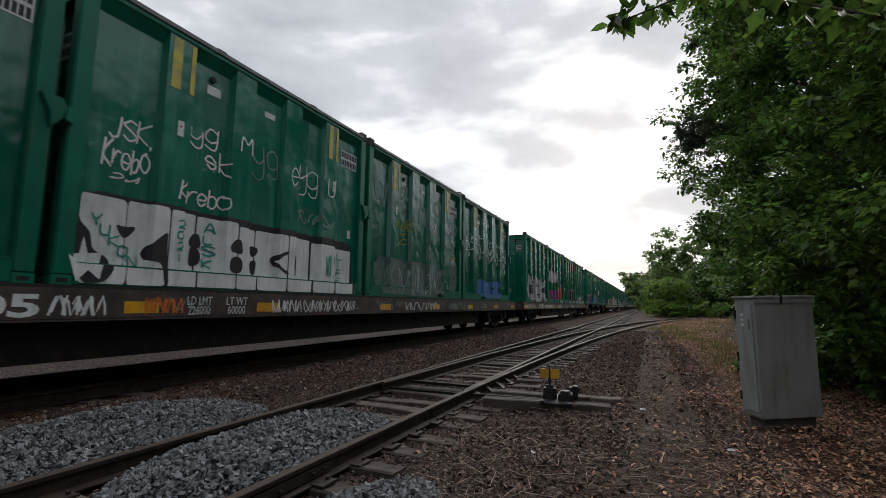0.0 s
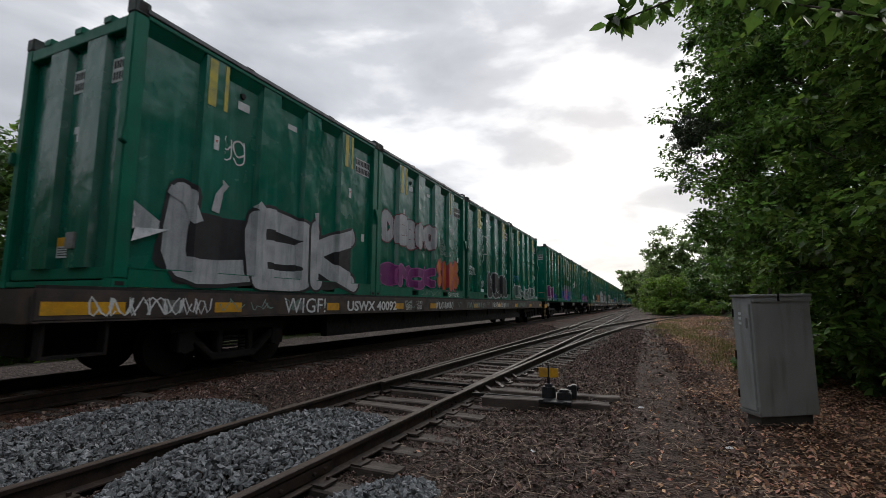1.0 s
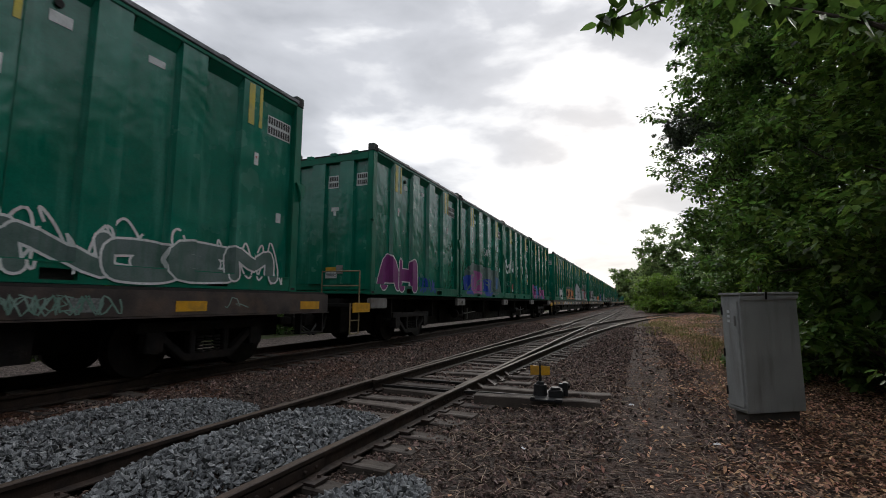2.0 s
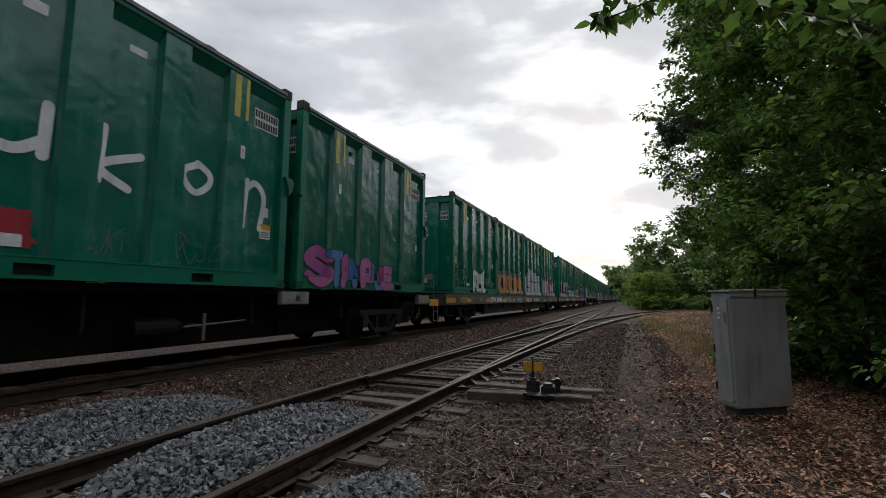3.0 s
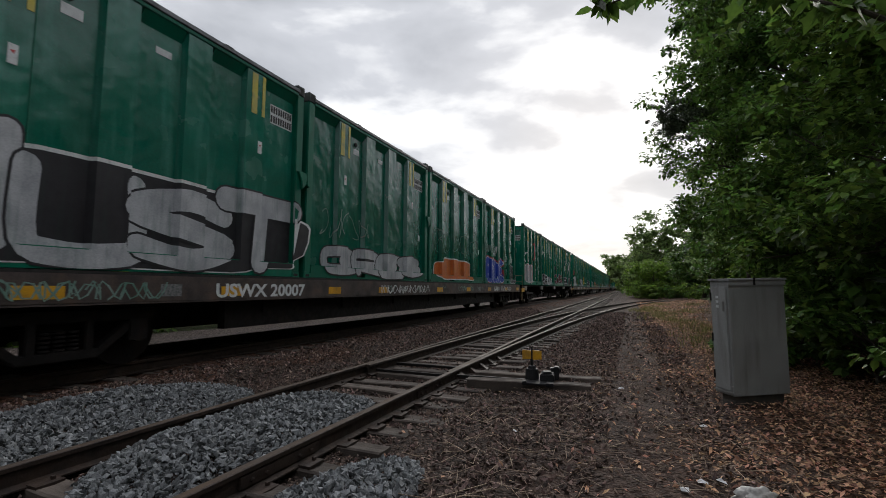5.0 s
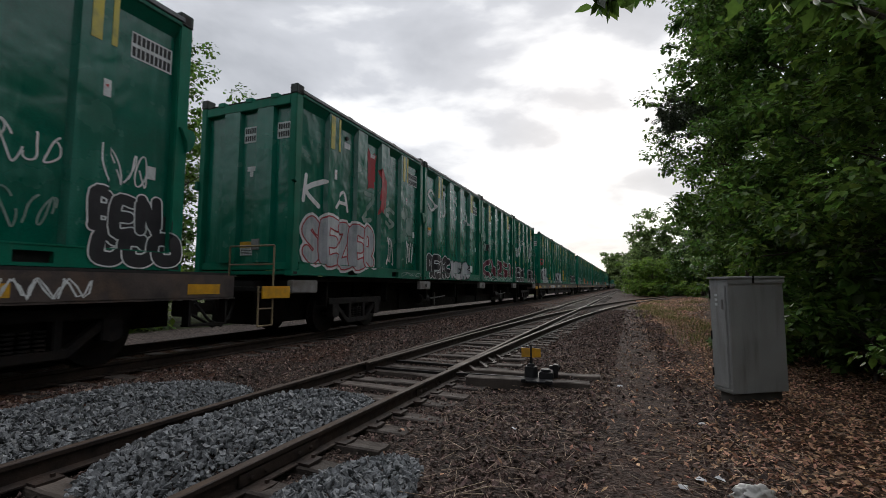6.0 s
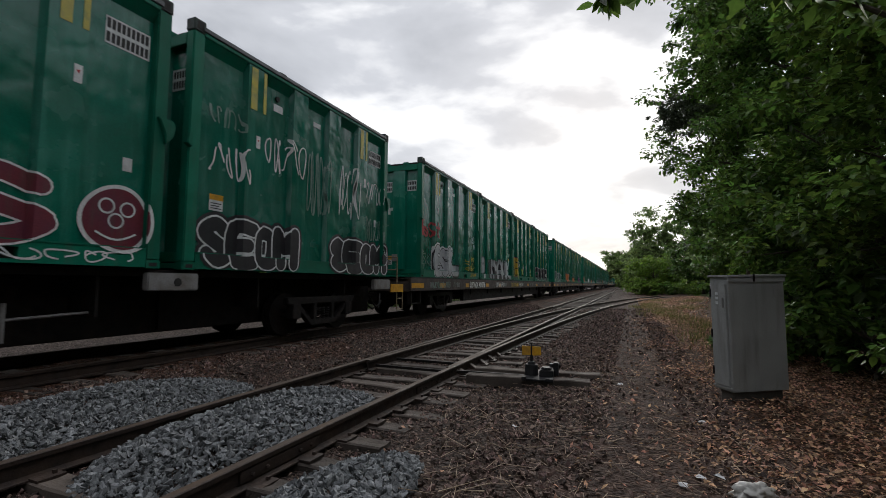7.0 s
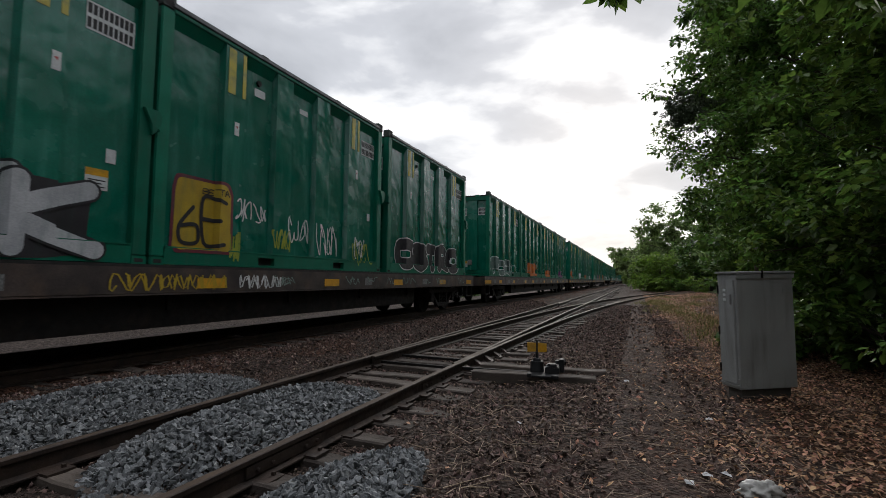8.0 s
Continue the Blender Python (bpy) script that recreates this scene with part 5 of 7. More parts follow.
    blob(c, 1.25, 1.95, 0.35, 0.78, "red", 4, 0, 9, amp=0.2); blob(c, 1.42, 1.82, 0.36, 0.5, "white", 4, 2, 3, amp=0.03, sq=0.2); scrawl(c, 2.4, 2.9, 0.35, 0.7, "grey", 3, 3, 0.015); scrawl(c, 3.5, 4.4, 0.3, 0.8, "grey", 5, 4, 0.015); scrawl(c, 0.3, 1.1, 0.6, 0.9, "grey", 6, 5, 0.015)
    c = boxes[2, 3]
    for i, (t, u0, u1, f) in enumerate((("S", 0.2, 0.95, "pink"), ("T", 0.85, 1.4, "lightblue"), ("A", 1.3, 1.9, "pink"), ("M", 1.75, 2.3, "lightblue"), ("P", 2.1, 2.8, "pink"), ("L", 2.75, 3.15, "lightblue"), ("E", 3.1, 3.7, "pink"))):
        bubble(c, t, u0, u1, 0.05, 0.98 - 0.05 * i, f, "black", fat=0.3, edge=0.02, base=0.8 * i)
    c = boxes[3, 0]
    bm = bmesh.new()
    for i, (cu, cw, rr) in enumerate(((0.40, 0.48, 0.26), (1.32, 0.44, 0.26), (1.32, 0.44, 0.08))):
        brush(bm, [(cu + rr * math.cos(a / 4), cw + rr * math.sin(a / 4)) for a in range(27)], 0.022, i * 0.0003)
    for i, q in enumerate((((0.40, 0.48), (0.62, 0.9), (1.0, 0.86), (1.32, 0.44)), ((0.62, 0.9), (0.85, 0.42), (1.0, 0.86)), ((0.55, 1.02), (0.72, 1.05)), ((1.0, 0.86), (1.02, 1.08), (1.2, 1.12)), ((1.05, 0.44), (1.58, 0.44)), ((1.32, 0.2), (1.32, 0.68)), ((0.85, 0.42), (0.8, 0.24), (0.95, 0.22)))):
        brush(bm, smooth_line(q), 0.022, 0.001 + i * 0.0003)
    drape(bm, 1); finish("spray_scrawl", bm, "faint", c, "thin drawn bicycle")
    letters(c, "B A K", 0.55, 1.75, 1.0, 1.35, "faint")
    bubble(c, "POME", 2.15, 3.85, 0.1, 0.98, "white", "black", None, "white bubble letters outlined in black"); letters(c, "FIGURANT", 4.05, 5.52, 0.35, 0.72, "faint", lean=-0.15)
    letters(c, "*", 2.68, 2.95, 0.42, 0.68, "black", 0.0, 5); letters(c, "*", 3.5, 3.72, 0.5, 0.7, "black", 0.0, 5)
    blob(c, 1.55, 1.95, 0.33, 0.45, "white", 1, 1, 3, amp=0.03, sq=0.2)
    c = boxes[3, 1]
    blob(c, 0.17, 5.6, 0.3, 1.3, "grey", 1, 0, 9, amp=0.08); bubble(c, "KNARCMS", 0.22, 5.5, 0.08, 1.08, "fire", "black", None, "fiery orange and red letters")
    scrawl(c, 0.4, 5.3, 0.2, 1.0, "red", 3, 9, 0.05, 4); scrawl(c, 0.5, 5.4, 0.3, 1.0, "black", 4, 8, 0.02, 5)
    for u in (0.45, 1.5, 2.66, 3.76, 4.95):
        bm = bmesh.new()
        ribbon(bm, [(u + 0.15 * math.cos(a / 4), 2.28 + 0.18 * math.sin(a / 4)) for a in range(27)], 0.03)
        ribbon(bm, [(u - 0.25, 2.1), (u + 0.2, 2.0), (u - 0.18, 1.95), (u + 0.25, 1.9), (u + 0.1, 1.72), (u - 0.12, 1.66), (u - 0.18, 1.9)], 0.03)
        drape(bm, 1); finish("spray_scrawl", bm, "purple", c, "small purple spray figure")
    c = boxes[3, 2]
    blob(c, 0.18, 1.9, 0.05, 1.3, "silver", 3, 2, 4, "graffiti_letters", 0.06, "black")
    for k, (u0, u1, h) in enumerate(((0.85, 1.7, 1.8), (1.65, 2.4, 1.75), (2.35, 3.0, 1.65), (2.95, 3.65, 1.6), (3.6, 4.15, 1.52), (4.1, 4.85, 1.45))):
        blob(c, u0, u1, 0.5, h, "silver", k + 2, 4, 3, "graffiti_letters", 0.05, "black")
    for k, (u0, u1) in enumerate(((1.75, 2.55), (2.5, 3.25), (3.25, 3.8), (3.8, 4.85), (4.6, 5.4))):
        blob(c, u0, u1, 0.05, 0.95 if k < 4 else 0.8, "silver", k + 20, 6, 4, "graffiti_letters", 0.06, "black")
    blob(c, 4.72, 5.35, 1.62, 1.98, "white", 3, 4, 3, "graffiti_detail", 0.05, "black"); letters(c, "2023", 4.85, 5.25, 1.74, 1.88, "black", 0.0, 8); scrawl(c, 4.9, 5.2, 0.45, 0.7, "black", 4, 3, 0.015, 8)
    c = boxes[3, 3]
    blob(c, 0.17, 5.6, 0.06, 1.15, "grey", 2, 0, 8, amp=0.06)
    bubble(c, "AMTIME", 0.25, 5.6, 0.04, 1.22, "silver", "red", "maroon", lean=-0.15, fat=0.36, edge=0.04); letters(c, "ISY", 0.2, 0.75, 1.68, 1.88, "faint")
    for t, u in (("M", 1.15), ("O", 2.25), ("N", 3.45), ("R", 4.6)):
        bubble(c, t, u - 0.1, u + 0.74, 1.34, 1.94, "black", "white", fat=0.24, wave=0.0, edge=0.024)
    c = boxes[4, 0]
    blob(c, 0.17, 5.9, 0.05, 1.35, "black", 5, 1, 8, "graffiti_outline", 0.12, "white")
    for t, u0, u1, h in (("J", 0.3, 1.5, 1.6), ("U", 1.3, 2.7, 1.35), ("S", 2.6, 4.1, 1.3), ("T", 3.9, 5.7, 1.5)):
        bubble(c, t, u0, u1, 0.1, h, "silver", "black", fat=0.2, base=u0)
    c = boxes[4, 1]
    bubble(c, "GRES", 0.5, 5.3, 0.1, 0.72, "silver", "black"); scrawl(c, 0.4, 2.2, 0.9, 1.6, "faint", 3, 5)
    c = boxes[4, 2]
    blob(c, 0.5, 4.4, 0.1, 0.85, "orange", 4, 1, 5, "graffiti_letters", 0.15, "white"); scrawl(c, 0.3, 5.3, 1.0, 1.9, "faint", 5, 9)
    c = boxes[4, 3]
    blob(c, 0.17, 3.25, 0.06, 0.95, "red", 6, 0, 7, "graffiti_halo", 0.06); blob(c, 0.17, 3.2, 0.05, 0.85, "blue", 2, 1, 5, amp=0.06)
    bubble(c, "BTNE", 0.35, 3.15, 0.1, 1.2, "blue", "white", "red", "blue bubble letters with white and red edges")
    scrawl(c, 0.2, 1.0, 1.45, 1.88, "faint", 2, 7, 0.03); scrawl(c, 1.22, 2.05, 1.35, 1.85, "white", 3, 6, 0.022); scrawl(c, 3.52, 4.26, 1.12, 1.6, "white", 5, 4); scrawl(c, 4.65, 5.32, 1.09, 1.6, "white", 6, 4)
    scrawl(c, 3.56, 4.26, 0.43, 0.87, "faint", 7, 4); blob(c, 4.6, 5.6, 0.05, 0.95, "black", 5, 0, 6); bubble(c, "BEN", 4.55, 5.5, 0.46, 1.0, "black", "white", edge=0.02); bubble(c, "CCO", 4.6, 5.75, 0.04, 0.52, "black", "white", edge=0.02)
    c = boxes[5, 0]
    for t, u0, u1, w0, w1 in (("K", 0.2, 0.85, 1.5, 2.08), ("A", 1.2, 1.78, 1.55, 1.98), ("Z", 2.3, 2.98, 1.45, 2.1), ("S", 3.42, 4.05, 1.4, 1.92)):
        letters(c, t, u0, u1, w0, w1, "faint" if t in "ZS" else "white", 0.05, 1, 0.2)
    blob(c, 0.17, 2.9, 0.2, 1.2, "white", 4, 0, 6, "graffiti_halo", 0.06); bubble(c, "SEZER", 0.25, 2.95, 0.24, 1.22, "silver", "red", "white", "silver bubble letters outlined in red and white")
    blob(c, 2.6, 3.05, 2.3, 3.35, "red", 3, 0, 8, amp=0.3); blob(c, 3.15, 3.45, 1.7, 2.9, "red", 5, 0, 8, amp=0.35)
    scrawl(c, 3.5, 4.05, 0.3, 1.2, "white", 3, 4, 0.03); blob(c, 4.65, 5.3, 1.3, 1.85, "faint", 4, 0, 3, amp=0.05); scrawl(c, 4.65, 5.3, 0.45, 1.12, "white", 8, 6, 0.025); scrawl(c, 4.4, 5.7, 0.08, 0.2, "faint", 2, 3)
    c = boxes[5, 1]
    for t, u0, u1, w0, w1 in (("S", 0.3, 0.82, 2.35, 3.02), ("U", 1.36, 1.8, 2.3, 3.0), ("C", 2.55, 2.98, 2.34, 3.0), ("A", 3.6, 4.3, 2.3, 2.78)):
        letters(c, t, u0, u1, w0, w1, "white", 0.045, 1)
    blob(c, 0.17, 2.05, 0.05, 0.78, "black", 3, 0, 5, amp=0.05); bubble(c, "REA3", 0.25, 2.05, 0.06, 0.82, "black", "white"); bubble(c, "KEAS", 2.2, 4.3, 0.06, 0.72, "silver", "black"); blob(c, 4.3, 4.65, 0.35, 0.62, "white", 1, 1, 3, amp=0.05); letters(c, "AYK", 4.9, 5.5, 0.05, 0.18, "faint")
    c = boxes[5, 2]
    for t, u, s in (("K", 0.24, 0.85), ("A", 1.35, 0.75), ("R", 2.52, 0.7), ("S", 3.64, 0.76)):
        bubble(c, t, u - 0.05, u + s + 0.05, 0.2, 1.08, "maroon", "white", fat=0.2, wave=0.0, edge=0.024)
    blob(c, 4.85, 5.65, 0.22, 1.02, "maroon", 4, 3, 3, "painted_face", 0.03, "white", sq=1.0)
    for q, (eu, ew, er) in enumerate(((5.12, 0.78, 0.09), (5.38, 0.76, 0.09), (5.24, 0.6, 0.09))):
        bm = bmesh.new(); ribbon(bm, [(eu + er * math.cos(i * 0.3), ew + er * math.sin(i * 0.3)) for i in range(22)], 0.025); drape(bm, 6); finish("graffiti_detail", bm, "white", c)
    bm = bmesh.new(); ribbon(bm, [(5.0 + 0.05 * i, 0.45 - 0.09 * math.sin(i * math.pi / 10)) for i in range(11)], 0.025); drape(bm, 6); finish("graffiti_detail", bm, "white", c)
    blob(c, 0.3, 1.15, 1.4, 1.75, "faint", 4, 0, 5); blob(c, 0.2, 0.7, 1.75, 2.4, "faint", 6, 0, 6, amp=0.3); scrawl(c, 0.3, 1.1, 1.4, 1.75, "black", 6, 4, 0.04, 2); scrawl(c, 1.32, 2.1, 1.5, 2.15, "faint", 7, 5); scrawl(c, 0.2, 5.5, 0.05, 0.2, "white", 7, 14, 0.02)
    c = boxes[5, 3]
    for u0, u1, h, s in ((0.17, 2.25, 0.85, 3), (3.4, 5.75, 0.8, 5)):
        bubble(c, "SEOM", u0, u1, 0.04, h, "black", "white", "black")
    for i, (u0, u1, w0, w1) in enumerate(((0.2, 0.9, 2.35, 2.7), (0.25, 1.05, 1.5, 2.1), (1.42, 2.45, 1.8, 2.6), (2.6, 3.28, 1.2, 2.6), (3.72, 4.48, 1.25, 2.65), (4.78, 5.7, 1.8, 2.4), (4.9, 5.7, 0.85, 1.5))):
        scrawl(c, u0, u1, w0, w1, "faint" if i % 3 == 0 else "white", i + 30, 5, 0.028)
    c = boxes[6, 0]
    letters(c, "WeSt.", -0.1, 1.42, 1.34, 1.88, "red", 0.035, 1, 0.1, 0.05); letters(c, "D8K", -0.1, 0.7, 0.42, 0.85, "faint"); bubble(c, "ESK", 0.95, 2.75, 0.08, 1.08, "silver", "black", "white"); blob(c, 2.55, 3.2, 0.08, 0.5, "silver", 3, 4, 4, "graffiti_detail", 0.05, "black")
    letters(c, "BEER\nCAN\nBENNY", 4.6, 5.4, 0.35, 0.9, "yellow", 0.02); scrawl(c, 4.6, 5.35, 0.1, 0.26, "yellow", 3, 7); letters(c, "y\ns", 4.27, 4.47, 0.34, 0.8, "yellow", 0.02); letters(c, "N.80", 4.75, 5.36, 1.5, 1.8, "white")
    c = boxes[6, 1]
    blob(c, 0.2, 0.75, 0.3, 1.0, "silver", 2, 1, 4, "graffiti_letters", 0.05, "black"); letters(c, "cos", 0.32, 0.62, 0.68, 0.78, "black", 0, 4); blob(c, 0.35, 0.6, 0.06, 0.3, "silver", 2, 1, 4, "graffiti_letters", 0.05)
    blob(c, 1.0, 5.2, 0.04, 0.95, "black", 3, 0, 6, amp=0.04, sq=0.2)
    for i, (t, u0, u1) in enumerate((("I", 1.1, 1.8), ("M", 1.85, 2.75), ("A", 2.75, 3.55), ("N", 3.55, 4.35), ("K", 4.3, 5.2))):
        bubble(c, t, u0, u1, 0.04, 1.05, "silver", "black", None, "silver block letter", fat=0.22, base=0.8 * i)
    c = boxes[6, 2]
    blob(c, 0.18, 1.1, 0.22, 1.3, "yellow", 2, 1, 3, "graffiti_letters", 0.04, "maroon", sq=0.2); letters(c, "6E", 0.28, 1.0, 0.34, 1.06, "black", 0.02, 5); letters(c, "BETA", 0.65, 1.05, 1.12, 1.22, "black", 0, 5)
    for i, (u0, u1, w0, w1, k) in enumerate(((1.2, 1.95, 0.77, 1.18, "white"), (2.05, 2.6, 0.3, 0.8, "ygreen"), (2.4, 3.15, 0.5, 1.05, "white"), (3.25, 4.1, 0.3, 1.0, "white"), (4.5, 5.4, 0.15, 0.75, "ygreen"), (4.6, 5.2, 0.3, 0.8, "white"), (1.1, 1.3, 0.1, 0.6, "ygreen"))):
        scrawl(c, u0, u1, w0, w1, k, i + 3, 5, 0.024)
    c = boxes[6, 3]
    bubble(c, "OSTRO", 0.5, 4.95, 0.06, 0.95, "black", "white", edge=0.026)
    c = boxes[7, 0]
    bubble(c, "FOR", 0.4, 3.4, 0.1, 0.85, "grey", "white"); scrawl(c, 3.6, 5.2, 0.2, 0.7, "white", 3, 5)
    rnd = random.Random(11)
    for (k, i), c in boxes.items():
        if k > 7 or (k == 7 and i):
            col = rnd.choice(("white", "silver", "faint", "orange", "purple", "white"))
            a = rnd.uniform(0.3, 2.0)
            blob(c, a, a + rnd.uniform(1.0, 3.0), 0.08, rnd.uniform(0.5, 1.1), col, k * 4 + i, 1, 6, "graffiti_letters", 0.2, "black")
            scrawl(c, 0.5, 5.4, 0.2, 1.2, "faint", k * 5 + i, 8, 0.03, 4)


def sill_writing(cars):
    x = 1.3345
    def put(k, text, y0, y1, z0, z1, colour="white", **kw):
        letters(cars[k], text, y0, y1, z0, z1, colour, flat=True, x_side=x - 0.0045, layer=1, name="sill_writing", **kw)
    put(0, "05", 5.28, 5.86, -0.35, -0.10, "white", bold=0.03)
    put(0, "LD LMT\n226000", 7.58, 7.98, -0.35, -0.09, "white"); put(0, "LT WT\n60000", 8.24, 8.64, -0.35, -0.09, "white")
    put(1, "USWX 40092", 4.64, 6.80, -0.35, -0.12, "white", bold=0.03); put(1, "WIGF!", 2.73, 3.9, -0.36, -0.08, "white"); put(1, "LD LMT\n223000", 7.28, 7.68, -0.34, -0.1, "white"); put(1, "LT WT\n63000", 7.95, 8.3, -0.34, -0.1, "white")
    put(3, "USWX 80448", 4.41, 6.60, -0.35, -0.1, "white", bold=0.03); put(3, "LD LMT   224700\nLT WT     61300", 10.09, 11.1, -0.35, -0.12, "white"); put(3, "F", 8.66, 8.8, -0.33, -0.2, "white")
    for a in (12.3, 14.85):
        put(3, "THRILLER", a, a + 1.8, -0.35, -0.12, "white")
    part("data_panel", Build().box(1.33, 1.3345, 19.13, 19.42, -0.36, -0.28), PLATE, cars[3], "small white data panel")
    put(4, "USWX 20007", 3.85, 5.95, -0.35, -0.12, "white", bold=0.03)
    put(6, "USWX 40076", 4.46, 6.57, -0.35, -0.1, "white", bold=0.03)
    def mark(k, y0, y1, colour, seed, n):
        r = random.Random(seed)
        bm = bmesh.new()
        for q in range(n):
            y = y0 + (y1 - y0) * (q + 0.5) / n
            f, ph = r.uniform(0.9, 1.9), r.uniform(0, 6)
            ribbon(bm, [(y + (y1 - y0) / n * 0.6 * math.sin(i * 0.5 + ph), -0.225 + 0.115 * math.sin(i * f + ph)) for i in range(12)], 0.022)
        for v in bm.verts:
            v.co.x = x + 0.002
        finish("sill_scrawl", bm, colour, cars[k], "spray tag on the sill")["kind"] = "stuff"
    for k, y0, y1, colour, n in ((0, 5.95, 6.5, "white", 4), (0, 7.0, 7.5, "orange", 4), (0, 9.2, 9.9, "white", 5), (0, 10.0, 11.6, "white", 7), (0, 14.0, 16.0, "white", 8), (0, 17, 18.5, "faint", 7), (1, -0.4, 1.2, "white", 7), (1, 9.3, 10.6, "white", 6), (1, 12, 14, "faint", 9), (1, 15, 17, "white", 8), (1, 19, 21, "faint", 9),
                              (3, -0.9, -0.1, "yellow", 5), (3, 0.66, 1.22, "yellow", 4), (3, 7.05, 8.5, "white", 7), (3, 9.7, 10.0, "teal", 3), (4, 1.0, 3.0, "faint", 7), (4, 9.0, 12.0, "white", 9), (4, 19.7, 20.4, "white", 5), (4, 21.0, 23.0, "white", 7), (6, 0.6, 2.2, "faint", 6), (6, 8.4, 10.0, "white", 7), (6, 11.5, 13.2, "yellow", 8), (6, 13.5, 14.4, "white", 5)):
        mark(k, y0, y1, colour, int(y0 * 10) + k, n)
    rnd = random.Random(5)
    for k, c in cars.items():
        if k in (2, 5) or k > 8:
            continue
        bm = bmesh.new()
        for s in range(24):
            y = rnd.uniform(0.8, 24.0)
            if abs(y - 5.6) < 1.6 and k in (1, 3, 4, 6):
                continue
            pts = [(y + i * rnd.uniform(0.03, 0.06), -0.2 + 0.09 * math.sin(i * rnd.uniform(0.8, 1.6) + s)) for i in range(9)]
            ribbon(bm, pts, 0.018)
        for v in bm.verts:
            v.co.x = x + 0.001
        finish("sill_scrawl", bm, "faint", c, "faint tags along the sill")["kind"] = "stuff"


LOOSE = {(1, 1): 0.12, (2, 2): 0.10, (2, 3): -0.08, (3, 1): 0.06, (5, 3): -0.2, (6, 2): 0.10, (6, 3): -0.08}  # containers set down a little further back


def build_train():
    base, plain, (flat, _), (spine, _) = build_container(), build_container(False), flat_car(), spine_car()
    boxes, cars = {}, {}
    used = set()
    for k, f in enumerate(FRONTS):
        src = spine if k in (2, 5, 10, 14) else flat
        car = src if src not in used else copy_thing(src, Matrix())
        used.add(src)
        cars[k] = car
        MOVERS.append((car, f))
        for i in range(4):
            src = base if k < 10 else plain
            c = src if src not in used else copy_thing(src, Matrix())
            used.add(src)
            boxes[k, i] = c
            MOVERS.append((c, f + i * PITCH - LOOSE.get((k, i), 0)))
    paint_all(boxes)
    for key, u, w in (((0, 2), 5.25, 1.30), ((2, 2), 5.35, 1.02), ((3, 0), 0.32, 1.30), ((3, 3), 0.42, 1.36), ((5, 1), 0.42, 1.62), ((5, 3), 0.42, 1.10), ((6, 1), 5.2, 1.05)):
        side_label(boxes[key], u, w)
    sill_writing(cars)
    side_labels = {(0, 1): "green waste container with a white painted field of graffiti letters", (1, 0): "green waste container with large silver graffiti letters and an arrow", (1, 1): "green waste container with silver, purple and orange graffiti", (1, 2): "green waste container with a black graffiti piece in a white halo", (2, 2): "green waste container with white brushed letters across its side", (2, 3): "green waste container with pink and blue graffiti letters", (3, 0): "green waste container with white bubble letters and thin tags", (3, 1): "green waste container with fiery orange graffiti letters", (3, 2): "green waste container with a huge silver bubble graffiti", (3, 3): "green waste container with a red and white painted mural", (4, 0): "green waste container with black and silver graffiti letters", (4, 3): "green waste container with a blue graffiti edged in red", (5, 0): "green waste container with silver and red bubble letters", (5, 1): "green waste container with four tall white letters", (5, 2): "green waste container with maroon letters edged in white", (5, 3): "green waste container with black bubble graffiti along the bottom", (6, 0): "green waste container with silver bubble letters and red script", (6, 1): "green waste container with silver block letters", (6, 2): "green waste container with a yellow painted block", (6, 3): "green waste container with outlined silver letters"}
    for key, text in side_labels.items():
        boxes[key]["label"] = text


build_train()


# ---- plants ----
def leaf_cloud(rng, centres, radii, per, size, droop=0.3, long=1.35, form="ovate"):
    """Leaves scattered through flattened clumps: lobed or ovate and folded near by, two triangles far off."""
    n = len(centres) * per
    ci = np.repeat(np.arange(len(centres)), per)
    d = rng.normal(size=(n, 3)); d /= np.linalg.norm(d, axis=1)[:, None]
    r = rng.random(n) ** 0.45
    pos = centres[ci] + d * (r * radii[ci])[:, None] * np.array([1, 1, 0.65])
    s = size * rng.uniform(0.5, 1.35, n)
    out = d * 0.7 + rng.normal(size=(n, 3)) * 0.55
    out[:, 2] = out[:, 2] * 0.55 - droop
    out /= np.linalg.norm(out, axis=1)[:, None]
    side = np.cross(out, np.array([0, 0, 1.0]) + rng.normal(size=(n, 3)) * 0.35)
    side /= np.linalg.norm(side, axis=1)[:, None] + 1e-6
    up = np.cross(side, out)
    S = s[:, None]

    def at(t, w, h):
        return pos + out * S * long * t + side * S * w + up * S * h
    if form == "lobed":
        rim = [(-0.4, 0.0), (-0.30, 0.30), (-0.12, 0.30), (0.06, 0.50), (0.16, 0.29), (0.58, 0.0), (0.16, -0.29), (0.06, -0.50), (-0.12, -0.30), (-0.30, -0.30)]
    elif form == "ovate":
        rim = [(-0.45, 0), (-0.22, 0.36), (0.15, 0.34), (0.6, 0), (0.15, -0.34), (-0.22, -0.36)]
    else:
        rim = [(-0.45, 0), (-0.05, 0.42), (0.55, 0), (-0.05, -0.42)]
    m = len(rim)
    ring = [at(t, w, 0.22 * abs(w) - 0.10 * max(t, 0)) for t, w in rim]
    if form == "far":
        v = np.stack(ring, 1).reshape(-1, 3)
        k = np.arange(n)[:, None] * 4
        return v, np.concatenate([k + np.array([[0, 1, 2]]), k + np.array([[0, 2, 3]])], 1).reshape(-1, 3)
    v = np.stack(ring + [at(0.0, 0, -0.04)], 1).reshape(-1, 3)
    k = np.arange(n)[:, None] * (m + 1)
    return v, np.concatenate([k + np.array([[i, (i + 1) % m, m]]) for i in range(m)], 1).reshape(-1, 3)


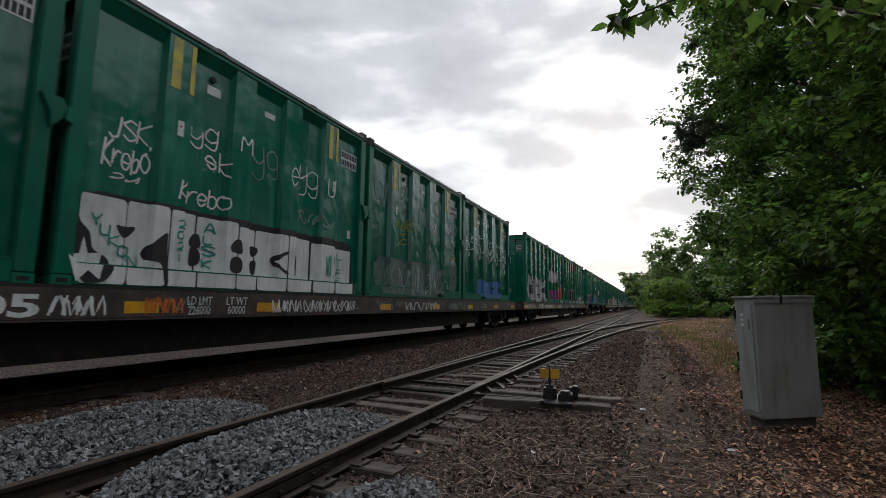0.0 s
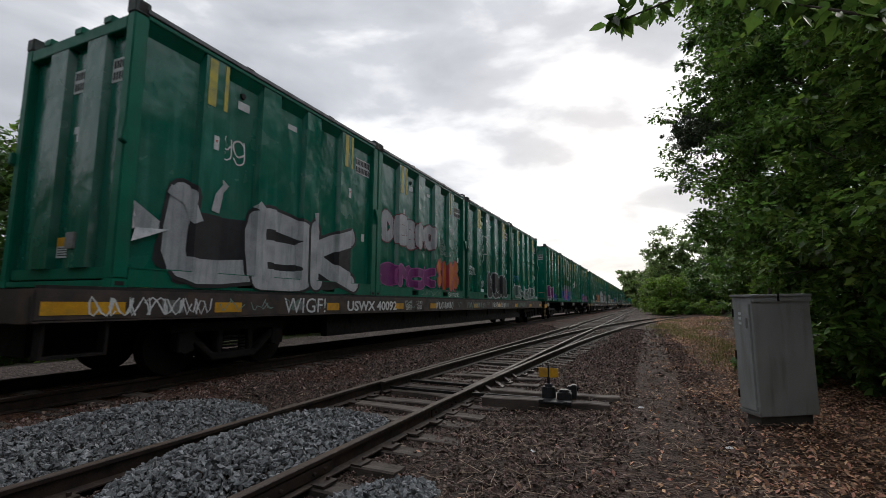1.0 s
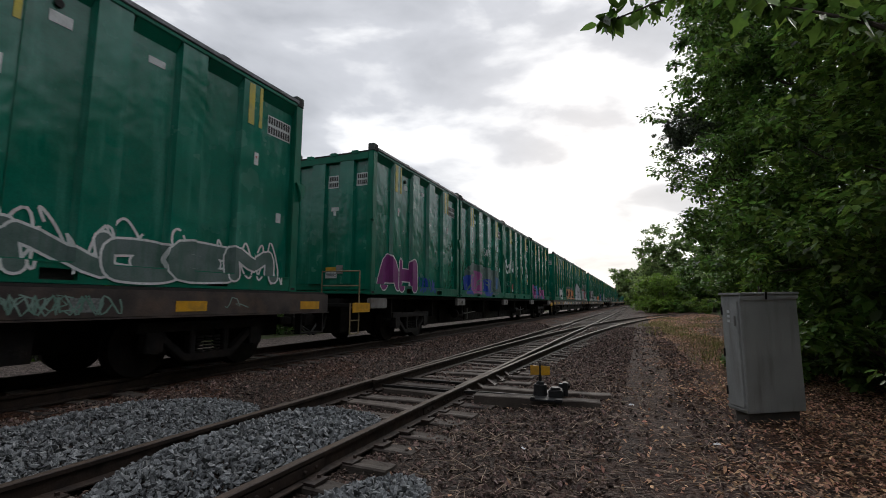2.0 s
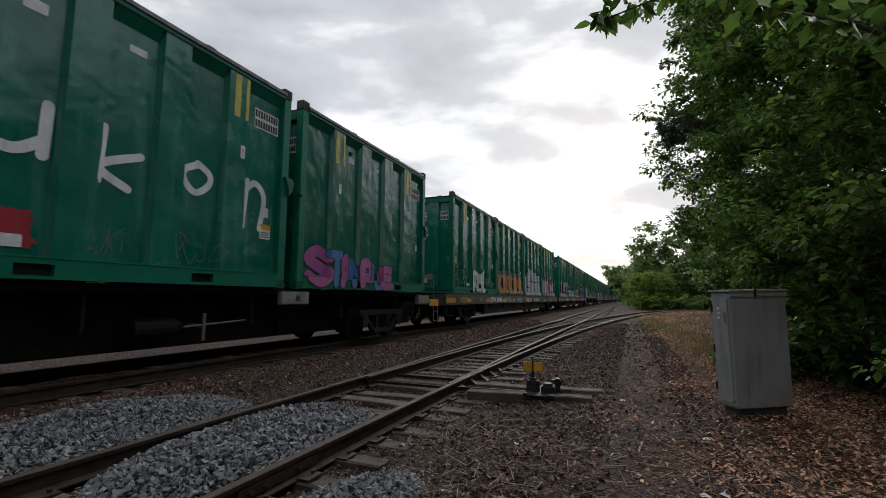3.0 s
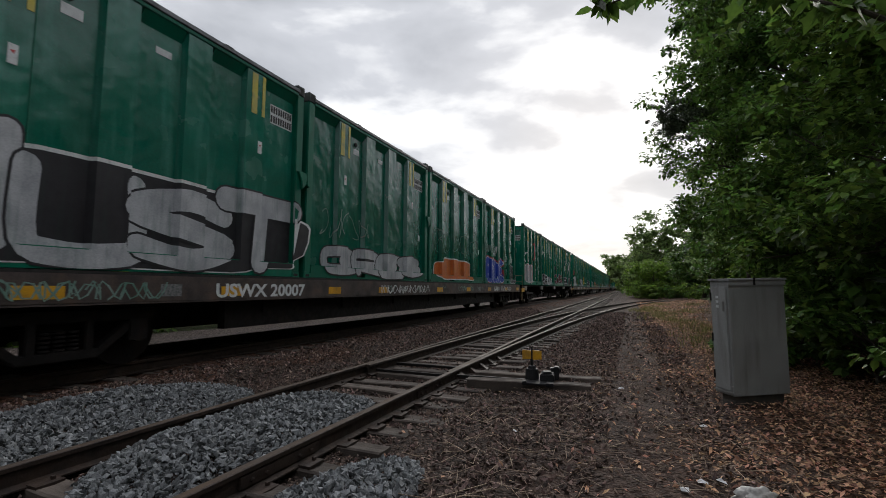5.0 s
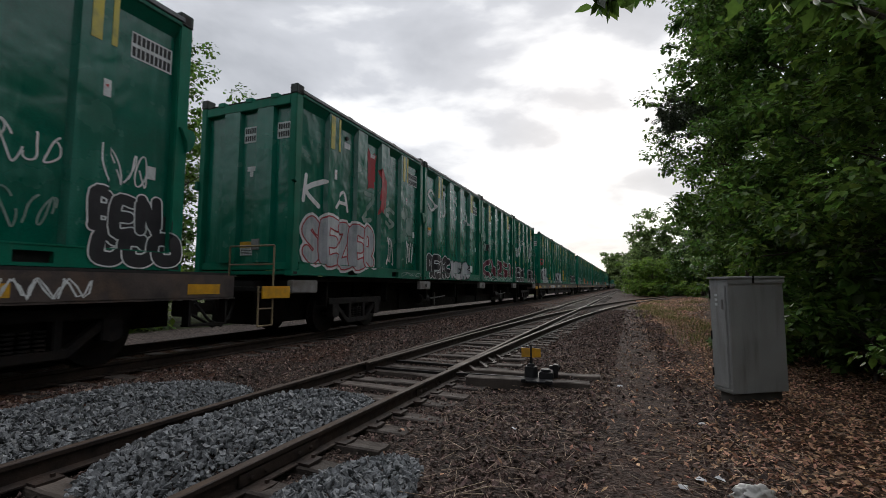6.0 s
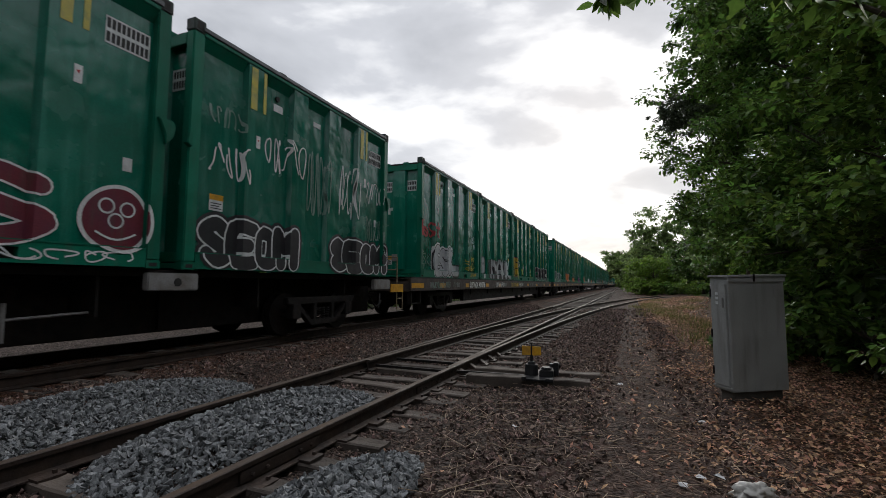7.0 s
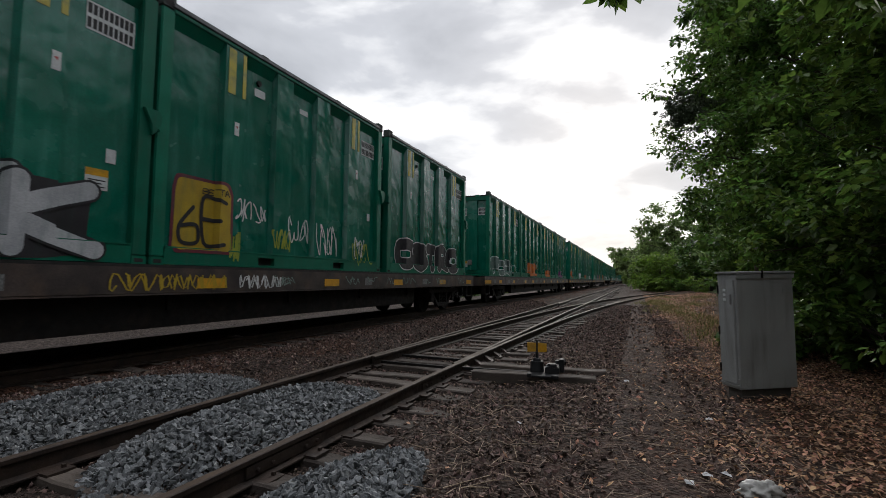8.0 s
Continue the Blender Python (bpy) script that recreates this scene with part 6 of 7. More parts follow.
def tree(name, label, x, y, height, crown, n_clumps, per, leaf, material, seed, trunk=0.14, clump=0.7, category="tree", lean=0.0, form=None, limb_count=34):
    """A tapered trunk with limbs and a crown of leaf clumps. crown: ellipsoids (x, y, z, rx, ry, rz)."""
    rng = np.random.default_rng(seed)
    z0 = float(ground_z(x, y)) - 0.05
    t = thing(name, label, category, at=pose(x, y, z0))
    cen, rad = [], []
    vol = np.array([e[3] * e[4] * e[5] for e in crown]); vol = vol / vol.sum()
    # boughs first, then leaf clumps along them, so that gaps stay between the boughs
    boughs = []
    for _ in range(max(6, n_clumps // 10)):
        e = crown[rng.choice(len(crown), p=vol)]
        d = rng.normal(size=3); d /= np.linalg.norm(d)
        boughs.append((np.array(e[:3]) + d * np.array(e[3:]) * rng.uniform(0.35, 0.95), d))
    for i in range(n_clumps):
        c, d = boughs[i % len(boughs)]
        p = c + rng.normal(size=3) * np.array([1, 1, 0.5]) * clump * 0.9 + d * clump * rng.uniform(-0.6, 1.1)
        if p[2] > 0.12:
            cen.append(p); rad.append(clump * rng.uniform(0.4, 0.95))
    cen, rad = np.array(cen), np.array(rad)
    b = Build()
    path, p = [], Vector((0, 0, 0))
    segs = 6
    for i in range(segs + 1):
        path.append(p.copy())
        p = p + Vector((rng.uniform(-0.12, 0.12) + lean * 0.25, rng.uniform(-0.12, 0.12), height * 0.8 / segs))
    for i in range(segs):
        b.cyl(path[i], path[i + 1], trunk * (1 - i / (segs + 1.5)), 9, trunk * (1 - (i + 1) / (segs + 1.5)))
    part("trunk", b, BARK, t, "", 0, True)
    limbs = Build()
    for j in rng.choice(len(cen), min(len(cen), limb_count), replace=False):
        tgt = Vector(cen[j])
        k = int(np.clip(tgt.z / (height * 0.8) * segs * 0.75, 1, segs))
        s = path[k]
        m = s.lerp(tgt, 0.5) + Vector((0, 0, 0.15 * (tgt - s).length))
        r = trunk * 0.32 * (1 - 0.6 * k / segs)
        limbs.cyl(s, m, r, 6, r * 0.6).cyl(m, tgt, r * 0.6, 5, r * 0.2)
    part("branchwork", limbs, BARK, t)
    v, f = leaf_cloud(rng, cen, rad, per, leaf, form=form or ("ovate" if abs(x) < 7 and y < 12 else "far"))
    mass("crown", v, 3, f, material, t)
    return t


ASH = (1.24, 16.00, 6.60)


def build_trees():
    # the wooded edge beside the path
    tree("broadleaf_tree", "leafy broadleaf tree with large drooping leaves beside the cabinet", 4.6, 6.9, 8.5, [(-0.3, 0, 4.6, 2.1, 2.3, 3.6), (-0.9, 0.6, 2.3, 1.35, 1.9, 1.6), (0.8, -1.4, 3.0, 2.0, 2.0, 2.6)], 480, 74, 0.086, LEAF_NEAR, 1, 0.16, 0.44, form="lobed")
    tree("broadleaf_tree", "tall leafy tree overhanging the dirt path", 4.9, 11.2, 9.5, [(-0.9, 0, 5.8, 2.4, 2.6, 4.4), (-1.6, 0.4, 2.6, 1.2, 2.2, 1.9), (-1.9, -0.6, 7.6, 1.7, 2.0, 1.8), (-2.30, 2.4, 8.40, 1.0, 1.3, 1.3), (-2.15, 2.6, 6.50, 0.9, 1.2, 1.2)], 600, 80, 0.088, LEAF, 2, 0.18, 0.52)
    tree("broadleaf_tree", "tall leafy tree overhanging the dirt path", 5.9, 17.0, 11.5, [(-1.8, 0, 7.8, 2.3, 3.0, 4.0), (-2.9, 0.3, 3.7, 0.85, 2.0, 1.7), (-1.5, 0, 2.6, 1.2, 2.6, 2.0), (-3.0, 0, 9.6, 1.3, 1.6, 1.4)], 560, 110, 0.098, LEAF, 3, 0.2, 0.6)
    tree("broadleaf_tree", "leafy tree at the edge of the wood", 8.5, 25.0, 12.0, [(-1.2, 0, 6.4, 3.2, 4.0, 5.2), (-1.8, 0, 2.5, 1.6, 3.6, 2.2)], 330, 46, 0.21, LEAF_BRIGHT, 4, 0.2, 0.9)
    tree("broadleaf_tree", "leafy tree at the edge of the wood", 9.5, 36.0, 11.0, [(-1.0, 0, 5.6, 3.6, 5.0, 4.6), (-1.6, 0, 2.6, 1.8, 4.6, 2.3)], 300, 46, 0.24, LEAF, 5, 0.22, 1.0)
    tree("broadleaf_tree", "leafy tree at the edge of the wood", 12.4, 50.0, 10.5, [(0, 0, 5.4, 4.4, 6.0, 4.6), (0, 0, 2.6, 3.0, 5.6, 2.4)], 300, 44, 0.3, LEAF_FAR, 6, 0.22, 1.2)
    tree("broadleaf_tree", "dense tree behind the front row of the wood", 8.6, 9.0, 9.5, [(0, 0, 4.6, 2.4, 3.2, 3.8)], 170, 34, 0.24, LEAF, 16, 0.2, 0.9)
    tree("broadleaf_tree", "dense tree behind the front row of the wood", 9.4, 16.0, 10.0, [(0, 0, 5.0, 2.8, 4.0, 4.2)], 170, 34, 0.26, LEAF, 17, 0.2, 1.0)
    tree("broadleaf_tree", "dense tree behind the front row of the wood", 6.6, 4.4, 9.0, [(0, 0, 4.2, 2.2, 2.8, 4.1)], 330, 84, 0.10, LEAF_NEAR, 18, 0.2, 0.55, form="lobed")
    tree("slender_ash", "slender grey-green ash with small feathery leaves", ASH[0] + 2.2, ASH[1], 9.5, [(-1.95, 0, ASH[2] + 0.1, 0.50, 0.6, 0.75), (-1.4, 0.2, ASH[2] + 0.3, 0.8, 0.8, 0.9)], 170, 90, 0.045, LEAF_ASH, 47, 0.06, 0.20, limb_count=9)
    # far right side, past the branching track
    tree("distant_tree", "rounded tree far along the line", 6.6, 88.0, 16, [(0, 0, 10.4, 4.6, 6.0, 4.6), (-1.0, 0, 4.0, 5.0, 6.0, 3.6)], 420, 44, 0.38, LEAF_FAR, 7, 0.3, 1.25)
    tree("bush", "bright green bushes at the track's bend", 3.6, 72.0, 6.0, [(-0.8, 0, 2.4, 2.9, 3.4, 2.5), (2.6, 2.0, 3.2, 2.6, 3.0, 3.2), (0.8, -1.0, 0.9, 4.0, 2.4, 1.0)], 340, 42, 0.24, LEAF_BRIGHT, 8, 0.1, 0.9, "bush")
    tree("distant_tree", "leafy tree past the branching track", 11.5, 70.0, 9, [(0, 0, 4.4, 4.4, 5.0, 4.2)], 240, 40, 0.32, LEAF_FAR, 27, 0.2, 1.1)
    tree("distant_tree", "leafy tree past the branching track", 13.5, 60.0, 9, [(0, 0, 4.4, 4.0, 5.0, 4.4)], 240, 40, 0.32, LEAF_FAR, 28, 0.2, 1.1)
    tree("distant_tree", "leafy tree past the branching track", 8.6, 63.0, 9.5, [(0, 0, 4.8, 3.4, 4.0, 4.4)], 260, 44, 0.3, LEAF, 43, 0.2, 1.0)
    tree("bush", "low bright weeds at the track's bend", 6.4, 52.0, 1.6, [(0, 0, 0.7, 1.6, 2.6, 0.8)], 60, 40, 0.14, LEAF_BRIGHT, 29, 0.03, 0.4, "bush")
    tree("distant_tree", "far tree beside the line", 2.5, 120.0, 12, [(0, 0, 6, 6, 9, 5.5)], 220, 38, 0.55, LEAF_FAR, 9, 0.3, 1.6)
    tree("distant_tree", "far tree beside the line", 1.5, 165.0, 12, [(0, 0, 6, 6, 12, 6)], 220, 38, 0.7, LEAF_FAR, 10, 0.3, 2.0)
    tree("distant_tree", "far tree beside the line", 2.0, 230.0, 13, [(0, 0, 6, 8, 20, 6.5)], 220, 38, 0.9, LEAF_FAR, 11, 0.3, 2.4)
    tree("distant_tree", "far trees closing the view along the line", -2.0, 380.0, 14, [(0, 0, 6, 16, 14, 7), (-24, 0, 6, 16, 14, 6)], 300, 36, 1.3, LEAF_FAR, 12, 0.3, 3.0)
    # behind the train
    rnd = random.Random(4)
    for i, (x, y, h) in enumerate(((-17, 3.5, 6.8), (-16.2, 8.0, 7.2), (-18.0, 12.6, 12.6), (-16.0, 19, 8.0), (-17.0, 25, 9.5), (-16, 32, 9), (-17, 41, 9.5), (-17.5, 54, 9.5), (-18, 70, 9))):
        tree("lineside_tree", "leafy tree on the far side of the tracks", x, y, h, [(0, 0, h * 0.58, 2.2, 2.7, h * 0.40), (0.4, 0, h * 0.24, 2.6, 3.0, h * 0.22)], 440, 62, 0.15, LEAF, 30 + i, 0.17, 0.8)
    for i, y in enumerate(range(0, 66, 6)):
        tree("lineside_bush", "dense bushes on the far side of the tracks", -13.6 + 0.6 * (i % 3), y + 1.0, 3.6, [(0, 0, 1.7, 1.6, 3.4, 1.9)], 90, 40, 0.16, LEAF_BRIGHT if i % 4 == 1 else LEAF, 90 + i, 0.06, 0.6, "bush")
    # the wood carried on, unseen, behind the camera; added to darken the container ends
    for i, (x, y, h) in enumerate(((6.8, -1.5, 9.0), (6.2, -6.5, 9.5), (5.6, -12.0, 10.0), (7.5, -19.0, 10.0), (-16.5, -3.0, 8.0), (-17.0, -10.0, 8.5))):
        tree("broadleaf_tree", "leafy tree at the edge of the wood", x, y, h, [(0, 0, h * 0.55, 2.4, 3.2, h * 0.42), (0, 0, h * 0.22, 2.4, 3.0, h * 0.2)], 220, 36, 0.26, LEAF, 150 + i, 0.18, 0.95)
    # low growth under the wood
    for i, (x, y, h) in enumerate(((3.5, 8.6, 1.2), (4.0, 5.8, 0.9), (3.1, 10.6, 1.5), (3.1, 13.0, 1.6), (4.2, 4.4, 0.8), (3.6, 16.5, 1.7), (4.6, 19.5, 2.0), (5.5, 23.0, 2.2), (6.4, 27.0, 2.6), (7.4, 31.5, 2.8), (8.7, 37, 3.2), (10.2, 43, 3.4), (11.6, 50, 3.4), (10.4, 57, 3.2), (5.6, 57.5, 1.6), (3.2, 66, 2.0))):
        tree("undergrowth_bush", "low leafy undergrowth at the foot of the trees", x, y, h, [(0, 0, h * 0.45, 0.75 + 0.02 * y, 1.1 + 0.05 * y, h * 0.55)], 60 + int(1.2 * y), 40, 0.07 + 0.004 * y, LEAF_BRIGHT if i > 5 and i % 3 == 0 else LEAF, 60 + i, 0.03, 0.3, "bush")
    for i, (x, y, h) in enumerate(((5.0, 9.2, 3.2), (5.6, 6.2, 3.0), (5.2, 13.2, 3.6), (6.0, 17.0, 3.6), (7.0, 22.0, 3.8), (5.4, 3.4, 2.6), (7.0, 12.0, 4.0))):
        tree("thicket", "dark dense thicket beneath the trees", x, y, h, [(0, 0, h * 0.5, 1.3, 1.9, h * 0.55)], 110, 40, 0.17, LEAF, 120 + i, 0.05, 0.5, "bush")
    # an overhanging branch above the path
    tip = thing("overhanging_branch", "drooping branch with broad pointed leaves over the path", "branch", at=pose(0, 0, 0))
    b = Build()
    pts = [(3.9, 6.2, 4.3), (2.7, 5.8, 4.75), (1.7, 5.6, 4.78), (0.8, 5.3, 4.5), (0.1, 5.05, 4.2)]
    for i, (p, q) in enumerate(zip(pts, pts[1:])):
        b.cyl(p, q, 0.035 - 0.007 * i, 7, 0.028 - 0.007 * i)
    part("stem", b, BARK, tip)
    rng = np.random.default_rng(5)
    cen = np.array([(0.10, 5.05, 4.20), (0.2, 5.1, 4.28), (0.45, 5.2, 4.36), (0.75, 5.3, 4.48), (1.0, 5.4, 4.50), (1.3, 5.5, 4.55), (1.7, 5.6, 4.6), (2.1, 5.7, 4.6), (2.6, 5.8, 4.6)])
    v, f = leaf_cloud(rng, cen, np.full(len(cen), 0.19), 13, 0.135, 0.75, 1.5)
    mass("foliage", v, 3, f, LEAF, tip)
    near = thing("overhanging_branch", "low maple branch with large leaves close above the path", "branch", at=pose(0, 0, 0))
    b = Build()
    pts = [(4.3, 3.6, 3.4), (1.58, 3.0, 2.51), (1.41, 3.0, 2.64), (1.21, 3.1, 2.82), (0.97, 3.4, 3.14)]
    for i, (p, q) in enumerate(zip(pts, pts[1:])):
        b.cyl(p, q, 0.022 - 0.005 * i, 7, 0.017 - 0.005 * i)
    part("stem", b, BARK, near)
    cen = np.array([Vector(p).lerp(Vector(q), k) for p, q in zip(pts, pts[1:]) for k in (0.0, 0.35, 0.7)])
    v, f = leaf_cloud(rng, cen, np.full(len(cen), 0.16), 9, 0.10, 0.5, 1.2, form="lobed")
    mass("foliage", v, 3, f, LEAF, near)


build_trees()


# ---- loose ballast, litter and twigs ----
def stone_shapes(rng, count=10, points=9):
    """Angular chips: twelve points hulled into a small closed mesh."""
    shapes = []
    for _ in range(count):
        bm = bmesh.new()
        for _k in range(points):
            d = rng.normal(size=3); d /= np.linalg.norm(d)
            bm.verts.new(d * np.array([1.0, 0.72, 0.45]) * rng.uniform(0.85, 1.15))
        bmesh.ops.convex_hull(bm, input=bm.verts)
        bmesh.ops.triangulate(bm, faces=bm.faces)
        bm.verts.index_update()
        used = [v for v in bm.verts if v.link_faces]
        ix = {v: i for i, v in enumerate(used)}
        shapes.append((np.array([tuple(v.co) for v in used]), np.array([[ix[v] for v in f.verts] for f in bm.faces])))
        bm.free()
    return shapes


def scatter_stones(name, label, pts, sizes, material, seed, points=9):
    rng = np.random.default_rng(seed)
    shapes = stone_shapes(rng, 10, points)
    which = rng.integers(0, len(shapes), len(pts))
    V, F, off = [], [], 0
    for s, (sv, sf) in enumerate(shapes):
        sel = np.where(which == s)[0]
        m = len(sel)
        q = rng.normal(size=(m, 4)); q /= np.linalg.norm(q, axis=1)[:, None]
        w, x, y, z = q.T
        R = np.stack([1 - 2 * (y * y + z * z), 2 * (x * y - z * w), 2 * (x * z + y * w), 2 * (x * y + z * w), 1 - 2 * (x * x + z * z), 2 * (y * z - x * w), 2 * (x * z - y * w), 2 * (y * z + x * w), 1 - 2 * (x * x + y * y)], -1).reshape(m, 3, 3)
        v = np.einsum("mij,kj->mki", R, sv) * sizes[sel][:, None, None] + pts[sel][:, None, :]
        V.append(v.reshape(-1, 3))
        F.append((sf[None] + (off + np.arange(m) * len(sv))[:, None, None]).reshape(-1, 3))
        off += m * len(sv)
    ob = mass(name, np.concatenate(V), 3, np.concatenate(F), material)
    ob.data.polygons.foreach_set("use_smooth", np.zeros(len(ob.data.polygons), dtype=bool))
    tagged(ob, label, "gravel", kind="stuff")
    return ob


def build_ballast():
    rng = np.random.default_rng(8)
    # fresh grey heaps
    n = 110000
    x, y = rng.uniform(-5.3, -0.9, n), rng.uniform(0.3, 5.7, n)
    h = heap(x, y)
    keep = (h > 0.012 + 0.02 * rng.random(n)) & (np.abs(x - A_X) > 0.045) & (np.abs(x - B_X) > 0.06)
    x, y, h = x[keep][:22000], y[keep][:22000], h[keep][:22000]
    s = 0.014 + 0.036 * rng.random(len(x)) ** 1.6
    z = ground_z(x, y) + h * rng.uniform(0.75, 1.05, len(x)) + s * 0.35
    scatter_stones("grey_ballast_heap", "heaps of fresh blue-grey crushed stone around the rails", np.stack([x, y, z], 1), s, GREY_STONE, 1)
    # old brown ballast between and beside the tracks
    n = 120000
    y = np.where(rng.random(n) < 0.03, rng.uniform(-8, -0.6, n), -0.6 + 28 * rng.random(n) ** 1.8)
    x = np.where(rng.random(n) < 0.62, rng.uniform(-5.9, -0.6, n), rng.uniform(-0.9, 1.3, n))
    keep = (np.abs(x - A_X) > 0.07) & (np.abs(x - B_X - 0.00245 * np.maximum(y - 3.5, 0) ** 2) > 0.07) & (rng.random(n) < np.where(x > -0.9, np.where((x > 0.05) & (x < 0.75), 0.12, 0.85), 1.0))
    x, y = x[keep], y[keep]
    s = (0.010 + 0.029 * rng.random(len(x)) ** 2.0) * (1 + np.maximum(y, 0) / 20)
    z = ground_z(x, y) + s * 0.25
    scatter_stones("old_ballast", "dark brown old ballast stones between the tracks", np.stack([x, y, z], 1), s, OLD_STONE, 2, 6)


build_ballast()


def build_litter():
    rng = np.random.default_rng(12)
    n = 140000
    y = np.where(rng.random(n) < 0.2, -0.8 - 9 * rng.random(n) ** 1.5, -0.8 + 22.5 * rng.random(n) ** 1.6)
    x = -0.2 + 5.2 * rng.random(n) ** 0.95
    x = np.where(rng.random(n) < 0.06, rng.uniform(-2.0, 0.6, n), x)
    keep = rng.random(n) < np.clip((x - 0.75 + 0.35 * np.sin(y * 1.7) + rng.normal(0, 0.3, n)) * 1.1, 0.045, 1)
    x, y = x[keep], y[keep]
    n = len(x)
    z = ground_z(x, y) + rng.uniform(0.005, 0.045, n)
    s = 0.009 + 0.023 * rng.random(n)
    ang = rng.uniform(0, 6.28, n)
    d = np.stack([np.cos(ang), np.sin(ang), rng.normal(0, 0.35, n)], 1)
    sd = np.stack([-np.sin(ang), np.cos(ang), rng.normal(0, 0.35, n)], 1)
    p = np.stack([x, y, z], 1)
    S = s[:, None]
    up = np.array([0, 0, 1.0])
    curl = rng.uniform(-0.2, 0.5, n)[:, None] * S
    v = np.stack([p - d * S, p + sd * S * 0.5 + up * curl, p + d * S, p - sd * S * 0.5 + up * curl], 1).reshape(-1, 3)
    k = np.arange(n)[:, None] * 4
    f = np.concatenate([k + np.array([[0, 1, 2]]), k + np.array([[0, 2, 3]])], 1).reshape(-1, 3)
    tagged(mass("dry_leaf_litter", v, 3, f, DRY_LEAF), "brown dry leaves strewn beside the path", "leaf litter", kind="stuff")
    # coarser litter and grass where the path runs out
    n = 15000
    x, y = rng.uniform(0.9, 6.5, n), 19 + 30 * rng.random(n)
    keep = x < 2.6 + (y - 19) * 0.14 + rng.normal(0, 0.3, n)
    x, y = x[keep], y[keep]
    n = len(x)
    p = np.stack([x, y, ground_z(x, y) + rng.uniform(0.01, 0.06, n)], 1)
    ang = rng.uniform(0, 6.28, n)
    d, sd = np.stack([np.cos(ang), np.sin(ang), rng.normal(0, 0.4, n)], 1), np.stack([-np.sin(ang), np.cos(ang), rng.normal(0, 0.4, n)], 1)
    S = rng.uniform(0.03, 0.07, n)[:, None]
    v = np.stack([p - d * S, p + sd * S * 0.5, p + d * S, p - sd * S * 0.5], 1).reshape(-1, 3)
    k = np.arange(n)[:, None] * 4
    f = np.concatenate([k + np.array([[0, 1, 2]]), k + np.array([[0, 2, 3]])], 1).reshape(-1, 3)
    tagged(mass("dry_leaf_litter", v, 3, f, DRY_LEAF), "thin dry leaf litter where the path runs out", "leaf litter", kind="stuff")
    # twigs and dry stalks
    b = Build()
    rnd = random.Random(6)
    for _ in range(2600):
        y = 1.8 + 9 * rnd.random() ** 1.5
        x = rnd.uniform(-1.6, 3.6)
        z = float(ground_z(x, y)) + rnd.uniform(0.01, 0.03)
        a, lg = rnd.uniform(0, 6.28), rnd.uniform(0.05, 0.28)
        m = (x + lg * math.cos(a), y + lg * math.sin(a), z + rnd.uniform(-0.004, 0.04))
        r = rnd.uniform(0.0015, 0.0045)
        b.cyl((x, y, z), m, r, 4, r * 0.6)
    ob = new("twigs", mesh_of("twigs", b, TWIG))
    tagged(ob, "dry twigs and stalks on the dirt", "twigs", kind="stuff")
    g = np.random.default_rng(21)
    n = 5200
    cx = np.array([1.5, 1.9, 1.2, 2.2, 2.6, 2.3, 1.7, 3.4, 4.4, 2.6]); cy = np.array([24.0, 27.0, 30.0, 21.0, 17.5, 13.5, 34.0, 30.0, 38.0, 42.0])
    w = g.integers(0, 10, n)
    bx, by = cx[w] + g.normal(0, 0.45, n), cy[w] + g.normal(0, 1.4, n)
    bz = ground_z(bx, by)
    a, hh = g.uniform(0, 6.28, n), g.uniform(0.06, 0.22, n)
    dx, dy = np.cos(a), np.sin(a)
    gv = np.stack([np.stack([bx - 0.012 * dy, by + 0.012 * dx, bz], 1), np.stack([bx + 0.012 * dy, by - 0.012 * dx, bz], 1), np.stack([bx + dx * hh * 0.5, by + dy * hh * 0.5, bz + hh], 1)], 1).reshape(-1, 3)
    tagged(mass("grass_tufts", gv, 3, np.arange(n * 3).reshape(-1, 3), DRY_GRASS), "sparse yellow-green grass tufts beside the path", "grass", kind="stuff")
    # paper scraps
    for i, (x, y) in enumerate(((0.72, 3.9), (0.84, 3.95), (0.6, 3.75), (0.93, 5.4), (0.15, 6.9), (-0.75, 4.6))):
        q = Build()
        r = random.Random(i)
        g = [[(x + 0.03 * (a - 1) + r.uniform(-0.008, 0.008), y + 0.022 * (c - 1) + r.uniform(-0.006, 0.006), float(ground_z(x, y)) + 0.02 + r.uniform(0, 0.025)) for c in range(3)] for a in range(3)]
        q.v = [p for row in g for p in row]
        q.f = [(a * 3 + c, a * 3 + c + 1, a * 3 + c + 4, a * 3 + c + 3) for a in range(2) for c in range(2)]
        tagged(new("paper_scrap", mesh_of("paper_scrap", q, PAPER)), "crumpled white scrap of litter on the dirt", "litter", "scraps of litter")
    # plastic bag
    bm = bmesh.new()
    bmesh.ops.create_icosphere(bm, subdivisions=4, radius=1)
    for v in bm.verts:
        k = 1 + 0.5 * noise.noise(v.co * 2.3) + 0.3 * abs(noise.noise(v.co * 5)) - 0.2 * abs(noise.noise(v.co * 11))
        v.co = Vector((v.co.x * 0.12 * k, v.co.y * 0.075 * k, max(v.co.z * 0.055 * k, -0.03)))
    me = bpy.data.meshes.new("plastic_bag"); bm.to_mesh(me); bm.free()
    me.materials.append(BAG)
    for pl in me.polygons:
        pl.use_smooth = True
    ob = tagged(new("plastic_bag", me), "crumpled dirty white plastic bag on dry leaves", "plastic bag")
    ob.matrix_world = pose(1.0, 3.72, float(ground_z(1.0, 3.72)) + 0.035, 0, 0, 25)


build_litter()


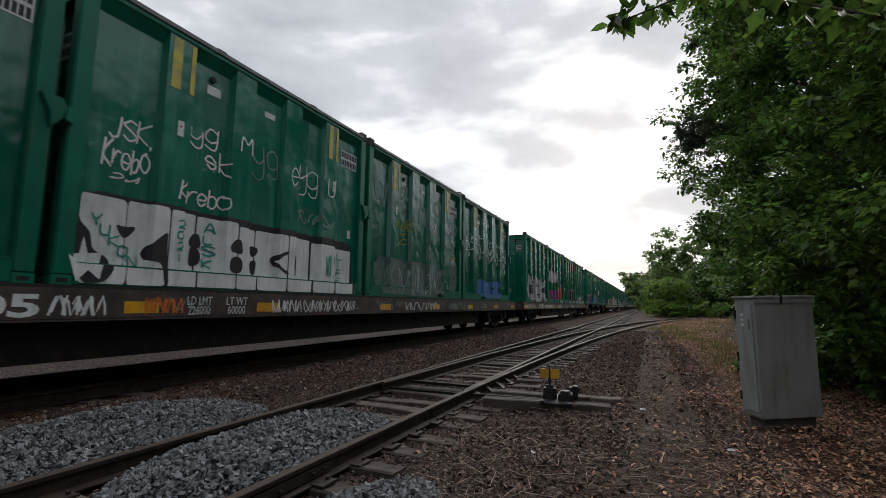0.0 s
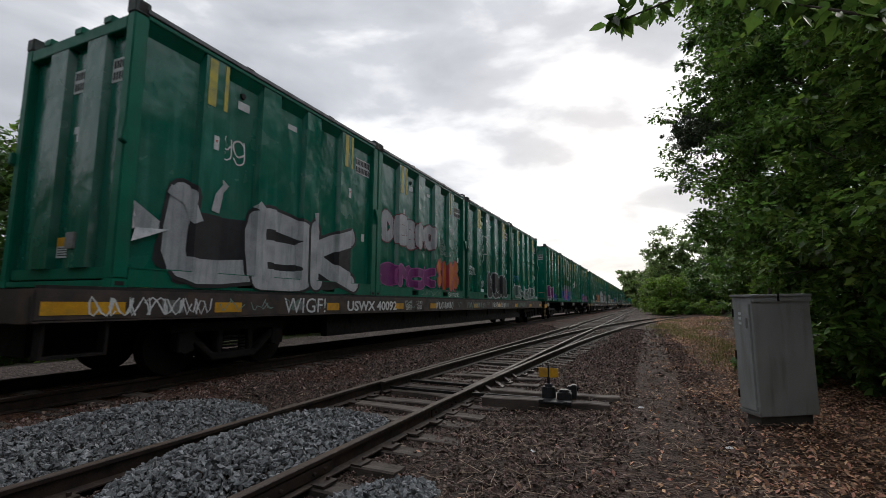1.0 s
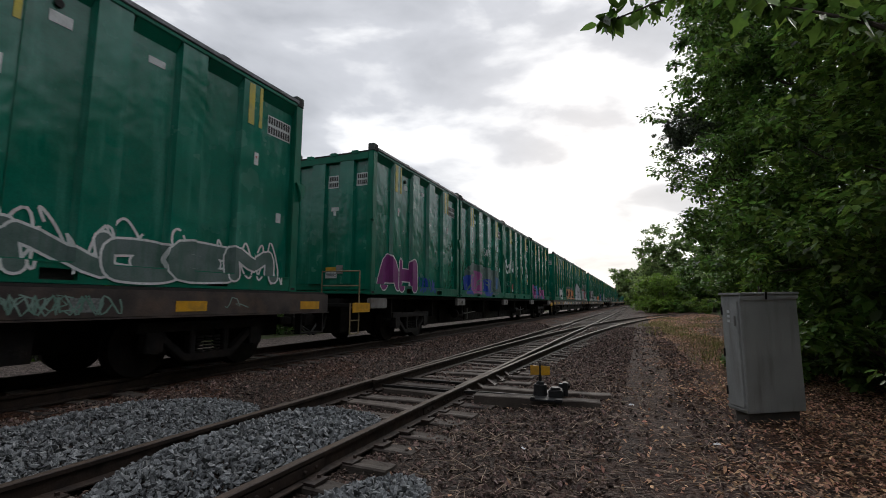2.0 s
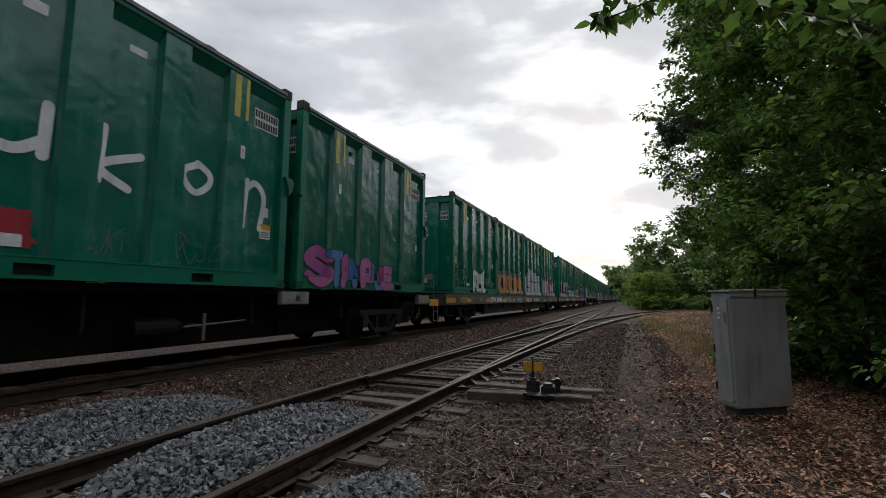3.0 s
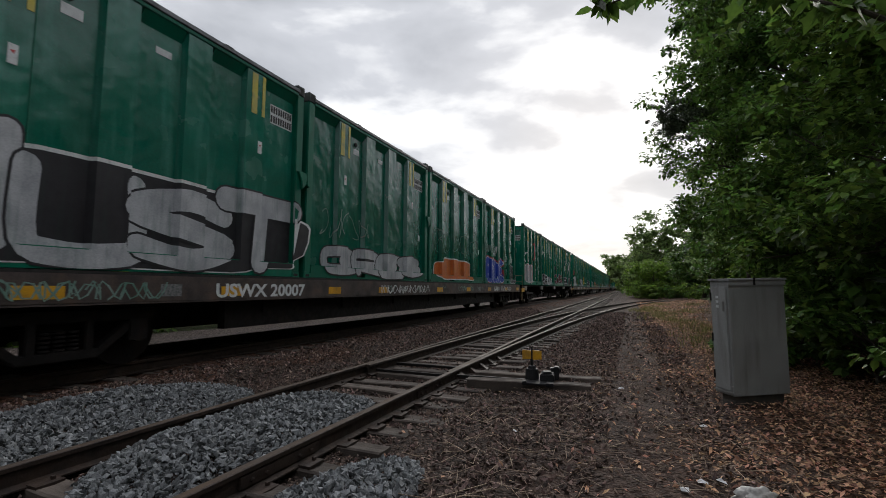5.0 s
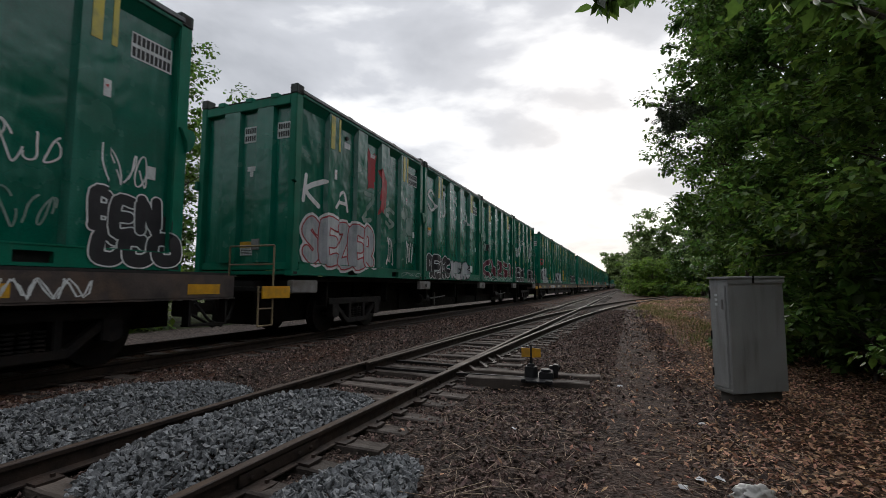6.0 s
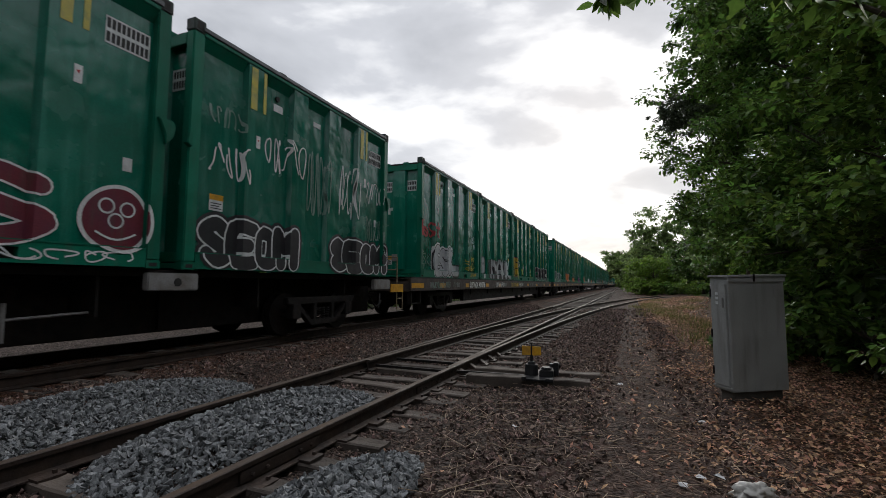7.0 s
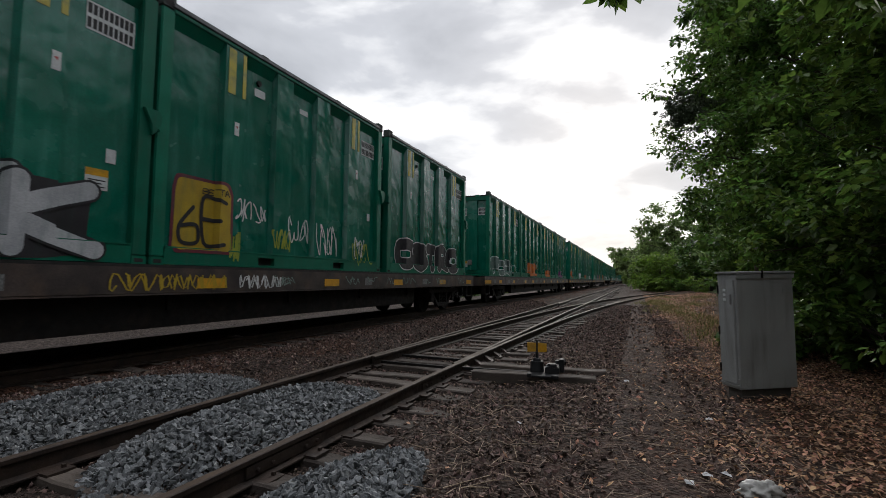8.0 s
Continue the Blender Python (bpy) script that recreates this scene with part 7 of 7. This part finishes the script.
# ---- what moves ----
def motions():
    for ob, front in MOVERS:
        walk(ob, [(t, pose(MAIN_X, front - SPEED * t, 1.40)) for t in (0, 2, 4, 6, 8)])


motions()
